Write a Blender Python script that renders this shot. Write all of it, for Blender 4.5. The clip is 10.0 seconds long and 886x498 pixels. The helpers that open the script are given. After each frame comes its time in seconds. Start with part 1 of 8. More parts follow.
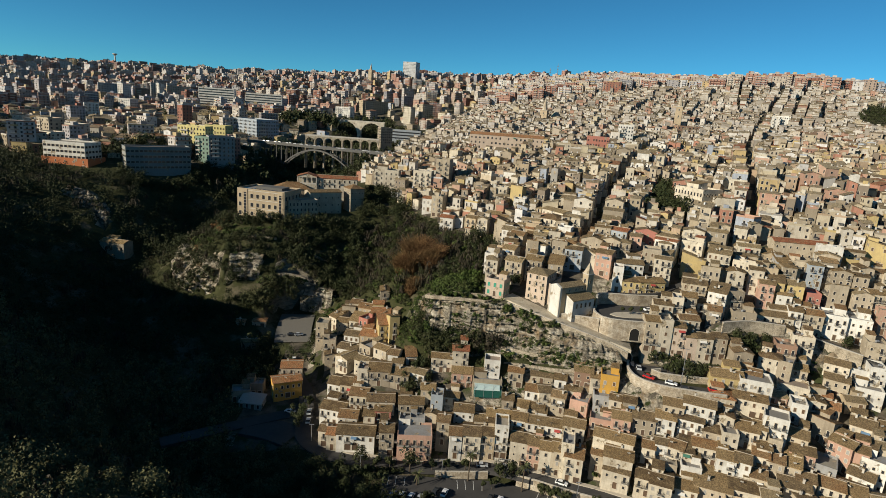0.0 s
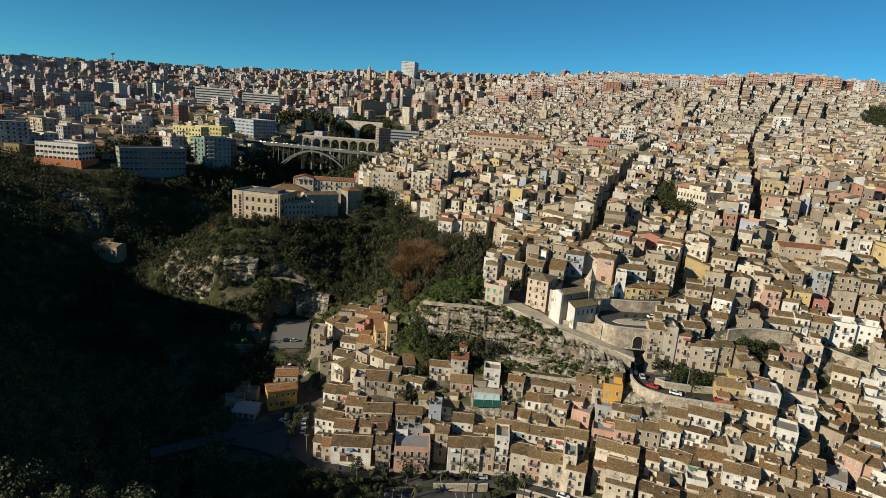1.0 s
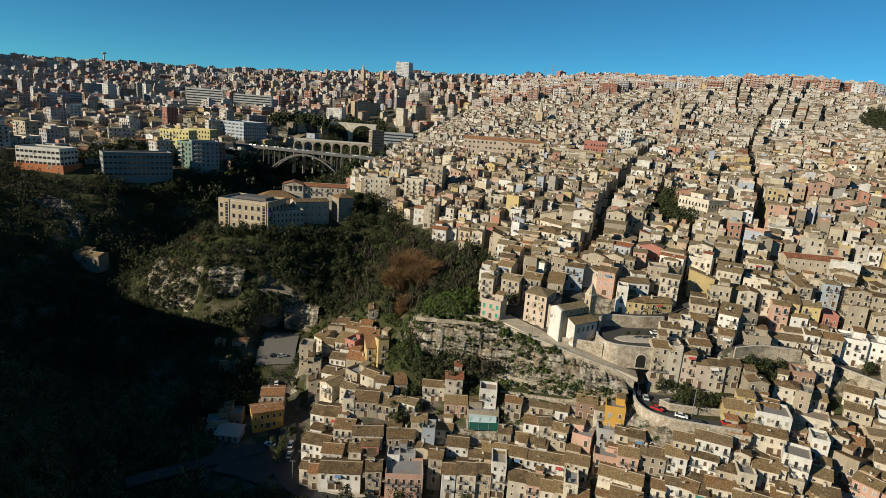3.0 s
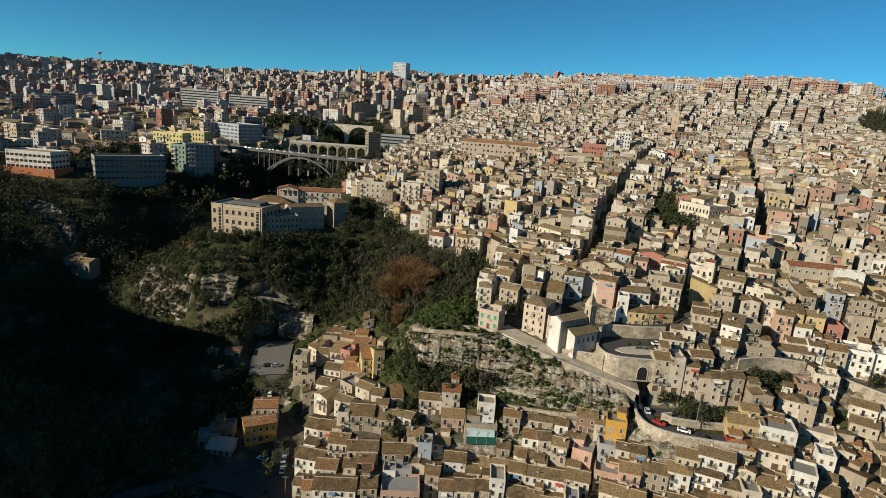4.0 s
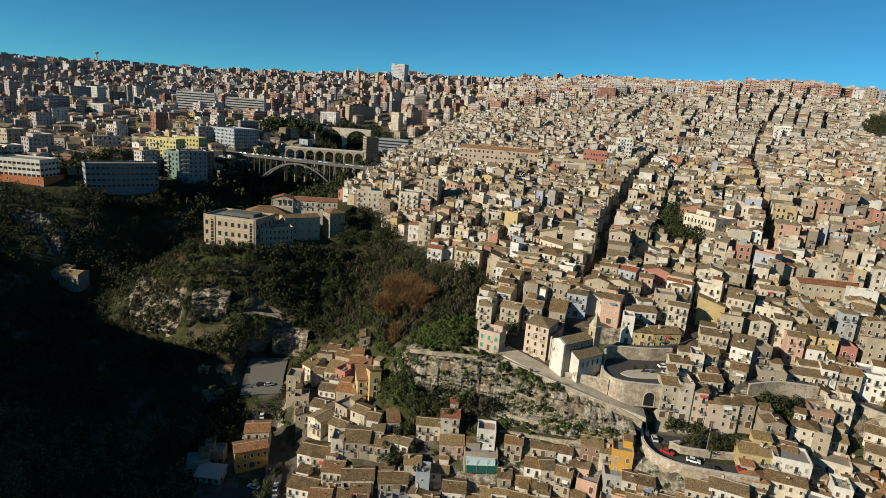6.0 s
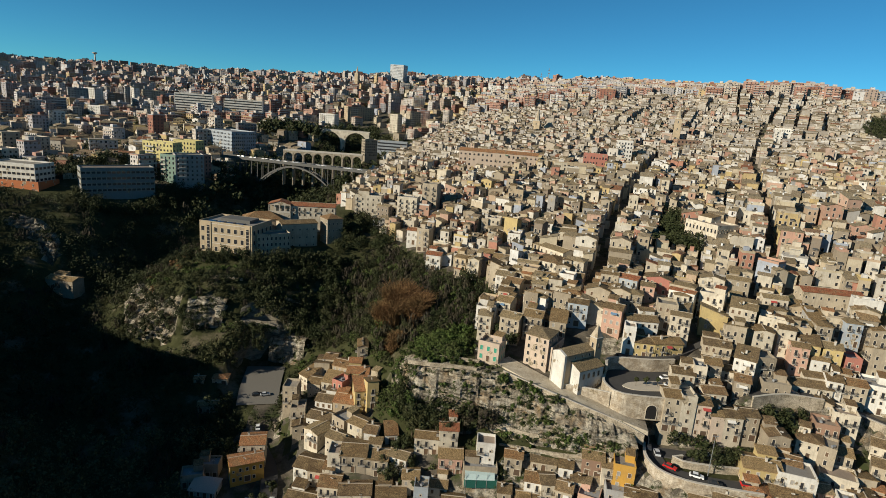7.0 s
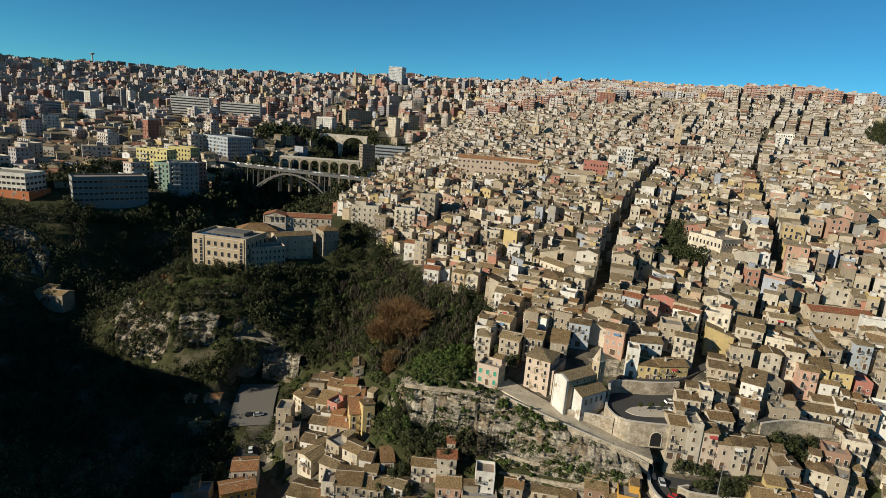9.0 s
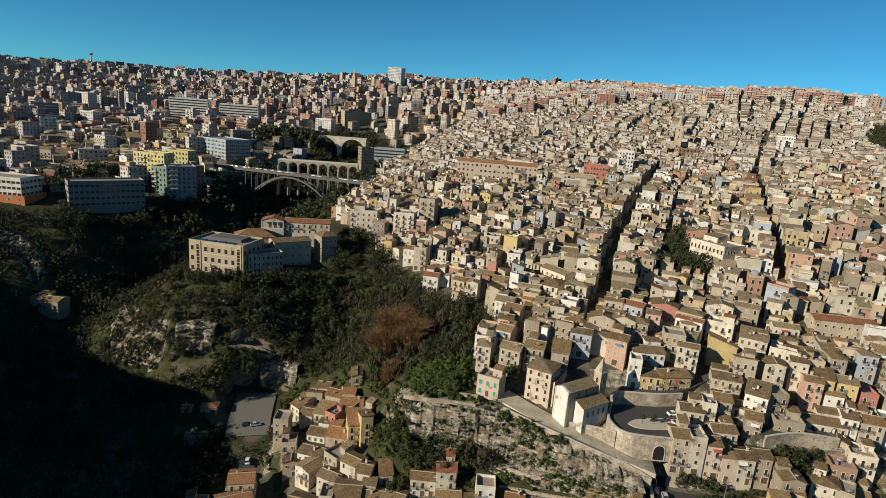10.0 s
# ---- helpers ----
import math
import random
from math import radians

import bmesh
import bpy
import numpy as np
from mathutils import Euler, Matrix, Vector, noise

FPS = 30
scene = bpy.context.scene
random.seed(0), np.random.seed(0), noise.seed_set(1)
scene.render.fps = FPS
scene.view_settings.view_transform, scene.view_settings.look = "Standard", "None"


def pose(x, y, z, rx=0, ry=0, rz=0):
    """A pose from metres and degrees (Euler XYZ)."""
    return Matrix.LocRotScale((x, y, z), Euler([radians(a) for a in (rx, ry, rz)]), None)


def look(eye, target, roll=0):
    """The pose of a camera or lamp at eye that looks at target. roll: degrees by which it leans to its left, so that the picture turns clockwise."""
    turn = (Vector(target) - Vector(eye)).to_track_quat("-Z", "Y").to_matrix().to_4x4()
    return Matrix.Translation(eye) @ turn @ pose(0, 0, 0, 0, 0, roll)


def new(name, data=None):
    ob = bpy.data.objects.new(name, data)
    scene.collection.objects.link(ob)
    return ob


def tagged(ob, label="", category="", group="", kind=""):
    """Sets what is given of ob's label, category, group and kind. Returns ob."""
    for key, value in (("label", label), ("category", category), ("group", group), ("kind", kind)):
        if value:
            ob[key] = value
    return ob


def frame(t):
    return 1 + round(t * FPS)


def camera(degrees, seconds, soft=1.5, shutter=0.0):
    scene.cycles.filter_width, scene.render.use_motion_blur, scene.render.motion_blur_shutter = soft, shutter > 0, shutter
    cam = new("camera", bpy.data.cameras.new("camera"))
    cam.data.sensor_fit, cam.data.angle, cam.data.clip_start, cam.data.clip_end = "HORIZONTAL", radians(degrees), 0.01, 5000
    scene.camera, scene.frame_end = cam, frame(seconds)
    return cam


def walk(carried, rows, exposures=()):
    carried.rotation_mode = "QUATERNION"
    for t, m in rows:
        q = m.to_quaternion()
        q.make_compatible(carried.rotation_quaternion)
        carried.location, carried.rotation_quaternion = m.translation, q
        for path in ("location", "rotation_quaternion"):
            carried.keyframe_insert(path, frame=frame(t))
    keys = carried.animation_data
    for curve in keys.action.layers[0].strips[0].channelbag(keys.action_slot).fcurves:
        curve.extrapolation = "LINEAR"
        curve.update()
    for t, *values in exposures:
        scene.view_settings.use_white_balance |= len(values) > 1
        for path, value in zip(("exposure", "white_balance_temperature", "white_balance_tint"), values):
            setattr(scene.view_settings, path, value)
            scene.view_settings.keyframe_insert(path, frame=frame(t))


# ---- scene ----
cam = camera(75.2, 10.0, soft=0.6)
METRES, EYE, TILT, LEAN, TURN = 53.0, 130.0, -13.5, -4.0, 0.0
ROWS = [
    (0.0, 0.0, 0.0, 0.0, 0.0, 0.0, -0.0),
    (0.5, 0.0001, 0.0515, 0.0199, -0.05, -0.01, -0.01),
    (1.0, 0.0011, 0.1037, 0.0408, -0.13, -0.03, -0.02),
    (1.5, 0.0034, 0.1556, 0.0619, -0.26, -0.03, 0.01),
    (2.0, 0.008, 0.2069, 0.0849, -0.4, -0.05, 0.03),
    (2.5, 0.0119, 0.2557, 0.1107, -0.49, -0.06, 0.05),
    (4.0, 0.0169, 0.3955, 0.2051, -0.88, -0.09, 0.07),
    (4.5, 0.017, 0.4376, 0.2381, -0.96, -0.1, 0.07),
    (5.0, 0.0172, 0.4769, 0.2697, -0.98, -0.12, 0.05),
    (5.5, 0.017, 0.5138, 0.3012, -0.99, -0.12, 0.02),
    (7.0, 0.0248, 0.6129, 0.3985, -1.09, -0.15, 0.03),
    (7.5, 0.0273, 0.643, 0.4311, -1.11, -0.15, 0.02),
    (8.0, 0.0292, 0.6724, 0.464, -1.12, -0.16, 0.02),
    (8.5, 0.0313, 0.7019, 0.4972, -1.15, -0.16, 0.01),
    (9.0, 0.0336, 0.7307, 0.529, -1.21, -0.17, 0.01),
    (9.5, 0.034, 0.7588, 0.5601, -1.25, -0.19, 0.02),
    (10.0, 0.0333, 0.7869, 0.5917, -1.28, -0.2, 0.01),
]
walk(cam, [(t, pose(0, 0, EYE, TILT, LEAN, TURN) @ pose(METRES * x, METRES * y, METRES * z, 90 + pitch, roll, yaw)) for t, x, y, z, yaw, pitch, roll in ROWS],
     [(0.0, 0.40), (10.0, 0.40)])

# ---- sky and sun ----
SUN_FROM = Vector((-0.885, -0.465, 0.0)).normalized()
SUN_HEIGHT = 22.5
world = bpy.data.worlds.new("clear_winter_sky")
scene.world = world
world.use_nodes = True
wn = world.node_tree.nodes
sky = wn.new("ShaderNodeTexSky")
sky.sky_type, sky.sun_disc = "NISHITA", False
sky.sun_elevation, sky.sun_rotation = radians(SUN_HEIGHT), math.atan2(SUN_FROM.x, SUN_FROM.y)
sky.air_density, sky.dust_density, sky.ozone_density, sky.altitude = 0.6, 0.0, 4.5, 600
wn["Background"].inputs["Strength"].default_value = 0.076
tint = wn.new("ShaderNodeMix")
tint.data_type, tint.blend_type = "RGBA", "MULTIPLY"
tint.inputs[0].default_value = 1.0
tint.inputs[7].default_value = (0.335, 0.90, 0.90, 1.0)
world.node_tree.links.new(sky.outputs[0], tint.inputs[6])
world.node_tree.links.new(tint.outputs[2], wn["Background"].inputs["Color"])
sun = new("sun", bpy.data.lights.new("sun", "SUN"))
sun.data.energy, sun.data.angle, sun.data.color = 5.0, radians(0.53), (1.0, 0.92, 0.755)
rise = math.tan(radians(SUN_HEIGHT))
sun.matrix_world = look((SUN_FROM.x * 100, SUN_FROM.y * 100, rise * 100), (0, 0, 0))

# ---- landform: spot heights (x, y, z) by kind of ground ----
VALLEY = [(-60, 150, 4), (-95, 180, 4), (-125, 230, 8), (-150, 270, 12), (-172, 318, 20), (-165, 380, 27), (-122, 446, 40),
          (-118, 530, 46), (-112, 640, 60), (-100, 740, 74), (-85, 830, 96), (20, 90, 10), (-20, 60, 18), (60, 60, 22), (0, 0, 30)]
CORSO = [(-70, 206, 11), (-57, 194, 9), (-42, 182, 7.5), (-25, 172, 7), (0, 168, 7), (22, 166, 7), (45, 160, 8), (70, 148, 9), (100, 128, 11),
         (-10, 140, 3), (40, 130, 5), (-60, 228, 12), (-62, 245, 15)]
# Heights of the unseen western ridge are set so its shadow fills the valley.
WEST = [(-195, 339, 34), (-201, 346, 50), (-219, 365, 58), (-226, 402, 71), (-262, 396, 74), (-235, 420, 76), (-188, 440, 74), (-300, 440, 74),
        (-222, 500, 88), (-225, 614, 92), (-150, 590, 82), (-400, 600, 82), (-343, 560, 79), (-195, 250, 30), (-160, 150, 63), (-195, 125, 80), (-78, 108, 44), (-240, 195, 98), (-330, 260, 94), (-180, 65, 78), (-310, 345, 78),
        (-60, 112, 42), (-110, 75, 58), (-420, 300, 126), (-500, 100, 140), (-172, 402, 36), (-208, 384, 63), (-176, 468, 80), (-156, 476, 74)]
SPUR = [(-118, 327, 62.6), (-104, 321.5, 62.2), (-88, 319, 62), (-76, 326, 62.5), (-60, 341, 65), (-50, 346, 65.5), (-70, 334, 63.5), (-60, 350, 63), (-92, 362, 66), (-132, 322, 52), (-146, 318, 38), (-137, 296, 26), (-95, 298, 52), (-92, 288, 38),
        (-110, 292, 48), (-112, 284, 31), (-78, 294, 44), (-66, 293, 39), (-58, 284, 24), (-66, 270, 19), (-78, 256, 16), (-50, 264, 21)]
GULLY = [(-52, 319, 47), (-42, 308, 36), (-36, 322, 46), (-58, 305, 38), (-22, 268, 47), (-12, 274, 54), (-10, 292, 58), (6, 312, 64), (0, 340, 70), (-30, 382, 73), (-60, 400, 74),
        (-70, 470, 78), (-40, 500, 84), (-95, 400, 60)]
NECK = [(-48, 251, 25), (-32, 262, 32), (-14, 242, 33), (-22, 225, 26), (-40, 218, 13), (-52, 238, 17), (-30, 210, 18)]
FOOT = [(-9, 232, 36), (2, 216, 35), (20, 212.5, 37), (44, 203, 41), (60, 198.5, 41.5), (73, 194.5, 41)]
EDGE = [(-7, 240, 47), (1, 226, 55), (15, 222, 56), (30, 218.5, 56), (44, 212.5, 54.8), (56, 207.5, 52.5), (69, 203, 49.3), (76, 201.5, 46)]
SCALE = [(24, 230, 57), (36, 228, 58), (58, 222, 58.5), (76, 219, 56), (70, 236, 64), (96, 229, 63), (88, 208, 54), (70, 212, 56.5), (23, 240, 57), (50, 262, 68),
         (66, 272, 74), (114, 218, 57), (123, 248, 71), (101, 296, 80), (53, 294, 73), (77, 320, 80), (133, 322, 86), (141, 304, 85), (47, 355, 82)]
UPPER = [(17, 437, 85), (-17, 494, 88), (50, 437, 93), (87, 470, 98), (150, 522, 106), (220, 331, 100), (270, 435, 106), (369, 660, 137),
         (265, 587, 122), (218, 618, 128), (420, 500, 128), (520, 620, 152), (514, 752, 179), (430, 850, 193.5), (395, 910, 189), (300, 900, 178), (600, 700, 173), (565, 790, 190), (505, 830, 195.5), (545, 815, 193), (650, 620, 150),
         (100, 800, 136), (0, 650, 106), (87, 984, 155), (361, 1180, 210), (700, 1000, 180)]
RIGHT = [(137, 202, 46), (154, 211, 54), (143, 206, 51), (151, 248, 75), (170, 243, 75), (170, 263, 83), (200, 180, 45), (200, 220, 66), (260, 260, 84)]
LOWER = [(66, 190, 33), (78, 190, 41), (88, 186, 41), (103, 184, 40.5), (82, 198, 42), (94, 197, 42), (106, 196, 43.5), (80, 177.5, 31), (92, 176, 31), (70, 182, 28), (137, 189, 38), (119, 171, 32), (79, 170, 20), (98, 160, 18), (131, 165, 24), (18, 198, 25),
         (-20, 203, 26), (-12, 197, 19), (2, 206, 29), (50, 190, 22), (46, 178, 13), (110, 145, 14), (150, 150, 19), (0, 184, 10), (25, 182, 11),
         (200, 130, 25), (-28, 190, 11), (48, 199, 36), (25, 206, 35.5), (31, 205, 36.5), (41, 202, 37.5), (53, 198.6, 38.5), (60, 196.8, 39)]
FAR = [(-309, 918, 110), (-138, 968, 110), (-50, 939, 106), (-104, 1378, 186), (-128, 733, 97), (-152, 738, 103), (-250, 1180, 140), (-654, 1148, 120), (-300, 700, 97), (-600, 800, 98),
       (-1400, 2627, 210), (-850, 1550, 150), (0, 2200, 232), (300, 1600, 222), (-400, 1900, 200), (900, 1600, 190), (1300, 1000, 150),
       (1100, 500, 120), (2500, 3500, 190), (-3000, 3000, 195), (4500, 4500, 180), (-4500, 4500, 190), (0, 4700, 215), (4500, 0, 150),
       (-4500, 0, 200), (0, -4500, 100), (500, -400, 60), (-900, 500, 110), (300, 60, 40), (0, -300, 60)]
SPOTS = np.array(VALLEY + CORSO + WEST + SPUR + GULLY + NECK + FOOT + EDGE + SCALE + UPPER + RIGHT + LOWER + FAR, dtype=float)


def spread(a, b):
    return np.sqrt((a[:, None, 0] - b[None, :, 0]) ** 2 + (a[:, None, 1] - b[None, :, 1]) ** 2 + 4.0)


N_SPOTS = len(SPOTS)
SYSTEM = np.zeros((N_SPOTS + 1, N_SPOTS + 1))
SYSTEM[:N_SPOTS, :N_SPOTS] = spread(SPOTS, SPOTS) - 1.5 * np.eye(N_SPOTS)
SYSTEM[N_SPOTS, :N_SPOTS] = SYSTEM[:N_SPOTS, N_SPOTS] = 1.0
WEIGHTS = np.linalg.solve(SYSTEM, np.append(SPOTS[:, 2], 0.0))


def heights(xs, ys):
    """Ground height at arrays of places."""
    p = np.stack([np.asarray(xs, float).ravel(), np.asarray(ys, float).ravel()], 1)
    out = [spread(p[i:i + 4000], SPOTS) @ WEIGHTS[:-1] + WEIGHTS[-1] for i in range(0, len(p), 4000)]
    return np.concatenate(out)


def ground(x, y):
    return float(heights([x], [y])[0])

# ---- roads and squares: middle lines (x, y, z) and widths ----
ROADS = {}
ROADS["road_corso"] = ([(-62, 250, 16.2), (-58, 236, 13.6), (-50, 222, 12.2), (-46, 206, 11), (-44, 192, 9.4), (-36, 184, 8.7), (-22, 179, 8.8), (0, 178.3, 9.0), (14, 178.5, 9.8), (24, 178.4, 10.4), (33, 175.6, 10.8), (42, 172.2, 11.1), (50, 168.8, 11.4), (58, 165, 11.9), (80, 151.5, 13.2), (104, 134, 14.2)], 5.8)
ROADS["forecourt"] = ([(-66, 196, 9.9), (-56, 194, 9.8), (-47, 190.5, 9.4)], 13)
ROADS["road_west"] = ([(-47, 207, 10.7), (-58, 202, 10.3), (-72, 194, 9.75), (-92, 182, 9.4)], 6)
ROADS["pavement_corso"] = ([(-36, 187.2, 9.1), (-20, 182.4, 9.1), (0, 181.2, 9.2), (14, 181.4, 10.0), (24, 181.4, 10.6), (31, 179, 11.0), (44, 174.4, 11.3), (54, 169.6, 11.8), (62, 166, 12.3), (82, 154.5, 13.4)], 1.7)
ROADS["car_park_low"] = ([(-12, 165.6, 7.2), (8, 165.2, 7.4), (24, 165, 7.4), (40, 160, 7.6), (52, 152, 8.0)], 18)
ROADS["car_park_quarry"] = ([(-68.5, 286, 21), (-67.5, 277, 20.5), (-66, 266, 19.6), (-64, 256, 18.2)], 17)
ROADS["street_scale"] = ([(74, 229.6, 61.6), (84, 228.4, 61.8), (96, 230.6, 63), (110, 238, 66)], 3.4)
ROADS["square"] = ([(71, 224, 57.1), (73, 218.6, 57.1), (80, 216.6, 57.1), (92, 219.4, 57.3)], 13.0)
ROADS["promenade"] = ([(31.5, 227.6, 57.8), (36, 223.2, 57.2), (42, 218.6, 56.0), (51.4, 212.9, 54.0), (60, 208.3, 52.2), (69, 205.6, 50.6), (77, 203.8, 48.4)], 8.0)
ROADS["road_hairpin"] = ([(80, 202, 42.2), (77.3, 196, 41.9), (79, 190, 41.7), (86, 185.6, 41.6), (95, 183.6, 41.6), (104, 182, 41.6)], 6.0)
ROADS["road_upper_bend"] = ([(79.5, 199, 42.2), (86, 197.6, 42.3), (95, 196, 42.5), (106, 195.4, 43.6), (114, 196, 44.4)], 5.0)
ROADS["street_east"] = ([(112, 209.4, 58.2), (124, 212, 58.6), (138, 211, 58), (150, 207, 55), (160, 200, 52.6), (176, 188, 49)], 4.5)


# ---- quarters of the town, as outlines ----
def inside(poly, x, y):
    hit = False
    for (x0, y0), (x1, y1) in zip(poly, poly[1:] + poly[:1]):
        if (y0 > y) != (y1 > y) and x < (x1 - x0) * (y - y0) / (y1 - y0) + x0:
            hit = not hit
    return hit


OLD_TOWN = [(18, 300), (34, 268), (40, 250), (64, 243), (100, 236), (180, 236), (330, 290), (520, 420), (640, 640), (600, 800), (430, 1250), (150, 1120),
            (10, 840), (-40, 700), (-52, 560), (-48, 505), (-62, 440), (-46, 408), (-14, 350), (6, 325)]
NEW_TOWN = [(-160, 455), (-290, 430), (-420, 470), (-1900, 2000), (-1500, 2900), (-200, 2500), (900, 1900), (640, 1150), (430, 1240), (150, 1110), (10, 850), (-45, 800),
            (-60, 900), (-160, 850), (-130, 700), (-165, 560)]
LOWER_TOWN = [(-36, 186), (0, 181), (34, 179), (60, 168), (84, 155), (110, 140), (150, 142), (175, 165), (155, 198), (132, 194), (118, 184), (90, 188), (72, 196), (44, 200), (12, 207), (-12, 212), (-40, 208)]
NECK_TOWN = [(-52, 244), (-42, 268), (-26, 266), (-13, 240), (-14, 214), (-42, 212)]
EAST_TOWN = [(60, 240), (64, 214), (88, 208), (135, 206), (150, 203), (172, 190), (230, 180), (330, 290), (180, 240)]
SCALE_TOWN = [(22, 224), (60, 209), (90, 206), (100, 238), (40, 254), (20, 242)]
RAMP_BANK = [(26, 228), (44, 211), (82, 200), (96, 203), (96, 214), (60, 218)]
EAST_BANK = [(80, 196), (145, 186), (190, 172), (200, 192), (152, 214), (104, 214), (80, 208)]
ROADSIDE = [(-64, 258), (-46, 258), (-34, 212), (-34, 184), (-72, 184), (-72, 214)]
BUILT_UP = [ROADSIDE, SCALE_TOWN, RAMP_BANK, EAST_BANK, OLD_TOWN, NEW_TOWN, LOWER_TOWN, NECK_TOWN, EAST_TOWN]

# ---- rock faces: foot line, edge line, label, roughness, rows, seed ----
CLIFFS = {}
CLIFFS["cliff_scale"] = ([(-8, 233, 36), (1, 219, 35), (12, 214.5, 36), (22, 212.5, 37), (44, 203, 41), (58, 199, 41.5), (72, 196, 41)],
    [(-6, 241, 48), (1, 229, 55), (14, 222.5, 56), (30, 218, 56), (43, 211.5, 54.3), (52, 207, 52.6), (61, 203.8, 50.6), (72, 200.4, 47.5)],
    "pale limestone cliff with ledges, stains and tufts of scrub", 1.0, 22, 3)
CLIFFS["cliff_spur"] = ([(-148, 316, 36), (-140, 300, 26), (-124, 288, 27), (-112, 284, 31)], [(-144, 322, 46), (-135, 312, 44), (-122, 300, 44), (-111, 294, 45)],
    "pale rock outcrop under the wooded spur", 1.0, 12, 9)
CLIFFS["cliff_convent"] = ([(-106, 285, 37), (-98, 287, 39), (-90, 288, 40)], [(-106, 292, 50), (-98, 294, 51), (-89, 294, 50)], "pale rock outcrop among trees", 0.8, 10, 14)
CLIFFS["cliff_car_park"] = ([(-69, 290.5, 23.5), (-61, 289, 23.5), (-52, 285.6, 23.5)], [(-69, 294, 32), (-61, 293, 34.5), (-51, 289.6, 34.5)],
    "cut rock face beside the car park", 0.6, 10, 21)
CLIFFS["cliff_west"] = ([(-238, 365, 58), (-223, 361, 51), (-209, 351, 45), (-201, 343, 41)], [(-239, 371, 67), (-224, 369, 64), (-210, 360, 57), (-202, 350, 51)],
    "broken pale rock steps on the shaded slope", 1.2, 12, 27)

# ---- materials ----
def shader(name, rough=0.85, spec=0.25):
    mat = bpy.data.materials.new(name)
    mat.use_nodes = True
    nt = mat.node_tree
    b = nt.nodes["Principled BSDF"]
    b.inputs["Roughness"].default_value = rough
    b.inputs["Specular IOR Level"].default_value = spec
    return mat, nt, b


def coords(nt, scale=1.0, stretch=(1, 1, 1), world_space=True):
    n = nt.nodes.new("ShaderNodeMapping")
    n.inputs["Scale"].default_value = [scale * s for s in stretch]
    if world_space:
        g = nt.nodes.new("ShaderNodeNewGeometry")
        nt.links.new(g.outputs["Position"], n.inputs["Vector"])
    else:
        g = nt.nodes.new("ShaderNodeTexCoord")
        nt.links.new(g.outputs["Object"], n.inputs["Vector"])
    return n.outputs[0]


def noisy(nt, vec, scale, detail=4, rough=0.6, contrast=None):
    n = nt.nodes.new("ShaderNodeTexNoise")
    n.inputs["Scale"].default_value, n.inputs["Detail"].default_value, n.inputs["Roughness"].default_value = scale, detail, rough
    nt.links.new(vec, n.inputs["Vector"])
    if contrast is None:
        return n.outputs["Fac"]
    m = nt.nodes.new("ShaderNodeMapRange")
    m.inputs["From Min"].default_value, m.inputs["From Max"].default_value = contrast
    nt.links.new(n.outputs["Fac"], m.inputs["Value"])
    return m.outputs[0]


def blend(nt, fac, a, b, mode="MIX"):
    n = nt.nodes.new("ShaderNodeMix")
    n.data_type, n.blend_type = "RGBA", mode
    for sock, val in ((n.inputs[0], fac), (n.inputs[6], a), (n.inputs[7], b)):
        if isinstance(val, bpy.types.NodeSocket):
            nt.links.new(val, sock)
        elif isinstance(val, (int, float)):
            sock.default_value = val
        else:
            sock.default_value = (*val, 1.0)
    return n.outputs[2]


def ramp(nt, fac, stops, interp="LINEAR"):
    n = nt.nodes.new("ShaderNodeValToRGB")
    cr = n.color_ramp
    cr.interpolation = interp
    while len(cr.elements) < len(stops):
        cr.elements.new(0.5)
    for i, (pos, col) in enumerate(stops):
        cr.elements[i].position, cr.elements[i].color = pos, (*col, 1.0)
    nt.links.new(fac, n.inputs["Fac"])
    return n.outputs["Color"]


def even(colours):
    return [(i / len(colours), c) for i, c in enumerate(colours)]


def bumped(nt, b, height, strength=0.4, dist=0.05):
    n = nt.nodes.new("ShaderNodeBump")
    n.inputs["Strength"].default_value, n.inputs["Distance"].default_value = strength, dist
    nt.links.new(height, n.inputs["Height"])
    nt.links.new(n.outputs[0], b.inputs["Normal"])


def chance(nt, island=True):
    if island:
        return nt.nodes.new("ShaderNodeNewGeometry").outputs["Random Per Island"]
    return nt.nodes.new("ShaderNodeObjectInfo").outputs["Random"]


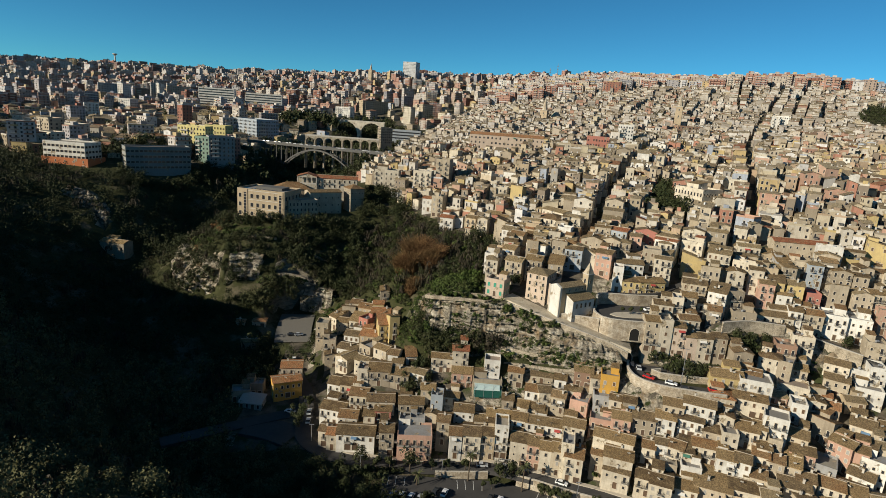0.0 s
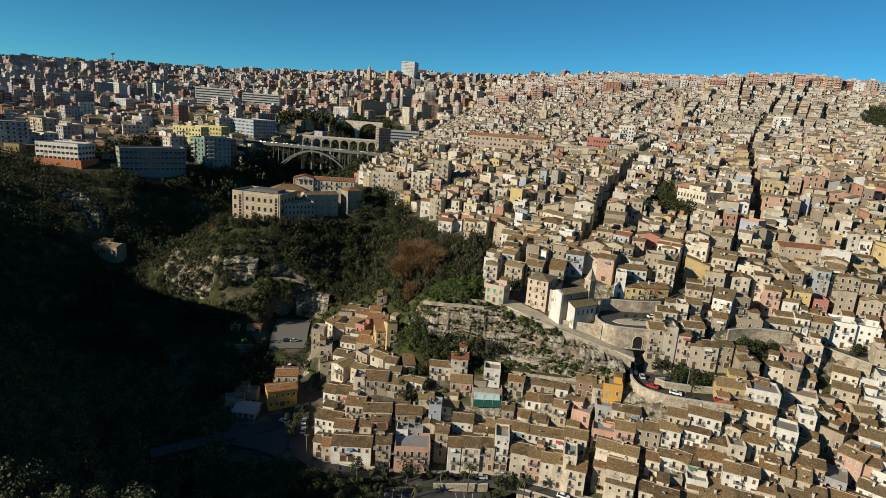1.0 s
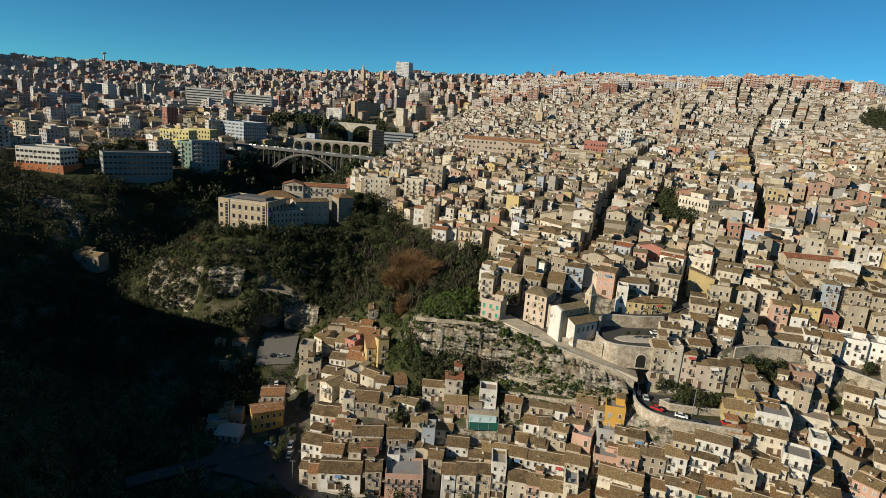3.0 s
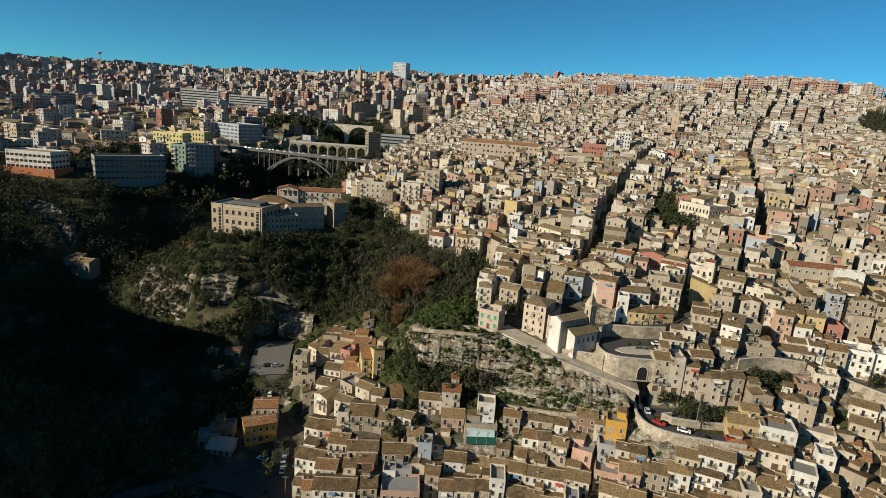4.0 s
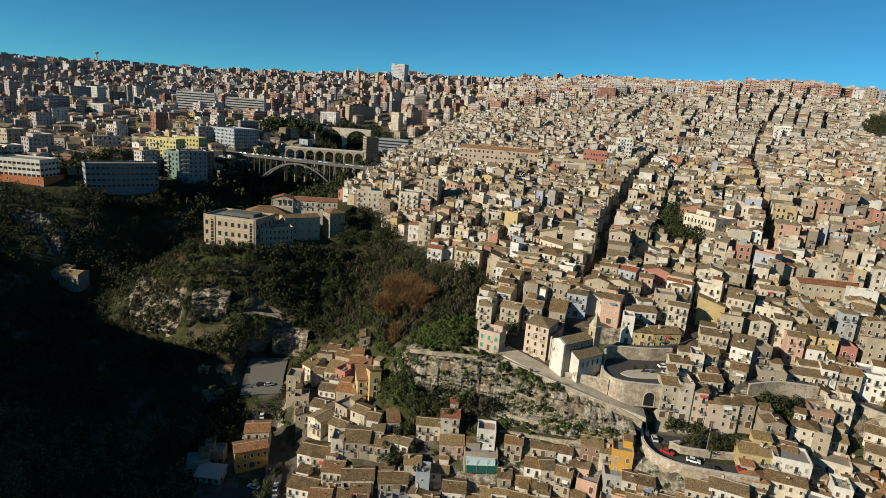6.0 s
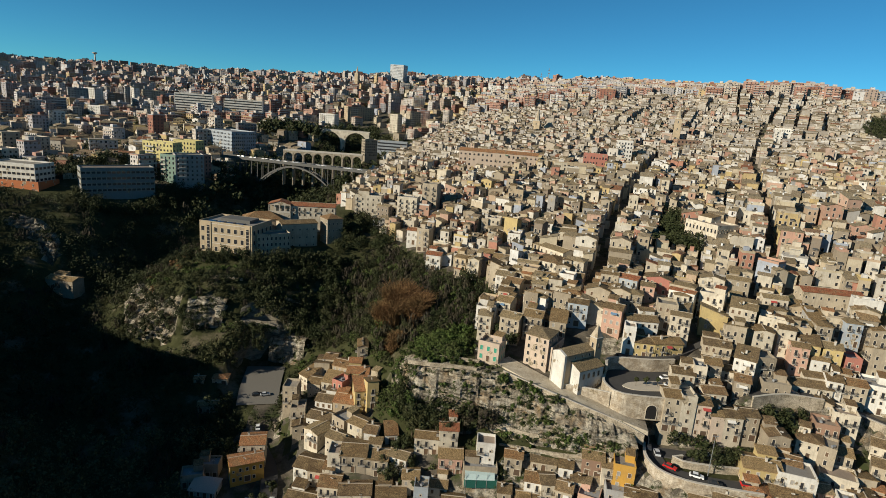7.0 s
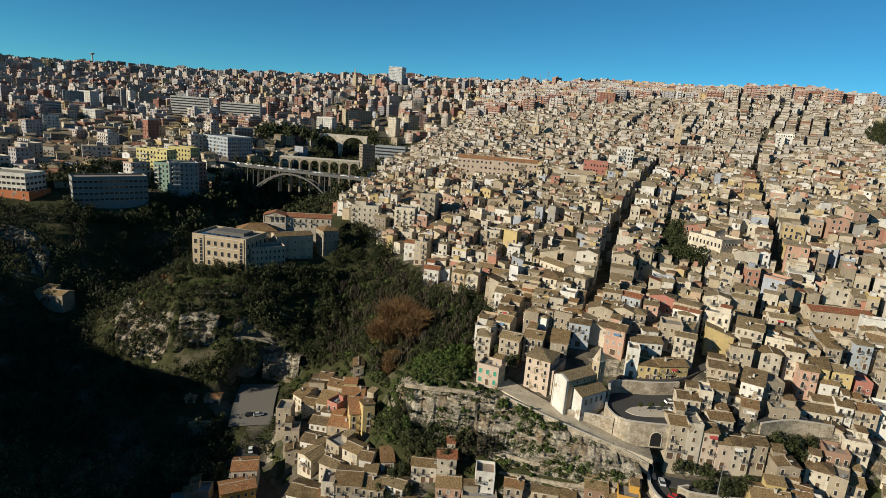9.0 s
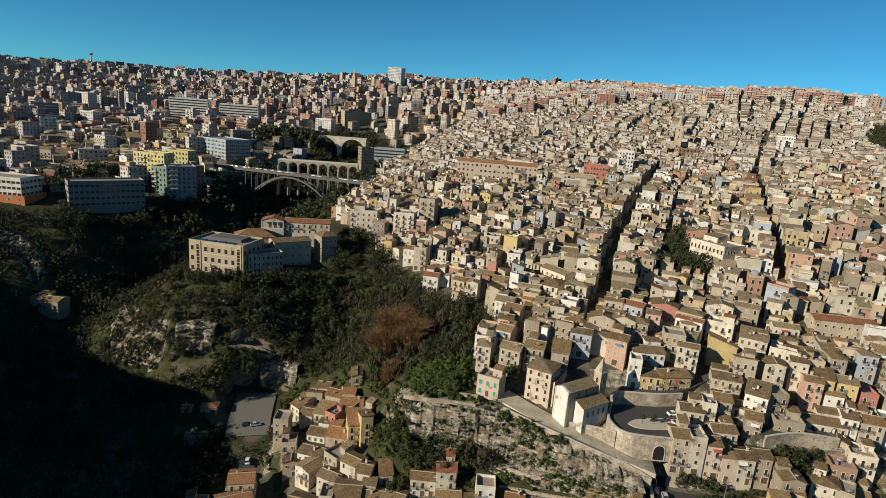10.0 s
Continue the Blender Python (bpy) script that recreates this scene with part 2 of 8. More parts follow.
def weathered(nt, b, base, grain=0.5, stain=(0.160, 0.128, 0.092), amount=0.55):
    """Plaster and stone: blotches, rain streaks and grain over a base colour."""
    pos = coords(nt)
    blotch = noisy(nt, pos, 0.22, 5, 0.65, (0.42, 0.72))
    streak = noisy(nt, coords(nt, 1.0, (1.6, 1.6, 0.16)), 1.0, 4, 0.6, (0.48, 0.78))
    fine = noisy(nt, pos, 2.6, 3, 0.7)
    col = blend(nt, 0.35, base, ramp(nt, fine, [(0.25, (0.55, 0.55, 0.55)), (0.75, (1.0, 1.0, 1.0))]), "MULTIPLY")
    m = nt.nodes.new("ShaderNodeMath")
    m.operation = "MULTIPLY"
    m.inputs[1].default_value = amount
    nt.links.new(blotch, m.inputs[0])
    col = blend(nt, m.outputs[0], col, stain)
    m2 = nt.nodes.new("ShaderNodeMath")
    m2.operation = "MULTIPLY"
    m2.inputs[1].default_value = amount * 0.7
    nt.links.new(streak, m2.inputs[0])
    col = blend(nt, m2.outputs[0], col, [s * 0.8 for s in stain])
    lost = noisy(nt, coords(nt, 1.0, (1, 1, 0.7)), 0.30, 6, 0.62, (0.60, 0.625))
    bare = blend(nt, noisy(nt, pos, 1.7, 4, 0.7, (0.4, 0.6)), (0.36, 0.295, 0.205), (0.17, 0.135, 0.09))
    col = blend(nt, lost, col, bare)
    nt.links.new(col, b.inputs["Base Color"])
    bumped(nt, b, fine, grain, 0.06)


def plaster(name, colour, amount=0.5):
    mat, nt, b = shader(name, 0.9, 0.15)
    hue = ramp(nt, chance(nt, False), [(0.0, [c * 0.86 for c in colour]), (1.0, [min(0.86, c * 1.1) for c in colour])])
    weathered(nt, b, hue, amount=amount)
    return mat


CREAM, BEIGE, STONE, WHITE = (0.58, 0.51, 0.395), (0.46, 0.385, 0.28), (0.33, 0.275, 0.20), (0.645, 0.615, 0.55)
OCHRE, PINK, ROSE, GREY, BLUE = (0.496, 0.376, 0.168), (0.496, 0.304, 0.224), (0.400, 0.160, 0.120), (0.336, 0.328, 0.312), (0.320, 0.352, 0.376)
WALLS = {
    "cream": plaster("cream_plaster", CREAM), "beige": plaster("beige_limestone_plaster", BEIGE), "stone": plaster("bare_limestone", STONE, 0.6),
    "white": plaster("white_plaster", WHITE, 0.35), "ochre": plaster("ochre_plaster", OCHRE, 0.35), "yellow": plaster("lemon_yellow_plaster", (0.560, 0.480, 0.208), 0.25), "pink": plaster("pink_plaster", PINK, 0.35),
    "rose": plaster("faded_red_plaster", ROSE, 0.35), "grey": plaster("grey_render", GREY, 0.45), "blue": plaster("pale_blue_plaster", BLUE, 0.3),
    "sand": plaster("sandy_stone", (0.448, 0.352, 0.232), 0.45), "orange": plaster("orange_plaster", (0.576, 0.320, 0.064), 0.25),
    "ash": plaster("ash_white_plaster", (0.50, 0.50, 0.49), 0.3), "orange_brick": plaster("orange_red_cladding", (0.400, 0.136, 0.056), 0.2), "pale": plaster("pale_pink_plaster", (0.528, 0.416, 0.320), 0.25), "mint": plaster("pale_green_plaster", (0.240, 0.344, 0.272), 0.3), "brick": plaster("brown_brick", (0.288, 0.176, 0.120), 0.35), "slate": plaster("grey_green_cladding", (0.216, 0.224, 0.212), 0.3),
}


def tiled(name, stops, island):
    """Old clay roof tiles: mottled lichen, pale and dark tiles, patches of repair."""
    mat, nt, b = shader(name, 0.92, 0.12)
    pos = coords(nt)
    base = ramp(nt, chance(nt, island), stops)
    patch = noisy(nt, pos, 0.45, 4, 0.6, (0.45, 0.62))
    col = blend(nt, patch, base, blend(nt, 0.45, base, (0.336, 0.248, 0.136)))
    mott = noisy(nt, pos, 2.1, 6, 0.8, (0.40, 0.60))
    col = blend(nt, mott, blend(nt, 0.6, col, (0.040, 0.032, 0.022)), col)
    vor = nt.nodes.new("ShaderNodeTexVoronoi")
    vor.inputs["Scale"].default_value = 4.6
    nt.links.new(pos, vor.inputs["Vector"])
    tone = ramp(nt, vor.outputs["Color"], [(0.15, (0.45, 0.42, 0.38)), (0.6, (1.0, 0.98, 0.94)), (0.9, (1.55, 1.48, 1.3))])
    col = blend(nt, 0.62, col, tone, "MULTIPLY")
    nt.links.new(col, b.inputs["Base Color"])
    bumped(nt, b, vor.outputs["Distance"], 0.7, 0.14)
    return mat


TILE_STOPS = [(0.0, (0.115, 0.076, 0.042)), (0.2, (0.27, 0.178, 0.086)), (0.4, (0.095, 0.066, 0.040)), (0.6, (0.34, 0.232, 0.115)), (0.8, (0.155, 0.112, 0.068)), (1.0, (0.28, 0.155, 0.072))]
TILE = tiled("weathered_clay_tiles", TILE_STOPS, False)
PALE_TILE = tiled("sun_bleached_clay_tiles", [(0.0, (0.20, 0.150, 0.088)), (0.2, (0.36, 0.275, 0.155)), (0.4, (0.17, 0.125, 0.075)), (0.6, (0.42, 0.33, 0.20)), (0.8, (0.25, 0.195, 0.12)), (1.0, (0.34, 0.225, 0.12))], False)
RED_TILE = tiled("red_clay_tiles", [(0.0, (0.320, 0.104, 0.056)), (1.0, (0.368, 0.152, 0.072))], False)
ORANGE_TILE = tiled("orange_clay_tiles", [(0.0, (0.384, 0.176, 0.080)), (1.0, (0.440, 0.216, 0.104))], False)
FAR_TILE = tiled("clay_tile_roofs", [(0.0, (0.225, 0.175, 0.112)), (0.25, (0.330, 0.270, 0.178)), (0.45, (0.170, 0.130, 0.086)), (0.62, (0.372, 0.312, 0.214)),
                                     (0.85, (0.264, 0.208, 0.148)), (0.93, (0.282, 0.130, 0.075)), (1.0, (0.302, 0.105, 0.058))], True)


def terrace_floor(name, island):
    mat, nt, b = shader(name, 0.9, 0.2)
    base = ramp(nt, chance(nt, island), even([(0.289, 0.262, 0.214), (0.234, 0.220, 0.199), (0.344, 0.302, 0.241), (0.317, 0.248, 0.193), (0.262, 0.262, 0.262)]), "CONSTANT")
    weathered(nt, b, base, amount=0.5)
    return mat


def stained_wall(name):
    """Old retaining wall: lime plaster over rubble, fallen away and streaked with damp."""
    mat, nt, b = shader(name, 0.95, 0.1)
    pos = coords(nt)
    base = blend(nt, noisy(nt, pos, 0.45, 6, 0.7, (0.40, 0.60)), (0.36, 0.29, 0.205), (0.60, 0.53, 0.42))
    stones = noisy(nt, coords(nt, 1.0, (1, 1, 1.8)), 1.5, 5, 0.75, (0.42, 0.58))
    base = blend(nt, 0.55, base, ramp(nt, stones, [(0.0, (0.45, 0.42, 0.38)), (0.5, (0.85, 0.84, 0.82)), (1.0, (1, 1, 1))]), "MULTIPLY")
    weathered(nt, b, base, grain=0.9, amount=0.8)
    return mat


RETAIN = stained_wall("stained_retaining_wall")
FLAT = terrace_floor("roof_terrace", False)
FAR_FLAT = terrace_floor("flat_roofs", True)


def far_walls(name, colours):
    mat, nt, b = shader(name, 0.9, 0.15)
    weathered(nt, b, ramp(nt, chance(nt), even(colours), "CONSTANT"), amount=0.45)
    return mat


FAR_WALL = far_walls("old_town_walls", [CREAM, BEIGE, (0.464, 0.392, 0.280), STONE, (0.512, 0.456, 0.360), (0.288, 0.240, 0.176), (0.560, 0.496, 0.376), WHITE, (0.432, 0.352, 0.240), (0.384, 0.320, 0.232),
                                        (0.528, 0.488, 0.416), (0.368, 0.272, 0.184), (0.448, 0.384, 0.288), (0.304, 0.288, 0.264), (0.432, 0.256, 0.184), (0.240, 0.200, 0.152), (0.464, 0.352, 0.160), (0.544, 0.496, 0.416), (0.416, 0.304, 0.208),
                                        (0.304, 0.248, 0.176), (0.496, 0.424, 0.296), (0.528, 0.464, 0.352), (0.40, 0.19, 0.13), (0.560, 0.504, 0.400), (0.47, 0.35, 0.17), (0.34, 0.37, 0.42), (0.46, 0.30, 0.22), (0.21, 0.17, 0.13), (0.62, 0.60, 0.57)])
# Greyed palette: distance haze put into the far wall colours.
HAZED_HILL_WALL = far_walls("hazed_hilltop_walls", [(0.49, 0.43, 0.35), (0.38, 0.335, 0.275), (0.54, 0.49, 0.42), (0.32, 0.275, 0.225), (0.46, 0.415, 0.35), (0.57, 0.54, 0.49), (0.29, 0.255, 0.215), (0.43, 0.36, 0.28), (0.37, 0.34, 0.31), (0.50, 0.45, 0.39),
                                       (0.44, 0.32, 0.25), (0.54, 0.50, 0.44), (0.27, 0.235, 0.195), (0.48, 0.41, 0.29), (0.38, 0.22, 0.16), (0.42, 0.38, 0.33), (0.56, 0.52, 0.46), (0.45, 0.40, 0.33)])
# Yellow taken out of these wall colours to carry the far haze.
HAZED_BLOCK_WALL = far_walls("hazed_apartment_walls", [(0.43, 0.365, 0.31), (0.50, 0.46, 0.42), (0.36, 0.275, 0.22), (0.55, 0.53, 0.51), (0.27, 0.115, 0.080), (0.38, 0.36, 0.36), (0.47, 0.405, 0.33), (0.25, 0.24, 0.25),
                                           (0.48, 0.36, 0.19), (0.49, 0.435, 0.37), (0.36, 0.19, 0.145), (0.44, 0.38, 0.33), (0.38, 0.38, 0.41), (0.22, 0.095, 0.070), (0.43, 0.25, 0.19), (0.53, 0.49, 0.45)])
SPECK = far_walls("white_roof_fittings", [(0.608, 0.600, 0.576), (0.62, 0.62, 0.61), (0.560, 0.528, 0.464)])


def plain(name, colour, rough=0.7, spec=0.3, metal=0.0, vary=0.25):
    mat, nt, b = shader(name, rough, spec)
    b.inputs["Metallic"].default_value = metal
    fine = noisy(nt, coords(nt), 3.0, 4, 0.7)
    nt.links.new(blend(nt, fine, [c * (1 - vary) for c in colour], [min(1, c * (1 + vary)) for c in colour]), b.inputs["Base Color"])
    return mat


GLASS = plain("dark_window_glass", (0.028, 0.029, 0.032), 0.12, 0.5)
FRAME = plain("stone_window_surround", (0.464, 0.400, 0.304), 0.85)
SHUTTER = plain("brown_wooden_shutters", (0.112, 0.068, 0.040), 0.7)
PAINT = plain("white_road_paint", (0.62, 0.61, 0.58), 0.8)
MORTAR = plain("roof_mortar", (0.42, 0.35, 0.26), 0.9, vary=0.4)
CANVAS = [plain("canvas_" + n, c, 0.8) for n, c in (("red", (0.36, 0.06, 0.05)), ("green", (0.06, 0.17, 0.12)), ("white", (0.60, 0.58, 0.53)), ("blue", (0.12, 0.20, 0.30)))]
GREY_SHUTTER = plain("grey_roller_shutters", (0.272, 0.256, 0.232), 0.7)
GREEN_SHUTTER = plain("green_shutters", (0.040, 0.240, 0.160), 0.6)
DOOR = plain("old_wooden_door", (0.088, 0.056, 0.036), 0.7)
IRON = plain("wrought_iron", (0.040, 0.040, 0.040), 0.5, 0.4)
CONCRETE = plain("weathered_concrete", (0.352, 0.320, 0.272), 0.9)
PALE_CONCRETE = plain("pale_concrete", (0.440, 0.400, 0.336), 0.9)
# Near-black sheet for archways: the shade inside is put into the colour.
DARK = plain("painted_shade_opening", (0.012, 0.011, 0.010), 0.9)
STEEL = plain("galvanised_metal", (0.360, 0.368, 0.376), 0.45, 0.5, 0.6)
PANEL = plain("solar_panel", (0.016, 0.020, 0.040), 0.15, 0.5)


def asphalt():
    mat, nt, b = shader("worn_asphalt", 0.85, 0.25)
    pos = coords(nt)
    col = blend(nt, noisy(nt, pos, 0.25, 5, 0.7), (0.036, 0.034, 0.034), (0.080, 0.076, 0.070))
    nt.links.new(blend(nt, 0.3, col, ramp(nt, noisy(nt, pos, 6.0, 2), [(0.3, (0.6, 0.6, 0.6)), (0.7, (1, 1, 1))]), "MULTIPLY"), b.inputs["Base Color"])
    return mat


ASPHALT = asphalt()
GRAVEL = plain("grey_gravel", (0.152, 0.140, 0.120), 0.95, 0.1)
PAVING = plain("limestone_paving", (0.416, 0.364, 0.288), 0.85)


def sandy():
    """Pale trodden paving with dirt, worn tracks and weeds at the edges."""
    mat, nt, b = shader("sandy_stone_paving", 0.92, 0.15)
    pos = coords(nt)
    col = blend(nt, noisy(nt, pos, 0.28, 6, 0.75, (0.36, 0.66)), (0.592, 0.520, 0.400), (0.368, 0.308, 0.224))
    col = blend(nt, 0.5, col, ramp(nt, noisy(nt, pos, 2.2, 5, 0.75), [(0.3, (0.5, 0.48, 0.44)), (0.65, (1, 1, 1))]), "MULTIPLY")
    col = blend(nt, noisy(nt, pos, 0.5, 5, 0.75, (0.60, 0.67)), col, (0.072, 0.076, 0.032))
    nt.links.new(col, b.inputs["Base Color"])
    bumped(nt, b, noisy(nt, pos, 2.0, 5, 0.7), 0.5, 0.15)
    return mat


SANDY = sandy()



def paved():
    """Streets, yards and trodden ground between houses."""
    mat, nt, b = shader("town_ground", 0.92, 0.15)
    pos = coords(nt)
    col = blend(nt, noisy(nt, pos, 0.2, 5, 0.7, (0.35, 0.65)), (0.044, 0.038, 0.029), (0.136, 0.114, 0.084))
    col = blend(nt, noisy(nt, pos, 0.13, 5, 0.7, (0.50, 0.62)), col, (0.040, 0.048, 0.018))
    nt.links.new(col, b.inputs["Base Color"])
    bumped(nt, b, noisy(nt, pos, 1.5, 5, 0.7), 0.4, 0.2)
    return mat


PAVED = paved()


def masonry(name, light, dark, scale=2.6):
    """Coursed rubble limestone: single stones with recessed joints, rain streaks and weeds."""
    mat, nt, b = shader(name, 0.92, 0.15)
    pos = coords(nt, 1.0, (1, 1, 1.5))
    vor = nt.nodes.new("ShaderNodeTexVoronoi")
    vor.inputs["Scale"].default_value = scale
    nt.links.new(pos, vor.inputs["Vector"])
    col = blend(nt, noisy(nt, pos, 0.30, 6, 0.75, (0.42, 0.66)), light, dark)
    tone = ramp(nt, vor.outputs["Color"], [(0.1, (0.55, 0.52, 0.47)), (0.6, (1.0, 0.98, 0.94)), (0.95, (1.25, 1.2, 1.1))])
    col = blend(nt, 0.4, col, tone, "MULTIPLY")
    col = blend(nt, noisy(nt, coords(nt, 1.0, (0.9, 0.9, 0.12)), 1.0, 5, 0.7, (0.56, 0.74)), col, [c * 0.5 for c in dark])
    col = blend(nt, 0.35, col, ramp(nt, vor.outputs["Distance"], [(0.35, (1, 1, 1)), (0.7, (0.35, 0.31, 0.26))]), "MULTIPLY")
    col = blend(nt, noisy(nt, pos, 0.55, 6, 0.8, (0.62, 0.68)), col, (0.040, 0.044, 0.016))
    nt.links.new(col, b.inputs["Base Color"])
    bumped(nt, b, vor.outputs["Distance"], 0.8, 0.2)
    return mat


# Grey darkened to carry the gorge's shade on the bridge; roof plant shares it.
DARK_CONCRETE = plain("shade_darkened_concrete", (0.100, 0.096, 0.088), 0.9)
RUBBLE = masonry("rubble_limestone_wall", (0.464, 0.400, 0.308), (0.216, 0.180, 0.128))


def rock():
    """Pale limestone: bedding, dark vertical cracks, rusty stains and lichen."""
    mat, nt, b = shader("limestone_rock", 0.95, 0.1)
    pos = coords(nt)
    layer = noisy(nt, coords(nt, 1.0, (0.25, 0.25, 1.4)), 0.8, 6, 0.7, (0.38, 0.58))
    col = blend(nt, layer, (0.125, 0.104, 0.076), (0.50, 0.445, 0.35))
    col = blend(nt, noisy(nt, pos, 0.16, 5, 0.65, (0.5, 0.68)), col, (0.288, 0.200, 0.112))
    seam = noisy(nt, coords(nt, 1.0, (0.10, 0.10, 1.0)), 0.55, 5, 0.6, (0.47, 0.53))
    col = blend(nt, 0.85, col, ramp(nt, seam, [(0.0, (1, 1, 1)), (0.44, (1, 1, 1)), (0.5, (0.25, 0.21, 0.17)), (0.56, (1, 1, 1)), (1.0, (0.88, 0.88, 0.88))]), "MULTIPLY")
    crack = noisy(nt, coords(nt, 1.0, (0.85, 0.85, 0.3)), 0.7, 7, 0.75, (0.46, 0.53))
    col = blend(nt, 0.92, col, ramp(nt, crack, [(0.0, (1, 1, 1)), (0.42, (0.95, 0.95, 0.95)), (0.5, (0.2, 0.17, 0.14)), (0.58, (0.95, 0.95, 0.95)), (1.0, (0.8, 0.8, 0.8))]), "MULTIPLY")
    col = blend(nt, noisy(nt, coords(nt, 1.0, (0.5, 0.5, 0.1)), 0.9, 5, 0.7, (0.49, 0.64)), col, (0.100, 0.086, 0.066))
    col = blend(nt, noisy(nt, pos, 0.3, 6, 0.75, (0.53, 0.62)), col, (0.032, 0.040, 0.014))
    nt.links.new(col, b.inputs["Base Color"])
    bumped(nt, b, noisy(nt, pos, 0.9, 9, 0.78), 1.0, 1.0)
    return mat


ROCK = rock()


def earth():
    """Grass, scrub and bare soil; rock shows where the ground is steep."""
    mat, nt, b = shader("scrubby_ground", 0.95, 0.1)
    pos = coords(nt)
    grass = blend(nt, noisy(nt, pos, 0.35, 5, 0.7), (0.022, 0.024, 0.010), (0.058, 0.059, 0.024))
    soil = blend(nt, noisy(nt, pos, 0.8, 5, 0.7), (0.080, 0.066, 0.043), (0.176, 0.144, 0.100))
    col = blend(nt, noisy(nt, pos, 0.055, 6, 0.7, (0.54, 0.66)), grass, soil)
    g = nt.nodes.new("ShaderNodeNewGeometry")
    sep = nt.nodes.new("ShaderNodeSeparateXYZ")
    nt.links.new(g.outputs["True Normal"], sep.inputs[0])
    m = nt.nodes.new("ShaderNodeMapRange")
    m.inputs["From Min"].default_value, m.inputs["From Max"].default_value = 0.48, 0.32
    nt.links.new(sep.outputs["Z"], m.inputs["Value"])
    col = blend(nt, m.outputs[0], col, blend(nt, noisy(nt, coords(nt, 1, (0.3, 0.3, 1.2)), 0.8, 6, 0.7, (0.35, 0.65)), (0.104, 0.088, 0.064), (0.360, 0.312, 0.232)))
    nt.links.new(col, b.inputs["Base Color"])
    bumped(nt, b, noisy(nt, pos, 1.1, 6, 0.7), 0.7, 0.4)
    return mat


EARTH = earth()


def leaves(name, colours):
    mat, nt, b = shader(name, 0.75, 0.2)
    col = ramp(nt, chance(nt), [(i / (len(colours) - 1), c) for i, c in enumerate(colours)])
    big = noisy(nt, coords(nt), 0.12, 4, 0.6, (0.35, 0.7))
    nt.links.new(blend(nt, big, col, blend(nt, 0.5, col, (0.060, 0.056, 0.022))), b.inputs["Base Color"])
    return mat


LEAF = leaves("evergreen_leaves", [(0.018, 0.024, 0.008), (0.024, 0.032, 0.010), (0.031, 0.040, 0.012), (0.020, 0.027, 0.008)])
GRASSY = leaves("scrub_and_grass", [(0.030, 0.048, 0.009), (0.048, 0.078, 0.015), (0.072, 0.104, 0.022), (0.036, 0.056, 0.011)])
# Leaf colour raised in place of fill light in the shaded valley.
LIFTED_LEAF = leaves("lifted_valley_leaves", [(0.052, 0.054, 0.024), (0.10, 0.10, 0.042), (0.116, 0.112, 0.046), (0.082, 0.082, 0.036)])
RUSSET = leaves("russet_reeds", [(0.088, 0.040, 0.014), (0.160, 0.080, 0.032), (0.208, 0.120, 0.052), (0.112, 0.052, 0.020)])
TWIG = leaves("bare_winter_twigs", [(0.028, 0.022, 0.017), (0.048, 0.038, 0.028), (0.034, 0.026, 0.018)])
PALM = leaves("palm_fronds", [(0.032, 0.044, 0.016), (0.064, 0.072, 0.028), (0.088, 0.080, 0.040)])
BARK = plain("bark", (0.080, 0.060, 0.040), 0.9)

# ---- geometry kit ----
class Geo:
    """Collects faces with a material each."""

    def __init__(self):
        self.v, self.f, self.m, self.mats = [], [], [], []

    def slot(self, mat):
        if mat not in self.mats:
            self.mats.append(mat)
        return self.mats.index(mat)

    def poly(self, pts, mat):
        n = len(self.v)
        self.v.extend(pts)
        self.f.append(tuple(range(n, n + len(pts))))
        self.m.append(self.slot(mat))

    def solid(self, pts, faces, mat):
        n, s = len(self.v), self.slot(mat)
        self.v.extend(pts)
        for f in faces:
            self.f.append(tuple(n + i for i in f))
            self.m.append(s)

    def box(self, x0, x1, y0, y1, z0, z1, mat, base=True):
        pts = [(x0, y0, z0), (x1, y0, z0), (x1, y1, z0), (x0, y1, z0), (x0, y0, z1), (x1, y0, z1), (x1, y1, z1), (x0, y1, z1)]
        faces = [(0, 1, 5, 4), (1, 2, 6, 5), (2, 3, 7, 6), (3, 0, 4, 7), (4, 5, 6, 7)] + ([(3, 2, 1, 0)] if base else [])
        self.solid(pts, faces, mat)

    def prism(self, ring, z0, z1, mat):
        n = len(ring)
        pts = [(x, y, z0) for x, y in ring] + [(x, y, z1) for x, y in ring]
        self.solid(pts, [(i, (i + 1) % n, n + (i + 1) % n, n + i) for i in range(n)] + [tuple(range(n, 2 * n)), tuple(range(n - 1, -1, -1))], mat)

    def tube(self, a, b, r0, r1, mat, n=6):
        a, b = Vector(a), Vector(b)
        q = (b - a).to_track_quat("Z", "Y")
        pts = [tuple(p + q @ Vector((r * math.cos(2 * math.pi * i / n), r * math.sin(2 * math.pi * i / n), 0))) for p, r in ((a, r0), (b, r1)) for i in range(n)]
        self.solid(pts, [(i, (i + 1) % n, n + (i + 1) % n, n + i) for i in range(n)] + [tuple(range(n, 2 * n)), tuple(range(n - 1, -1, -1))], mat)

    def mesh(self, name):
        me = bpy.data.meshes.new(name)
        me.from_pydata(self.v, [], self.f)
        for mt in self.mats:
            me.materials.append(mt)
        me.polygons.foreach_set("material_index", self.m)
        me.update()
        return me


def thing(name, x, y, z, yaw, label, category, group=""):
    ob = new(name)
    ob.matrix_world = pose(x, y, z, 0, 0, yaw)
    return tagged(ob, label, category, group)


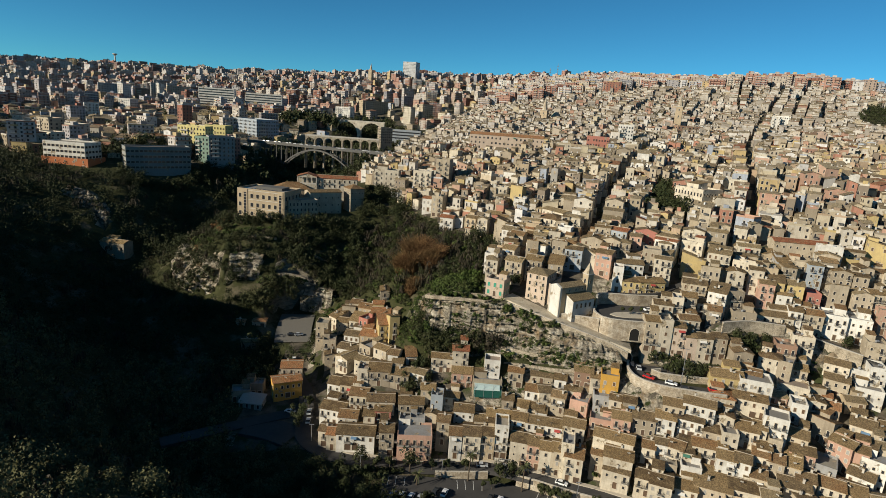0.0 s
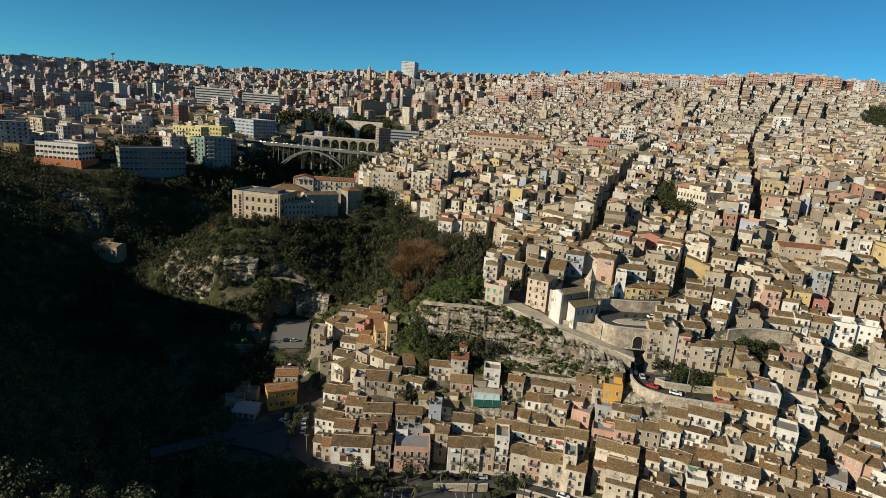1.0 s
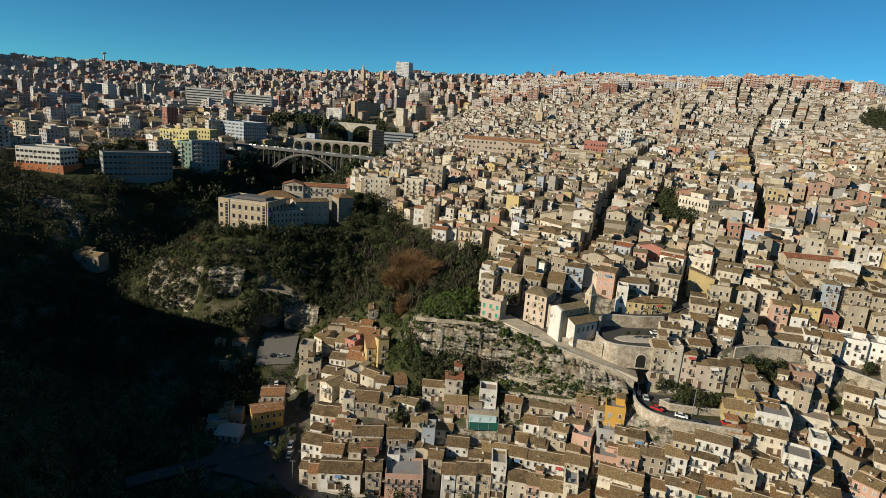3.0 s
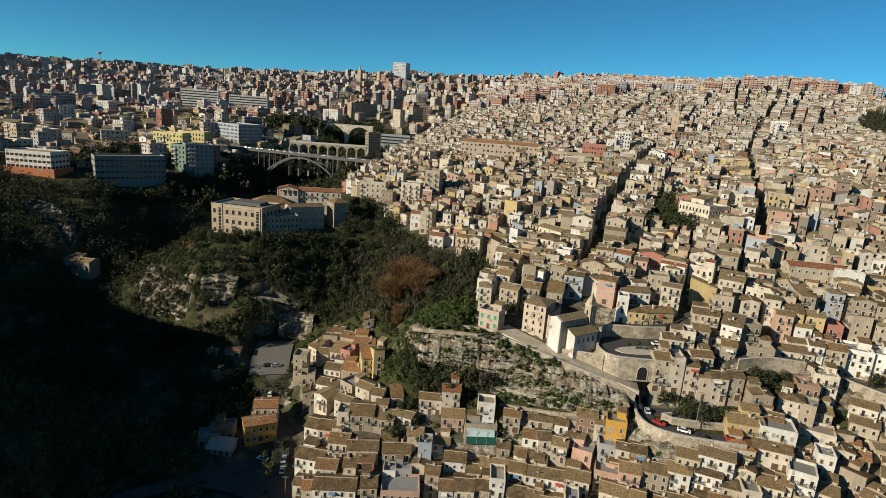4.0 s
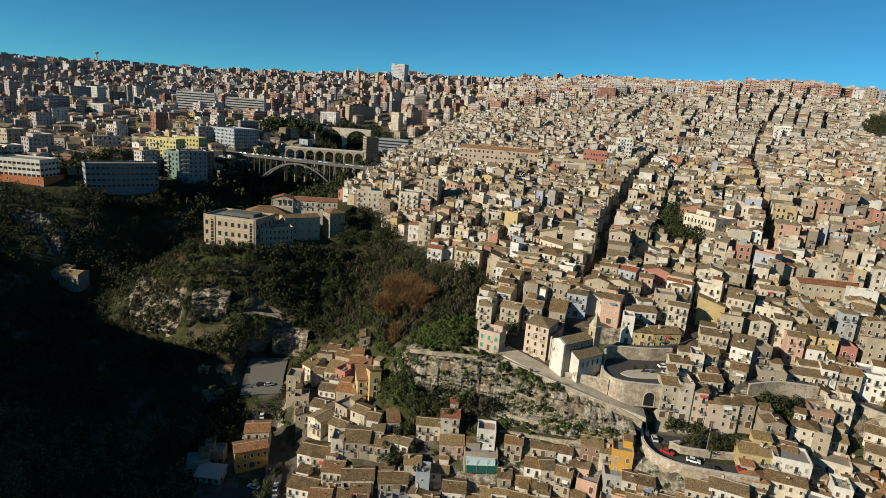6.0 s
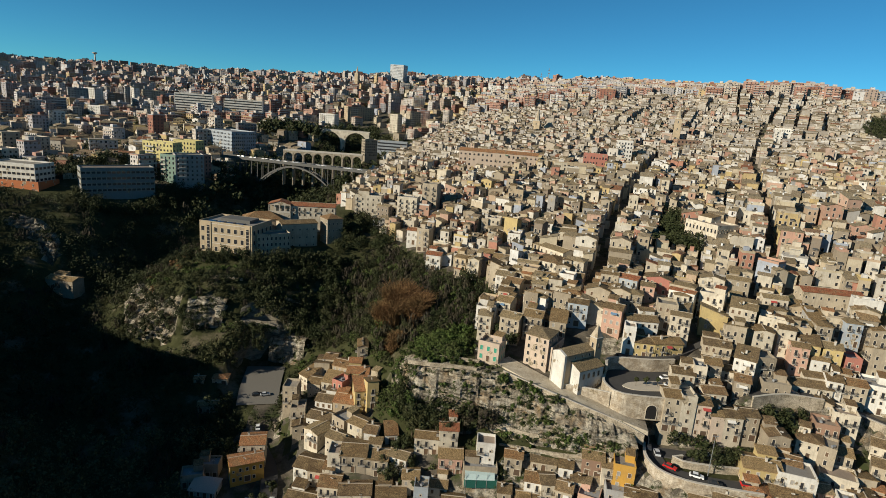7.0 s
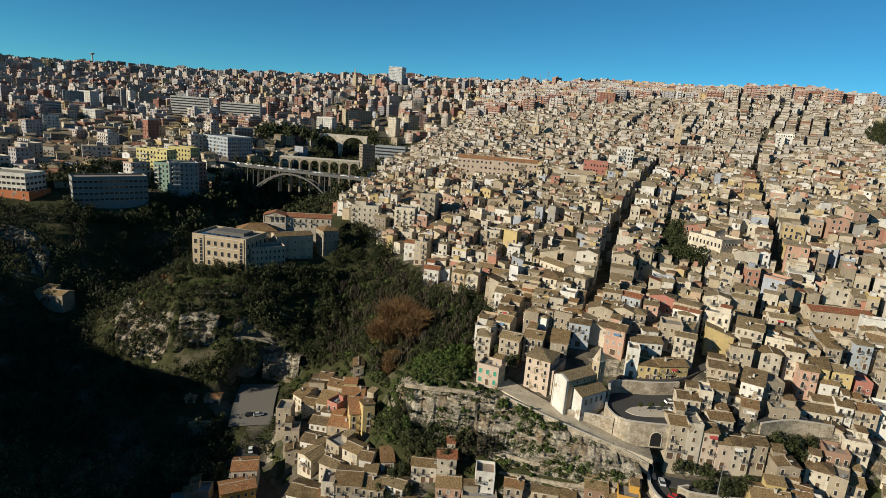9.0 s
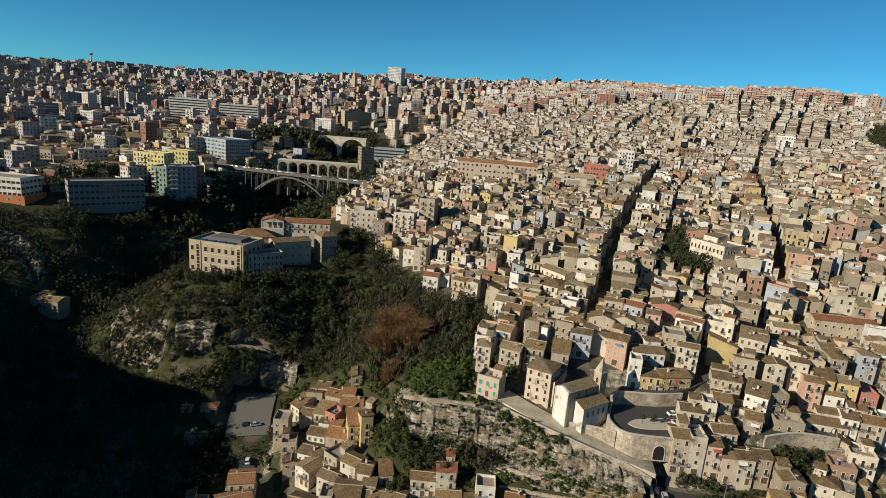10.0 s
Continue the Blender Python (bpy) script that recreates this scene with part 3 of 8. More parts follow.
def part(name, mesh, parent, m=None, label=""):
    ob = new(name, mesh.mesh(name) if isinstance(mesh, Geo) else mesh)
    ob.parent = parent
    if m is not None:
        ob.matrix_local = m
    return tagged(ob, label)


def structure(name, geo, label, category, kind="structure"):
    return tagged(new(name, geo.mesh(name) if isinstance(geo, Geo) else geo), label, category, kind=kind)


def roof_solid(g, kind, w, d, z, pitch, mat, over=0.35, thick=0.22):
    """A roof over a w x d plan whose eaves lie at z. Returns the ridge height."""
    a, b = w / 2 + over, d / 2 + over
    if kind == "shed":
        r = 2 * b * pitch
        low = [(-a, -b, z), (a, -b, z), (a, b, z + r), (-a, b, z + r)]
    elif kind == "shed_back":
        r = 2 * b * pitch
        low = [(-a, -b, z + r), (a, -b, z + r), (a, b, z), (-a, b, z)]
    if kind in ("shed", "shed_back"):
        pts = low + [(x, y, zz + thick) for x, y, zz in low]
        g.solid(pts, [(4, 5, 6, 7), (0, 1, 5, 4), (1, 2, 6, 5), (2, 3, 7, 6), (3, 0, 4, 7), (3, 2, 1, 0)], mat)
        return z + r
    if kind == "gable":
        r = b * pitch
        low = [(-a, -b, z), (a, -b, z), (a, 0, z + r), (-a, 0, z + r), (a, b, z), (-a, b, z)]
        pts = low + [(x, y, zz + thick) for x, y, zz in low]
        g.solid(pts, [(6, 7, 8, 9), (9, 8, 10, 11), (0, 1, 7, 6), (4, 5, 11, 10), (1, 2, 8, 7), (2, 4, 10, 8), (5, 3, 9, 11), (3, 0, 6, 9), (3, 2, 1, 0), (5, 4, 2, 3)], mat)
        return z + r
    if kind == "cross":
        r = a * pitch
        low = [(-a, -b, z), (-a, b, z), (0, b, z + r), (0, -b, z + r), (a, b, z), (a, -b, z)]
        pts = low + [(x, y, zz + thick) for x, y, zz in low]
        g.solid(pts, [(9, 8, 7, 6), (11, 10, 8, 9), (6, 7, 1, 0), (10, 11, 5, 4), (7, 8, 2, 1), (8, 10, 4, 2), (11, 9, 3, 5), (9, 6, 0, 3), (0, 1, 2, 3), (3, 2, 4, 5)], mat)
        return z + r
    k = min(a, b)
    r = k * pitch
    if a >= b:
        ridge = [(-(a - k), 0, z + r + thick), (a - k, 0, z + r + thick)]
    else:
        ridge = [(0, -(b - k), z + r + thick), (0, b - k, z + r + thick)]
    pts = [(-a, -b, z), (a, -b, z), (a, b, z), (-a, b, z), (-a, -b, z + thick), (a, -b, z + thick), (a, b, z + thick), (-a, b, z + thick)] + ridge
    top = [(4, 5, 9, 8), (6, 7, 8, 9), (5, 6, 9), (7, 4, 8)] if a >= b else [(5, 6, 9, 8), (7, 4, 8, 9), (4, 5, 8), (6, 7, 9)]
    g.solid(pts, top + [(0, 1, 5, 4), (1, 2, 6, 5), (2, 3, 7, 6), (3, 0, 4, 7), (3, 2, 1, 0)], mat)
    return z + r


def body_solid(g, kind, w, d, h, pitch, mat, floor_mat, below=5.0, over=0.35):
    """The walls of a house under a roof of that kind; flat ones get a parapet round a terrace."""
    a, b = w / 2, d / 2
    if kind == "flat":
        g.box(-a, a, -b, b, -below, h, mat, False)
        t = 0.25
        z0, z1 = h + 0.004, h + 0.95
        ring = [(-a, -b), (a, -b), (a, b), (-a, b)]
        inner = [(-a + t, -b + t), (a - t, -b + t), (a - t, b - t), (-a + t, b - t)]
        pts = [(x, y, z0) for x, y in ring] + [(x, y, z1) for x, y in ring] + [(x, y, z1) for x, y in inner] + [(x, y, z0) for x, y in inner]
        faces = []
        for i in range(4):
            j = (i + 1) % 4
            faces += [(i, j, 4 + j, 4 + i), (4 + i, 4 + j, 8 + j, 8 + i), (8 + i, 8 + j, 12 + j, 12 + i)]
        g.solid(pts, faces, mat)
        g.poly([(x, y, z0 + 0.02) for x, y in inner], floor_mat)
        return
    o = over * pitch
    rise_ = {"shed": d * pitch, "shed_back": d * pitch, "gable": b * pitch, "cross": a * pitch}.get(kind, 0)
    lo, hi = h + o, h + o + rise_
    base = [(-a, -b, -below), (a, -b, -below), (a, b, -below), (-a, b, -below)]
    if kind in ("shed", "shed_back"):
        f, k = (lo, hi) if kind == "shed" else (hi, lo)
        pts = base + [(-a, -b, f), (a, -b, f), (a, b, k), (-a, b, k)]
        g.solid(pts, [(0, 1, 5, 4), (1, 2, 6, 5), (2, 3, 7, 6), (3, 0, 4, 7), (4, 5, 6, 7)], mat)
    elif kind == "gable":
        pts = base + [(-a, -b, lo), (a, -b, lo), (a, b, lo), (-a, b, lo), (a, 0, hi), (-a, 0, hi)]
        g.solid(pts, [(0, 1, 5, 4), (1, 2, 6, 8, 5), (2, 3, 7, 6), (3, 0, 4, 9, 7), (4, 5, 8, 9), (6, 7, 9, 8)], mat)
    elif kind == "cross":
        pts = base + [(-a, -b, lo), (a, -b, lo), (a, b, lo), (-a, b, lo), (0, -b, hi), (0, b, hi)]
        g.solid(pts, [(0, 1, 5, 8, 4), (1, 2, 6, 5), (2, 3, 7, 9, 6), (3, 0, 4, 7), (4, 8, 9, 7), (5, 6, 9, 8)], mat)
    else:
        g.box(-a, a, -b, b, -below, h, mat, False)


# shared pieces: each faces -y, with its sill at z = 0 and its wall at y = 0
def opening_mesh(name, w, h, filling, surround=0.14, proud=0.09, arched=False):
    """A stone surround with the pane, shutter or door leaf set back in it, as one piece."""
    def ring(grow, y):
        a, top = w / 2 + grow, h + grow
        pts = [(-a, y, -min(grow, 0.08)), (a, y, -min(grow, 0.08))]
        if arched:
            pts += [(math.cos(math.pi * i / 6) * a, y, h + math.sin(math.pi * i / 6) * a) for i in range(7)]
        else:
            pts += [(a, y, top), (-a, y, top)]
        return pts
    rings = [ring(surround, 0.03), ring(surround, -proud), ring(0, -proud), ring(0, -0.012)]
    n = len(rings[0])
    g = Geo()
    pts = [p for r in rings for p in r]
    faces = [(k * n + i, k * n + (i + 1) % n, (k + 1) * n + (i + 1) % n, (k + 1) * n + i) for k in range(3) for i in range(n)]
    g.solid(pts, faces, FRAME)
    g.f.append(tuple(3 * n + i for i in range(n)))
    g.m.append(g.slot(filling))
    return g.mesh(name)


def slab_mesh(w, mat):
    g = Geo()
    g.box(-w / 2, w / 2, -1.0, 0.02, -0.16, 0, mat)
    return g.mesh("balcony")


def railing_mesh(w):
    """Iron railing round three sides of a balcony: a top rail with bars, one connected comb."""
    a = w / 2 - 0.03
    path = [(-a, 0.0), (-a, -0.96), (a, -0.96), (a, 0.0)]
    pts = []
    for (x0, y0), (x1, y1) in zip(path, path[1:]):
        n = max(2, int(math.hypot(x1 - x0, y1 - y0) / 0.26))
        for i in range(n):
            for f in (i / n, (i + 0.3) / n):
                pts.append((x0 + (x1 - x0) * f, y0 + (y1 - y0) * f))
    pts.append(path[-1])
    v, f = [], []
    for i, (x, y) in enumerate(pts):
        v += [(x, y, 1.0), (x, y, 0.9), (x, y, 0.0)]
        if i:
            p, q = 3 * (i - 1), 3 * i
            f.append((p, p + 1, q + 1, q))
            if i % 2:
                f.append((p + 1, p + 2, q + 2, q + 1))
    g = Geo()
    g.solid(v, f, IRON)
    return g.mesh("railing")


def window_mesh(w, h, shutters=None, arched=False):
    return opening_mesh("window", w, h, shutters or GLASS, arched=arched)


def door_mesh(w, h, mat, arched=False):
    return opening_mesh("door", w, h, mat, 0.18, 0.1, arched)


WINDOWS = [window_mesh(0.78, 1.3), window_mesh(0.8, 1.4, SHUTTER), window_mesh(0.7, 1.0), window_mesh(0.82, 1.6), window_mesh(0.8, 1.4, GREY_SHUTTER), window_mesh(0.55, 0.7)]
TALL_WINDOW = window_mesh(1.7, 2.3)
GREEN_WINDOW = window_mesh(1.0, 1.7, GREEN_SHUTTER)
SMALL_ARCH = window_mesh(0.75, 1.1, None, True)
ARCH_WINDOW = window_mesh(0.9, 1.5, None, True)
DOORS = [door_mesh(1.1, 2.2, DOOR), door_mesh(1.3, 2.4, SHUTTER), door_mesh(1.9, 2.2, DOOR)]
WIDE_WINDOW = window_mesh(2.3, 1.5)
ARCH_DOOR = door_mesh(2.0, 2.1, DOOR, True)
BALCONIES = [(slab_mesh(w, m), railing_mesh(w)) for w, m in ((1.7, PALE_CONCRETE), (2.3, CONCRETE), (1.3, PALE_CONCRETE))]
BALCONY_DOOR = opening_mesh("balcony_door", 0.85, 1.95, GLASS)


def chimney_mesh():
    g = Geo()
    g.box(-0.3, 0.3, -0.3, 0.3, -1.2, 0.9, PALE_CONCRETE)
    g.box(-0.38, 0.38, -0.38, 0.38, 0.9, 1.02, CONCRETE)
    g.box(-0.2, 0.2, -0.2, 0.2, 1.02, 1.25, TILE)
    return g.mesh("chimney")


def tank_mesh():
    g = Geo()
    g.tube((-0.6, 0, 0.55), (0.6, 0, 0.55), 0.45, 0.45, STEEL, 10)
    for x in (-0.45, 0.45):
        g.box(x - 0.05, x + 0.05, -0.4, 0.4, 0, 0.3, IRON)
    return g.mesh("water_tank")


def aerial_mesh():
    g = Geo()
    g.tube((0, 0, 0), (0, 0, 3.0), 0.035, 0.025, IRON, 5)
    for z, l in ((2.9, 0.5), (2.6, 0.7), (2.2, 0.5)):
        g.tube((-l, 0, z), (l, 0, z), 0.02, 0.02, IRON, 4)
    return g.mesh("aerial")


def dish_mesh():
    """A shallow bowl tilted at the southern sky, on a short pole."""
    g, n = Geo(), 10
    rings = [(0.55, 0.0), (0.38, 0.10), (0.16, 0.16)]
    tilt_ = radians(55)
    pts = []
    for r, deep in rings:
        for i in range(n):
            a = 2 * math.pi * i / n
            u, v = r * math.cos(a), r * math.sin(a)
            pts.append((u, -v * math.cos(tilt_) + deep * math.sin(tilt_), 0.8 + v * math.sin(tilt_) + deep * math.cos(tilt_) * -1))
    f = [(k * n + i, k * n + (i + 1) % n, (k + 1) * n + (i + 1) % n, (k + 1) * n + i) for k in range(2) for i in range(n)] + [tuple(range(2 * n, 3 * n))]
    g.solid(pts, f, WALLS["white"])
    g.tube((0, 0.15, -0.8), (0, 0.15, 0.75), 0.04, 0.04, IRON, 5)
    return g.mesh("satellite_dish")


CHIMNEY, TANK, AERIAL, DISH = chimney_mesh(), tank_mesh(), aerial_mesh(), dish_mesh()
FACES = {"f": (0, lambda w, d: (w, -d / 2)), "r": (90, lambda w, d: (d, -w / 2)), "b": (180, lambda w, d: (w, -d / 2)), "l": (270, lambda w, d: (d, -w / 2))}
LOOKS = {"cream": "cream plastered", "beige": "weathered beige", "stone": "bare limestone", "white": "white plastered", "ochre": "ochre yellow", "yellow": "lemon yellow", "pink": "pink plastered",
         "rose": "faded red", "grey": "grey plastered", "blue": "pale blue", "sand": "sandy stone", "orange": "orange painted", "orange_brick": "orange-red", "pale": "pale pink", "mint": "pale green", "brick": "brown brick"}
COVERS = {"flat": "flat terrace roof", "hip": "hipped clay-tile roof", "gable": "low clay-tile gable roof", "cross": "clay-tile gable roof", "shed": "sloping clay-tile roof", "shed_back": "sloping clay-tile roof"}


def house(x, y, yaw, w, d, storeys, wall="cream", roof="gable", z=None, pitch=0.28, tile=None, storey=3.2, sides="flr", balconies=0.42, rng=None,
          gap=2.05, label="", door=True, glazed=False, group="old town houses", extras=True, windows=None, name="house", category="house", below=5.0, doors=None):
    """A house whose front faces yaw's -y. Windows, balconies and doors by storey and bay on the sides named."""
    rng = rng or random.Random(int(x * 131 + y * 977))
    z = ground(x, y) if z is None else z
    h = storeys * storey
    tile = tile or TILE
    storey_word = {1: "one-storey", 2: "two-storey", 3: "three-storey", 4: "four-storey", 5: "five-storey"}.get(int(round(storeys)), "tall")
    ob = thing(name, x, y, z, yaw, label or f"{LOOKS[wall]} {storey_word} {name.replace('_', ' ')} with {COVERS[roof]}", category, group)
    g = Geo()
    body_solid(g, roof, w, d, h, pitch, WALLS[wall], FLAT, below)
    r, own = Geo(), random.Random(int(x * 53 + y * 171))
    if extras and roof != "flat" and w > 4.5 and own.random() < 0.4:      # a raised back room over part of the house
        bw, bd, bx = w * own.uniform(0.4, 0.6), d * 0.42, own.choice((-1, 1)) * w * 0.2
        top = h + own.uniform(1.6, 3.0)
        g.box(bx - bw / 2, bx + bw / 2, d / 2 - bd, d / 2 - 0.02, h - 1, top, WALLS[wall], False)
        lift = own.uniform(0.3, 0.9)
        lo = [(bx - bw / 2 - 0.25, d / 2 - bd - 0.3, top), (bx + bw / 2 + 0.25, d / 2 - bd - 0.3, top), (bx + bw / 2 + 0.25, d / 2 + 0.2, top + lift), (bx - bw / 2 - 0.25, d / 2 + 0.2, top + lift)]
        r.solid(lo + [(px, py, pz + 0.2) for px, py, pz in lo], [(4, 5, 6, 7), (0, 1, 5, 4), (1, 2, 6, 5), (2, 3, 7, 6), (3, 0, 4, 7), (3, 2, 1, 0)], tile)
        g.solid([(bx - bw / 2, d / 2 - bd, top), (bx + bw / 2, d / 2 - bd, top), (bx + bw / 2, d / 2 - 0.02, top), (bx - bw / 2, d / 2 - 0.02, top), (bx + bw / 2, d / 2 - 0.02, top + lift), (bx - bw / 2, d / 2 - 0.02, top + lift)],
                [(1, 2, 4), (0, 5, 3), (2, 3, 5, 4)], WALLS[wall])
    part("wall", g, ob)
    if roof != "flat":
        ridge = roof_solid(r, roof, w, d, h, pitch, tile) + 0.2
        if roof == "gable":
            r.box(-w / 2 - 0.36, w / 2 + 0.36, -0.14, 0.14, ridge, ridge + 0.12, MORTAR)
        elif roof == "cross":
            r.box(-0.14, 0.14, -d / 2 - 0.36, d / 2 + 0.36, ridge, ridge + 0.12, MORTAR)
        part("roof", r, ob)
        if extras and own.random() < 0.16:
            a = Geo()
            aw, az = own.uniform(1.6, 2.6), max(2.5, h - own.uniform(0.5, 1.2))
            a.solid([(-aw / 2, -d / 2 - 0.02, az), (aw / 2, -d / 2 - 0.02, az), (aw / 2, -d / 2 - 1.1, az - 0.5), (-aw / 2, -d / 2 - 1.1, az - 0.5),
                     (-aw / 2, -d / 2 - 0.02, az - 0.05), (aw / 2, -d / 2 - 0.02, az - 0.05), (aw / 2, -d / 2 - 1.1, az - 0.55), (-aw / 2, -d / 2 - 1.1, az - 0.55)],
                    [(3, 2, 1, 0), (4, 5, 6, 7), (0, 1, 5, 4), (1, 2, 6, 5), (2, 3, 7, 6), (3, 0, 4, 7)], own.choice(CANVAS))
            part("awning", a, ob, pose(own.uniform(-w / 5, w / 5), 0, 0), "faded canvas awning")
    if extras and own.random() < 0.45:
        part("satellite_dish", DISH, ob, pose(own.uniform(-w / 2.6, w / 2.6), -d * own.uniform(0.1, 0.45), h + own.uniform(0.5, 1.2), 0, 0, own.uniform(-50, 30)), "white satellite dish")
    if glazed and name in ("hospital_building", "office_building"):      # bands of windows, one to a storey
        for k in range(storeys):
            band = Geo()
            band.box(-w * 0.485, w * 0.485, -d / 2 - 0.05, -d / 2 + 0.01, k * storey + 1.0, k * storey + 2.5, GLASS)
            part("window_band", band, ob)
        sides, extras = "", False
    elif glazed:
        gl = Geo()
        panes(gl, w, d, h, storey, rng, gap, ("f", "l", "r"), 0.92, 1.4 if gap > 3 else 1.1, 1.5)
        tagged(part("glazing", gl, ob), kind="stuff")
        sides, extras = "", False
        for k in range(1, int(round(storeys))):
            if balconies and k % 1 == 0:
                b = Geo()
                b.box(-w * 0.4, -w * 0.12, -d / 2 - 1.2, -d / 2 + 0.02, k * storey - 0.08, k * storey + 0.95, PALE_CONCRETE)
                part("balcony", b, ob)
    pieces = windows or WINDOWS
    main = rng.choice(pieces)
    for s in sides:
        turn, dims = FACES[s]
        span, off = dims(w, d)
        n = max(1, int((span - 0.6) / gap))
        if windows is None and n > 5:
            n = 5
        if s != "f" and n > 2 and windows is None:
            n = 2
        for k in range(int(round(storeys))):
            for i in range(n):
                u = (i + 0.5 - n / 2) * (span / n)
                z0 = k * storey + 0.75
                if k == 0 and s == "f" and door:
                    if i == n // 2 or rng.random() < 0.25:
                        part("door", rng.choice(doors or DOORS), ob, pose(0, 0, 0, 0, 0, turn) @ pose(u, off, 0.0))
                        continue
                if s != "f" and rng.random() < (0.65 if s == "r" else 0.45) and windows is None:
                    continue
                if k > 0 and s in "fl" and rng.random() < balconies:
                    slab, rail = rng.choice(BALCONIES)
                    at = pose(0, 0, 0, 0, 0, turn) @ pose(u, off, k * storey + 0.12)
                    part("railing", rail, part("balcony", slab, ob, at))
                    part("balcony_door", BALCONY_DOOR, ob, at)
                    continue
                if k == 0 and rng.random() < 0.3 and windows is None:
                    continue
                part("window", main if rng.random() < 0.7 else rng.choice(pieces), ob, pose(0, 0, 0, 0, 0, turn) @ pose(u, off, z0))
    if extras:
        if roof == "flat":
            if rng.random() < 0.5:
                part("water_tank", TANK, ob, pose(rng.uniform(-w / 4, w / 4), rng.uniform(-d / 4, d / 4), h + 0.02, 0, 0, rng.uniform(0, 90)))
            if rng.random() < 0.5 and w > 5:
                c = Geo()
                body_solid(c, "shed", w * 0.42, d * 0.45, 2.5, 0.15, WALLS[wall], FLAT, 0)
                roof_solid(c, "shed", w * 0.42, d * 0.45, 2.5, 0.15, tile, 0.15, 0.15)
                part("roof_room", c, ob, pose(rng.choice((-1, 1)) * w * 0.24, d * 0.22, h + 0.02))
        elif rng.random() < 0.55:
            part("chimney", CHIMNEY, ob, pose(rng.uniform(-w / 3, w / 3), rng.uniform(-d / 5, d / 5), h + d * 0.5 * pitch + 0.3))
        if rng.random() < 0.4:
            part("aerial", AERIAL, ob, pose(rng.uniform(-w / 3, w / 3), d * 0.1, h + 0.1))
    return ob


def pick_look(rng):
    wall = rng.choices(["cream", "beige", "stone", "white", "sand", "ochre", "pink", "grey", "blue", "rose"], [24, 20, 14, 12, 12, 6, 7, 3, 2, 3])[0]
    roof = rng.choices(["gable", "shed", "shed_back", "flat", "cross", "hip"], [34, 20, 8, 20, 10, 8])[0]
    return wall, roof


# ---- ground ----
def along(path, step=3.0):
    """Points every few metres along a smooth path of (x, y, z)."""
    pts = [Vector(p) for p in path]
    out = []
    for i in range(len(pts) - 1):
        a, b, c, d = pts[max(0, i - 1)], pts[i], pts[i + 1], pts[min(len(pts) - 1, i + 2)]
        n = max(1, int((c - b).length / step))
        for k in range(n):
            t = k / n
            out.append(0.5 * ((2 * b) + (c - a) * t + (2 * a - 5 * b + 4 * c - d) * t * t + (3 * b - a - 3 * c + d) * t ** 3))
    return out + [pts[-1]]


def steps(*runs):
    out = []
    for a, b, s in runs:
        out += list(np.arange(a, b, s))
    return np.array(out + [runs[-1][1]])


GX = steps((-4800, -800, 250), (-800, -290, 15), (-290, 290, 3.0), (290, 800, 15), (800, 4800, 250))
GY = steps((-4800, -400, 275), (-400, 40, 20), (40, 420, 3.0), (420, 1500, 12), (1500, 4800, 150))
MX, MY = np.meshgrid(GX, GY)
MZ = heights(MX, MY).reshape(MX.shape)
bumps = np.array([noise.noise((x * 0.11, y * 0.11, 0.0)) + 0.5 * noise.noise((x * 0.3, y * 0.3, 5.0)) for x, y in zip(MX.ravel(), MY.ravel())]).reshape(MX.shape)
MZ = MZ + bumps * 0.7
for path, width in ROADS.values():
    line = np.array([tuple(p) for p in along(path, 1.5)])
    box = (MX > line[:, 0].min() - 20) & (MX < line[:, 0].max() + 20) & (MY > line[:, 1].min() - 20) & (MY < line[:, 1].max() + 20)
    px, py = MX[box], MY[box]
    gaps = np.hypot(px[:, None] - line[None, :, 0], py[:, None] - line[None, :, 1])
    near = gaps.argmin(1)
    below = MZ[box] < line[near, 2] - 0.45
    ease = np.where(below, np.clip((gaps.min(1) - width / 2 - 0.2) / 2.4, 0, 1), np.clip((gaps.min(1) - width / 2 - 2.6) / 5.0, 0, 1))
    MZ[box] = MZ[box] * ease + (line[near, 2] - 0.45) * (1 - ease)
for foot, edge, *_ in CLIFFS.values():
    face = [(p[0], p[1]) for p in foot] + [(p[0], p[1]) for p in edge[::-1]]
    feet = along(foot, 2.0)
    for i, j in zip(*np.nonzero((MX > min(p[0] for p in face)) & (MX < max(p[0] for p in face)) & (MY > min(p[1] for p in face)) & (MY < max(p[1] for p in face)))):
        if inside(face, MX[i, j], MY[i, j]):
            MZ[i, j] = min(feet, key=lambda p: (p.x - MX[i, j]) ** 2 + (p.y - MY[i, j]) ** 2).z - 1.2
rows_n, cols_n = MX.shape
idx = np.arange(rows_n * cols_n).reshape(rows_n, cols_n)
quads = np.stack([idx[:-1, :-1], idx[:-1, 1:], idx[1:, 1:], idx[1:, :-1]], -1).reshape(-1, 4)
land = bpy.data.meshes.new("ground")
land.from_pydata(np.stack([MX, MY, MZ], -1).reshape(-1, 3).tolist(), [], quads.tolist())
land.materials.append(EARTH)
land.materials.append(PAVED)
land.materials.append(ROCK)
mid = np.stack([MX, MY], -1).reshape(-1, 2)[quads].mean(1)
land.update()
tilt = np.empty(len(land.polygons) * 3)
land.polygons.foreach_get("normal", tilt)
land.polygons.foreach_set("material_index", [(1 if up > 0.72 else 0 if inside(NECK_TOWN, x, y) else 2) * int(any(inside(poly, x, y) for poly in BUILT_UP)) if 130 < y < 2900 and abs(x) < 2000 else 0 for (x, y), up in zip(mid.tolist(), tilt[2::3])])
land.polygons.foreach_set("use_smooth", [True] * len(land.polygons))
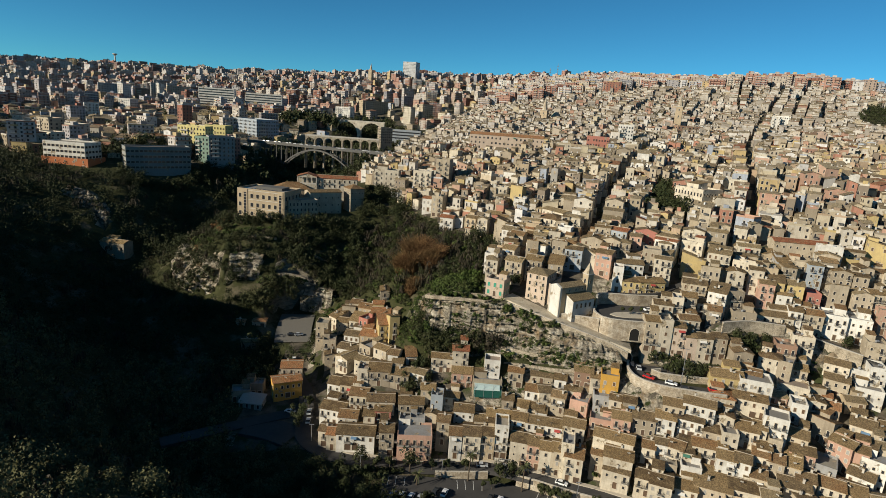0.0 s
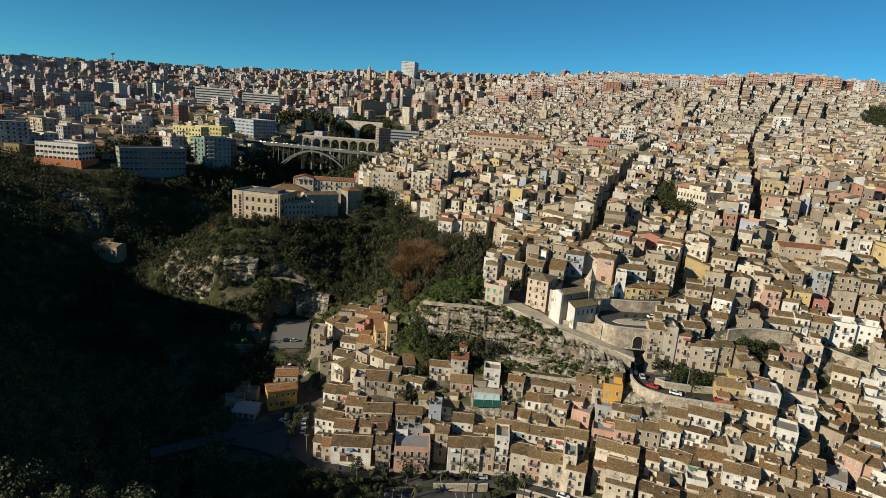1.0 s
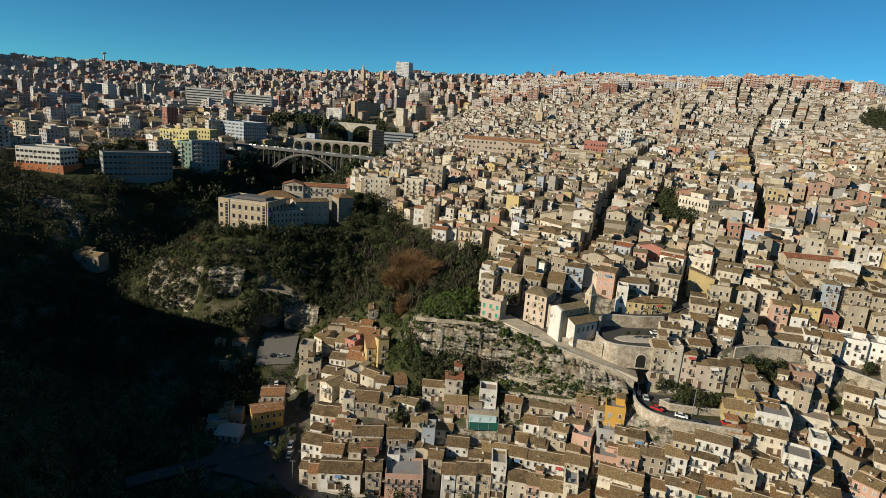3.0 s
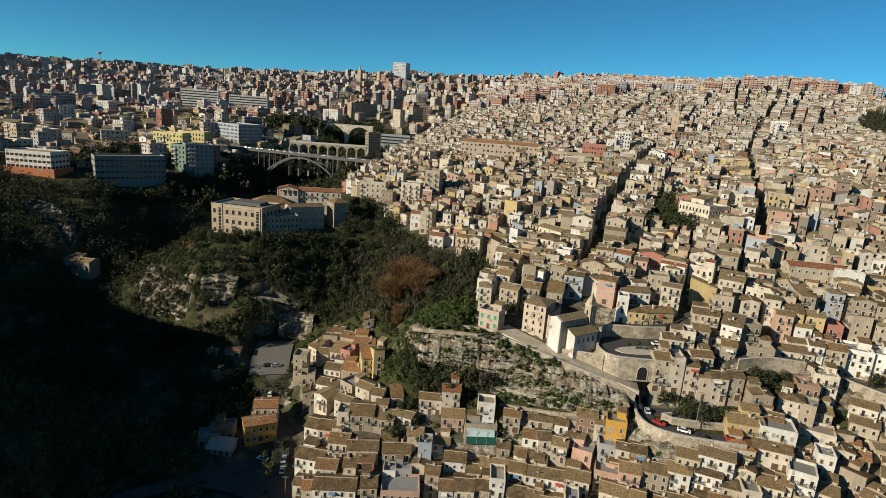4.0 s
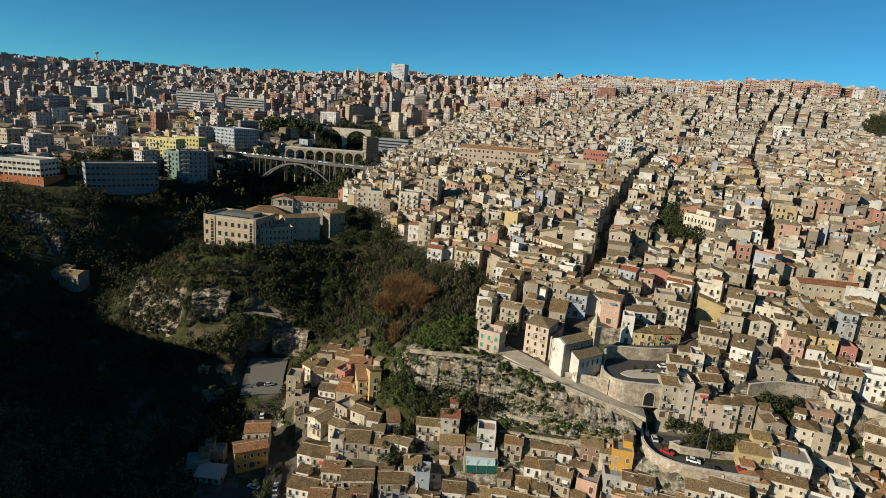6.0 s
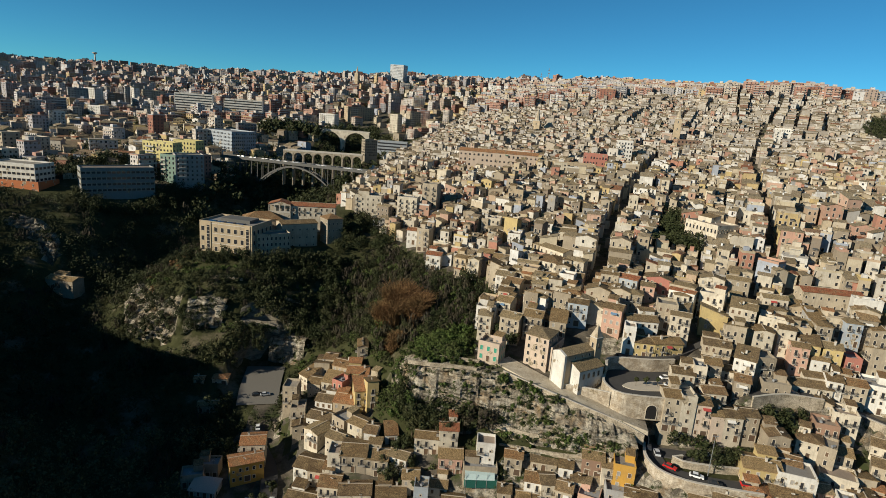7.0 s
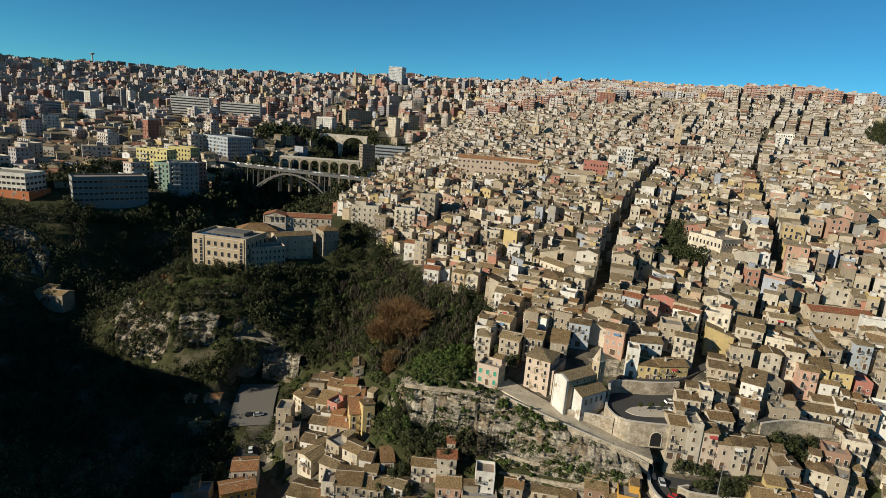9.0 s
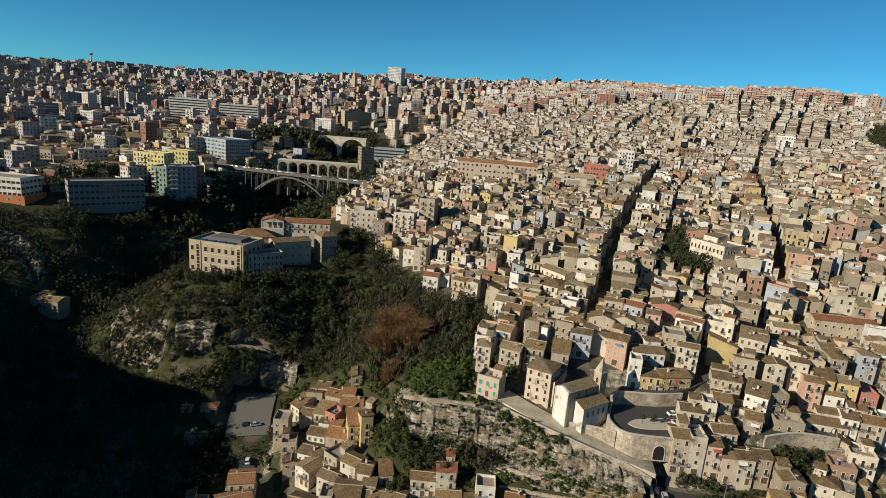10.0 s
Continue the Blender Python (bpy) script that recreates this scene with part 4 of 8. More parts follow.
structure("ground", land, "scrubby green and rocky hillside ground with valley and gorge", "ground")


def sideways(pts, i):
    d = pts[min(i + 1, len(pts) - 1)] - pts[max(i - 1, 0)]
    return Vector((d.y, -d.x, 0)).normalized()


def ribbon(name, path, width, mat, label, category="road", thick=1.5, step=3.0):
    pts = along(path, step)
    g = Geo()
    v, f = [], []
    for i, p in enumerate(pts):
        s = sideways(pts, i) * width / 2
        v += [tuple(p - s), tuple(p + s), tuple(p + s - Vector((0, 0, thick))), tuple(p - s - Vector((0, 0, thick)))]
        if i:
            a, b = 4 * (i - 1), 4 * i
            f += [(a, a + 1, b + 1, b), (a + 1, a + 2, b + 2, b + 1), (a + 3, a, b, b + 3)]
    g.solid(v, f, mat)
    return structure(name, g, label, category)


def walling(name, path, up, down, thick, mat, label, category="wall", step=2.5, coping=True):
    """A wall along a path of (x, y, z): up above it, down below it, with a coping course."""
    pts = along(path, step)
    g = Geo()
    for lo, hi, t, mt in ((-down, up, thick, mat), (up + 0.003, up + 0.15, thick + 0.16, PALE_CONCRETE)) if coping else ((-down, up, thick, mat),):
        v, f = [], []
        for i, p in enumerate(pts):
            s = sideways(pts, i) * t / 2
            v += [tuple(p - s + Vector((0, 0, hi))), tuple(p + s + Vector((0, 0, hi))), tuple(p + s + Vector((0, 0, lo))), tuple(p - s + Vector((0, 0, lo)))]
            if i:
                a, b = 4 * (i - 1), 4 * i
                f += [(a, a + 1, b + 1, b), (a + 1, a + 2, b + 2, b + 1), (a + 3, a, b, b + 3)]
        n = len(v)
        f += [(0, 3, 2, 1), (n - 4, n - 3, n - 2, n - 1)]
        g.solid(v, f, mt)
    return structure(name, g, label, category)


def cliff(name, foot, edge, label, rough=1.0, rows_up=16, step=1.2, seed=3):
    """A ledged, fissured rock face between a foot line and an edge line."""
    a, n = along(foot, step), 0
    n = len(a)
    b_all = along(edge, step)
    b = [b_all[min(len(b_all) - 1, round(i * (len(b_all) - 1) / (n - 1)))] for i in range(n)]
    v, f = [], []
    for i in range(n):
        out = (a[i] - b[i])
        out.z = 0
        out.normalize()
        for k in range(rows_up + 1):
            t = k / rows_up
            across = t / 0.36 * 0.78 if t < 0.36 else 0.78 + (t - 0.36) / 0.64 * 0.22     # scree below, a steep face above
            p = a[i].lerp(b[i], across)
            p.z = a[i].z + (b[i].z - a[i].z) * t
            x, y, z = p
            course = (z + 1.6 * noise.noise((x * 0.06, y * 0.06, seed))) * 0.34
            ledge = noise.noise((x * 0.05, y * 0.05, z * 0.42 + seed)) * 1.0 + (0.5 - (course - math.floor(course))) * 2.0 * (t > 0.3)
            crag = noise.noise((x * 0.28, y * 0.28, z * 0.14 + seed)) * 1.3 + abs(noise.noise((x * 0.2 + 9, y * 0.2, z * 0.05))) * 1.8 - 0.6 + (abs(noise.noise((x * 0.42, y * 0.42, z * 0.10 + 4))) * 2.1 - 0.55) * (t > 0.3) + noise.noise((x * 0.8, y * 0.8, z * 0.6)) * 0.55 + noise.noise((x * 2.0, y * 2.0, z * 1.8)) * 0.22
            bulge = math.sin(math.pi * t) * 2.2
            p = p + out * rough * ((ledge + crag) * (1 if 0 < k < rows_up else 0.4) + bulge + 0.5) + Vector((0, 0, noise.noise((x * 0.5, y * 0.5, z)) * 0.5 * rough))
            if k == 0:
                p.z -= 2.0
            v.append(tuple(p))
    for i in range(n - 1):
        for k in range(rows_up):
            q = i * (rows_up + 1) + k
            f.append((q, q + rows_up + 1, q + rows_up + 2, q + 1))
    # the top turns back into the hill
    top = []
    for i in range(n):
        back = (b[i] - a[i])
        back.z = 0
        back.normalize()
        v.append(tuple(b[i] + back * 5.5 - Vector((0, 0, 0.3 if rows_up > 20 else 1.5))))
        top.append(len(v) - 1)
    for i in range(n - 1):
        f.append((i * (rows_up + 1) + rows_up, (i + 1) * (rows_up + 1) + rows_up, top[i + 1], top[i]))
    g = Geo()
    g.solid(v, f, ROCK)
    return structure(name, g, label, "cliff")


for key, (foot, edge, label, rough, rows_up, seed) in CLIFFS.items():
    cliff(key, foot, edge, label, rough, int(rows_up * 1.5), 0.8, seed)

# ---- the far town ----
HEAD = radians(25.0)
UX, UY, VX, VY = math.sin(HEAD), math.cos(HEAD), math.cos(HEAD), -math.sin(HEAD)


HEROES = []     # (x, y, radius) kept clear of ordinary houses
STREETS = [     # middle lines and half widths of the streets that cut through the upper town
    ([(70, 262), (78, 276), (88, 308), (94, 326), (107, 355), (123, 387), (151, 444), (179, 500), (205, 551)], 2.5),
    ([(153, 278), (172, 313), (191, 353), (218, 411), (251, 476), (287, 542), (323, 606), (371, 684), (399, 721), (431, 766), (470, 826)], 2.2),
    ([(387, 656), (418, 704), (458, 764), (490, 812)], 1.4), ([(387, 638), (423, 690), (450, 730)], 1.2), ([(414, 649), (438, 685), (460, 718)], 1.2),
    ([(357, 718), (378, 764), (399, 806), (420, 850)], 1.3), ([(244, 631), (288, 714), (321, 774)], 1.8), ([(217, 723), (247, 778), (285, 826), (323, 880)], 1.8), ([(345, 775), (376, 835)], 1.2)]


def from_street(x, y):
    """How far a place lies outside the nearest street's edge, and the way out of it."""
    best = (1e9, 0.0, 0.0)
    for path, half in STREETS:
        for (x0, y0), (x1, y1) in zip(path, path[1:]):
            ux, uy = x1 - x0, y1 - y0
            t = min(1.0, max(0.0, ((x - x0) * ux + (y - y0) * uy) / (ux * ux + uy * uy)))
            dx, dy = x - x0 - ux * t, y - y0 - uy * t
            d = math.hypot(dx, dy)
            if d - half < best[0]:
                best = (d - half, dx / max(d, 0.01), dy / max(d, 0.01))
    return best


def clear(x, y, r=0.0):
    return all((x - a) ** 2 + (y - b) ** 2 > (c + r) ** 2 for a, b, c in HEROES)


def placed(g, x, y, z, yaw, build):
    """Adds what build() makes in local metres at a place."""
    local = Geo()
    build(local)
    c, s = math.cos(radians(yaw)), math.sin(radians(yaw))
    n = len(g.v)
    g.v.extend((x + c * px - s * py, y + s * px + c * py, z + pz) for px, py, pz in local.v)
    slots = [g.slot(mt) for mt in local.mats]
    g.f.extend(tuple(n + i for i in f) for f in local.f)
    g.m.extend(slots[i] for i in local.m)


def panes(g, w, d, h, storey, rng, gap, sides=("f", "l"), chance_=0.75, ww=0.9, hh=1.5, surround=False):
    n_s = max(1, int(h / storey))
    for side in sides:
        span = w if side in "fb" else d
        n = max(1, int(span / gap))
        for k in range(n_s):
            for i in range(n):
                if rng.random() > chance_:
                    continue
                u = (i + 0.5 - n / 2) * span / n
                z0 = k * storey + 0.9
                hh_, ww_ = hh * rng.uniform(0.8, 1.3), ww * rng.uniform(0.8, 1.25)
                if side == "f":
                    q = [(u - ww_ / 2, -d / 2 - 0.04, z0), (u + ww_ / 2, -d / 2 - 0.04, z0), (u + ww_ / 2, -d / 2 - 0.04, z0 + hh_), (u - ww_ / 2, -d / 2 - 0.04, z0 + hh_)]
                elif side == "l":
                    q = [(-w / 2 - 0.04, u + ww_ / 2, z0), (-w / 2 - 0.04, u - ww_ / 2, z0), (-w / 2 - 0.04, u - ww_ / 2, z0 + hh_), (-w / 2 - 0.04, u + ww_ / 2, z0 + hh_)]
                else:
                    q = [(w / 2 + 0.04, u - ww_ / 2, z0), (w / 2 + 0.04, u + ww_ / 2, z0), (w / 2 + 0.04, u + ww_ / 2, z0 + hh_), (w / 2 + 0.04, u - ww_ / 2, z0 + hh_)]
                if surround:
                    c = [sum(p[i] for p in q) / 4 for i in range(3)]
                    out = {"f": (0, 0.02, 0), "l": (0.02, 0, 0)}.get(side, (-0.02, 0, 0))
                    g.poly([tuple(c[i] + (p[i] - c[i]) * (1.3 if i < 2 else 1.16) + out[i] for i in range(3)) for p in q], FRAME)
                g.poly(q, GLASS)


def old_house(g, rng, w, d, h, far, near=False, wall=FAR_WALL):
    roof = rng.choices(["gable", "cross", "shed", "shed_back", "flat", "hip"], [22, 13, 18, 9, 32, 6] if not far else [30, 12, 22, 12, 20, 4])[0]
    pitch = rng.uniform(0.2, 0.34) if not far else rng.uniform(0.15, 0.28)
    body_solid(g, roof, w, d, h, pitch, wall, FAR_FLAT, 4.0)
    if roof == "flat":
        if rng.random() < 0.7:
            a, b = rng.uniform(-w / 5, w / 5), rng.uniform(-d / 5, d / 5)
            g.box(a - w * 0.2, a + w * 0.2, b - d * 0.2, b + d * 0.2, h + 0.02, h + rng.uniform(2.2, 3.0), wall, False)
        for k in range(rng.choice((0, 1, 1, 2))):       # tanks, dishes and cowls on the terrace
            a, b, r = rng.uniform(-w / 2.6, w / 2.6), rng.uniform(-d / 2.4, 0), rng.uniform(0.25, 0.55)
            g.box(a - r, a + r, b - r * 0.7, b + r * 0.7, h + 0.03, h + rng.uniform(0.9, 1.6), SPECK, False)
    else:
        roof_solid(g, roof, w, d, h, pitch, FAR_TILE)
        if rng.random() < 0.5:
            a = rng.uniform(-w / 3, w / 3)
            g.box(a - 0.35, a + 0.35, -0.35, 0.35, h, h + d * pitch * 0.5 + 1.3, rng.choice((wall, SPECK)), False)
    if rng.random() < 0.45:                             # a lower lean-to or back room against one side
        sgn, ah, aw = rng.choice((-1, 1)), h * rng.uniform(0.45, 0.8), rng.uniform(1.8, 3.2)
        x0, x1 = (w / 2 - 0.1, w / 2 + aw) if sgn > 0 else (-w / 2 - aw, -w / 2 + 0.1)
        y0 = rng.uniform(-d / 2, -d / 4)
        g.box(x0, x1, y0, y0 + d * 0.6, -4, ah, wall, False)
        g.box(x0 - 0.15, x1 + 0.15, y0 - 0.15, y0 + d * 0.6 + 0.15, ah + 0.004, ah + 0.2, rng.choice((FAR_TILE, FAR_FLAT)))
    panes(g, w, d, h, 3.1, rng, 2.3 if near else 2.8 if not far else 3.4, ("f", "l", "r") if not far else ("f", "l"), 0.66, 0.9, 1.5, near)
    if not far:
        for k in range(1, int(h / 3.2)):
            if rng.random() < 0.6:
                u = rng.uniform(-w / 4, w / 4)
                g.box(u - 1.0, u + 1.0, -d / 2 - 0.9, -d / 2, k * 3.2 + 0.02, k * 3.2 + 0.14, CONCRETE)
                g.box(u - 1.0, u + 1.0, -d / 2 - 0.9, -d / 2 - 0.86, k * 3.2 + 0.14, k * 3.2 + 1.0, IRON)


def town_lots():
    """Lots of the old upper town: rows of houses between lanes, drawn back from the streets."""
    rng = random.Random(11)
    lots = []
    pitch_v, first_v = 21.4, -49.4 - 21.4 * 42
    for bv in range(100):
        v0 = first_v + bv * pitch_v
        for col in range(2):
            va, vb = (v0 + 0.9, v0 + pitch_v / 2) if col == 0 else (v0 + pitch_v / 2, v0 + pitch_v - 0.9)
            u = 120.0 + rng.uniform(0, 9)
            while u < 1500:
                w = rng.uniform(4.2, 8.6 if u > 380 else 7.0)
                if int(u / 52) != int((u + w) / 52):
                    u += rng.uniform(2.0, 4.0)
                vm, um = (va + vb) / 2 + rng.uniform(-1.2, 1.2), u + w / 2
                vm += 0.10 * max(0.0, um - 490)      # the lanes swing to the right uphill
                x, y = um * UX + vm * VX, um * UY + vm * VY
                u += w
                depth = vb - va
                free, ox, oy = from_street(x, y)
                front = free < depth / 2 + 0.8
                if front:                               # house fronts line the street
                    if free < -1.2:
                        continue
                    push = depth / 2 + 0.3 - free
                    if push > 3.4:
                        depth -= 2 * (push - 3.4)
                        push = depth / 2 + 0.3 - free
                    if depth < 4.5:
                        continue
                    x, y = x + ox * max(0, push), y + oy * max(0, push)
                if inside(OLD_TOWN, x, y) and rng.random() > 0.03:
                    lots.append((x, y, w, depth, front))
    return lots


PARK = [(447, 628), (462, 606), (545, 630), (560, 700), (508, 702), (470, 672)]
GARDEN = [(116, 308), (128, 299), (135, 303), (134, 322), (143, 345), (141, 358), (130, 344), (120, 324)]
GROVE = [(18, 299), (28, 294), (34, 285), (35, 270), (31, 263), (24, 258), (16, 270)]


def split_town():
    lots = [l for l in town_lots() if clear(l[0], l[1], 3.0) and not inside(GARDEN, l[0], l[1]) and not inside(PARK, l[0], l[1]) and not inside(GROVE, l[0], l[1])]
    zs = heights([l[0] for l in lots], [l[1] for l in lots])
    near, far = [], []
    for (x, y, w, d, front), z in zip(lots, zs):
        (near if y + 0.25 * x < 296 else far).append((x, y, w, d, front, float(z)))
    return near, far


def build_old_town(far):
    rng = random.Random(21)
    g = Geo()
    for x, y, w, d, front, z in far:
        if not front and y < 950 and rng.random() < 0.75:      # a deep lot holds two houses, back to back
            cut = rng.uniform(0.4, 0.6)
            places = [(-(1 - cut) / 2, cut), (cut / 2, 1 - cut)]
        else:
            places = [(0.0, 1.0)]
        if rng.random() < (0.42 if y + 0.35 * (x - 420) > 838 and x > 370 else 0.22 if y > 900 else 0.0):      # newer blocks along the hilltop
            placed(g, x, y, z - 0.4, -25.0 + rng.uniform(-8, 8), lambda q: apartment(q, rng, rng.uniform(13, 22), rng.uniform(9, 12), rng.choice((4, 5, 5, 6)), True))
            continue
        for off, share in places:
            px, py, dep = x + VX * d * off, y + VY * d * off, d * share
            h = (3.1 if y < 560 else 2.8) * (rng.choice((3, 3, 4) if y < 560 else (3,)) if front else rng.choices([1, 2, 3, 4], [26, 48, 22, 4] if y < 560 else [66, 31, 3, 0])[0]) + rng.uniform(-0.8, 0.9)
            quarter = not front and rng.random() < 0.35
            yaw = -25.0 + rng.gauss(0, 3 if front else 10) + (90 if quarter else 0)
            ww, dd = (dep, w) if not quarter else (w, dep)
            tight = 1.0 if front else 0.97
            placed(g, px, py, z - 0.4, yaw, lambda q: old_house(q, rng, ww * rng.uniform(0.8, 1.0) * tight, dd * rng.uniform(0.82, 1.0), h, y > 560, y + 0.25 * x < 400, HAZED_HILL_WALL if y > 520 + 60 * noise.noise((x * 0.02, y * 0.02, 0)) else FAR_WALL))
    structure("old_town_houses", g, "dense hillside of cream and beige stone houses with brown tiled roofs", "houses", kind="stuff")


def apartment(g, rng, w, d, n, far):
    st = 3.1
    h = n * st
    g.box(-w / 2, w / 2, -d / 2, d / 2, -5, h, HAZED_BLOCK_WALL, False)
    if rng.random() < 0.25 and n < 5:
        roof_solid(g, "hip", w, d, h + 0.01, 0.3, FAR_TILE)
    else:
        g.box(-w / 2 - 0.2, w / 2 + 0.2, -d / 2 - 0.2, d / 2 + 0.2, h + 0.004, h + 0.7, HAZED_BLOCK_WALL)
        g.poly([(-w / 2, -d / 2, h + 0.71), (w / 2, -d / 2, h + 0.71), (w / 2, d / 2, h + 0.71), (-w / 2, d / 2, h + 0.71)], FAR_FLAT)
        a = rng.uniform(-w / 4, w / 4)
        g.box(a - 2.2, a + 2.2, -2.0, 2.5, h + 0.72, h + 3.3, HAZED_BLOCK_WALL, False)
    panes(g, w, d, h, st, rng, 3.0 if not far else 4.0, ("f", "l", "r"), 0.85, 1.2, 1.5)
    style = rng.random()
    if style < 0.3:                     # continuous balconies, storey over storey
        for k in range(1, n):
            g.box(-w * 0.47, w * 0.47, -d / 2 - 1.2, -d / 2, k * st - 0.05, k * st + 0.95, HAZED_BLOCK_WALL)
    elif style < 0.8:
        sides = [-1, 1] if w > 14 else [rng.choice((-1, 1))]
        for s in sides:
            c, half = s * w * 0.24, w * rng.uniform(0.12, 0.2)
            for k in range(1, n):
                g.box(c - half, c + half, -d / 2 - 1.3, -d / 2, k * st - 0.05, k * st + 1.0, HAZED_BLOCK_WALL)


def build_new_town():
    rng = random.Random(31)
    places = []
    y = 440.0
    while y < 2700:
        step = 14.5 if y < 900 else 20 if y < 1500 else 33
        x = -1900.0
        while x < 900:
            px, py = x + rng.uniform(-4, 4), y + rng.uniform(-4, 4)
            if inside(NEW_TOWN, px, py) and abs(px) < 0.86 * py + 40 and clear(px, py, 8) and rng.random() < 0.93:
                places.append((px, py))
            x += step * rng.uniform(0.85, 1.25)
        y += step
    zs = heights([p[0] for p in places], [p[1] for p in places])
    g = Geo()
    for (x, y), z in zip(places, zs):
        low = rng.random() < (0.9 if y < 760 else 0.68 if y < 1000 else 0.45)
        yaw = rng.choices((34, -30, 8, 60), (42, 26, 16, 16))[0] + rng.uniform(-6, 6)
        if low:
            h = 3.2 * rng.choice((1, 2, 2, 2, 3)) + rng.uniform(-0.5, 0.5)
            placed(g, x, y, float(z) - 0.4, yaw, lambda q: old_house(q, rng, rng.uniform(7.5, 13), rng.uniform(7, 11), h, y > 700))
        else:
            n = rng.choices([3, 4, 5, 6, 7, 8], [24, 30, 24, 12, 6, 2])[0] + (3 if y > 1900 else 0)
            big = 1.35 if y > 1500 else 0.9
            placed(g, x, y, float(z) - 0.4, yaw, lambda q: apartment(q, rng, rng.uniform(11, 22) * big, rng.uniform(9, 13), n, y > 1100))
    structure("modern_quarter_houses", g, "far modern quarter of pale and reddish apartment blocks", "houses", kind="stuff")

# ---- plants ----
def leaf_cloud(rng, n, rx, rz, size, base=0.0, lumps=7):
    """Corners of n leaf sprays in a lumpy crown, as an array (n, 3, 3)."""
    cen = np.array([[rng.gauss(0, 0.45) * rx, rng.gauss(0, 0.45) * rx, base + rz * (0.45 + rng.uniform(-0.3, 0.5))] for _ in range(lumps)])
    rad = np.array([rng.uniform(0.32, 0.6) for _ in range(lumps)])
    r = np.random.RandomState(rng.randrange(1 << 30))
    which = r.randint(0, lumps, n)
    d = r.normal(size=(n, 3))
    d /= np.linalg.norm(d, axis=1)[:, None]
    shell = rad[which] * (0.55 + 0.5 * r.rand(n) ** 0.6)
    p = cen[which] + d * shell[:, None] * np.array([rx, rx, rz * 0.8])
    t = np.cross(d, r.normal(size=(n, 3)))
    t /= np.linalg.norm(t, axis=1)[:, None] + 1e-9
    nrm = d + 0.2 * r.normal(size=(n, 3))
    s = np.cross(nrm, t)
    s /= np.linalg.norm(s, axis=1)[:, None] + 1e-9
    sz = size * (0.5 + r.rand(n))[:, None]
    t, s = t * sz, s * sz * (0.45 + 0.4 * r.rand(n))[:, None]
    return np.stack([p - t, p + t * 0.6 + s * 1.15, p + t * 0.6 - s * 1.15], 1)


def quads_mesh(name, corners, mat_list, slots):
    """Loose leaves or canes: each row of corners is a face."""
    n, k = np.shape(corners)[:2]
    me = bpy.data.meshes.new(name)
    me.vertices.add(k * n)
    me.vertices.foreach_set("co", np.ascontiguousarray(corners, dtype=np.float32).ravel())
    me.loops.add(k * n)
    me.loops.foreach_set("vertex_index", np.arange(k * n, dtype=np.int32))
    me.polygons.add(n)
    me.polygons.foreach_set("loop_start", np.arange(0, k * n, k, dtype=np.int32))
    for mt in mat_list:
        me.materials.append(mt)
    me.polygons.foreach_set("material_index", np.asarray(slots, dtype=np.int32))
    me.update(calc_edges=True)
    me.validate()
    return me


WOOD_VARIANTS = {}


def crowns(kind, n, count=6):
    if (kind, n) not in WOOD_VARIANTS:
        rng = random.Random(hash(len(kind)) + n)
        out = []
        for _ in range(count):
            if kind == "tree":
                out.append(leaf_cloud(rng, int(n * 1.6), 3.0, 4.6, 0.27 if n > 240 else 0.34 if n > 80 else 0.6, 1.4, 11))
            elif kind == "near_tree":
                out.append(leaf_cloud(rng, n, 2.9, 4.4, 0.29, 1.4, 11))
            elif kind == "bush":
                out.append(leaf_cloud(rng, int(n * 1.5), 1.9, 1.9, 0.28, 0.1, 6))
            elif kind == "twig":
                c = leaf_cloud(rng, n, 2.6, 4.2, 0.6, 1.0)
                mid = c.mean(1, keepdims=True)
                c = mid + (c - mid) * np.array([0.45, 0.45, 1.5])
                out.append(c)
            else:
                out.append(leaf_cloud(rng, n, 1.6, 0.8, 0.4, 0.0, 5))
        WOOD_VARIANTS[(kind, n)] = out
    return WOOD_VARIANTS[(kind, n)]


def planted(name, spots, mats, label, category="trees"):
    """spots: (x, y, kind, size, material slot, leaves)."""
    rng = random.Random(len(spots))
    zs = heights([s[0] for s in spots], [s[1] for s in spots])
    allc, slots = [], []
    for (x, y, kind, size, slot, n, *at), z in zip(spots, zs):
        z = at[0] if at else z
        c = rng.choice(crowns(kind, n))
        a = rng.uniform(0, 6.283)
        rot = np.array([[math.cos(a), -math.sin(a), 0], [math.sin(a), math.cos(a), 0], [0, 0, 1]])
        allc.append((c @ rot.T) * np.array([size, size, size * rng.uniform(0.8, 1.25)]) + np.array([x, y, z - 0.3]))
        slots.append(np.full(len(c), slot))
    me = quads_mesh(name, np.concatenate(allc), mats, np.concatenate(slots))
    return structure(name, me, label, category, "stuff")


def scatter(poly, gap, rng, keep=1.0):
    xs, ys = [p[0] for p in poly], [p[1] for p in poly]
    out, y = [], min(ys)
    while y < max(ys):
        x = min(xs)
        while x < max(xs):
            px, py = x + rng.uniform(-0.5, 0.5) * gap, y + rng.uniform(-0.5, 0.5) * gap
            if rng.random() < keep and inside(poly, px, py) and clear(px, py, 1.5):
                out.append((px, py))
            x += gap
        y += gap
    return out


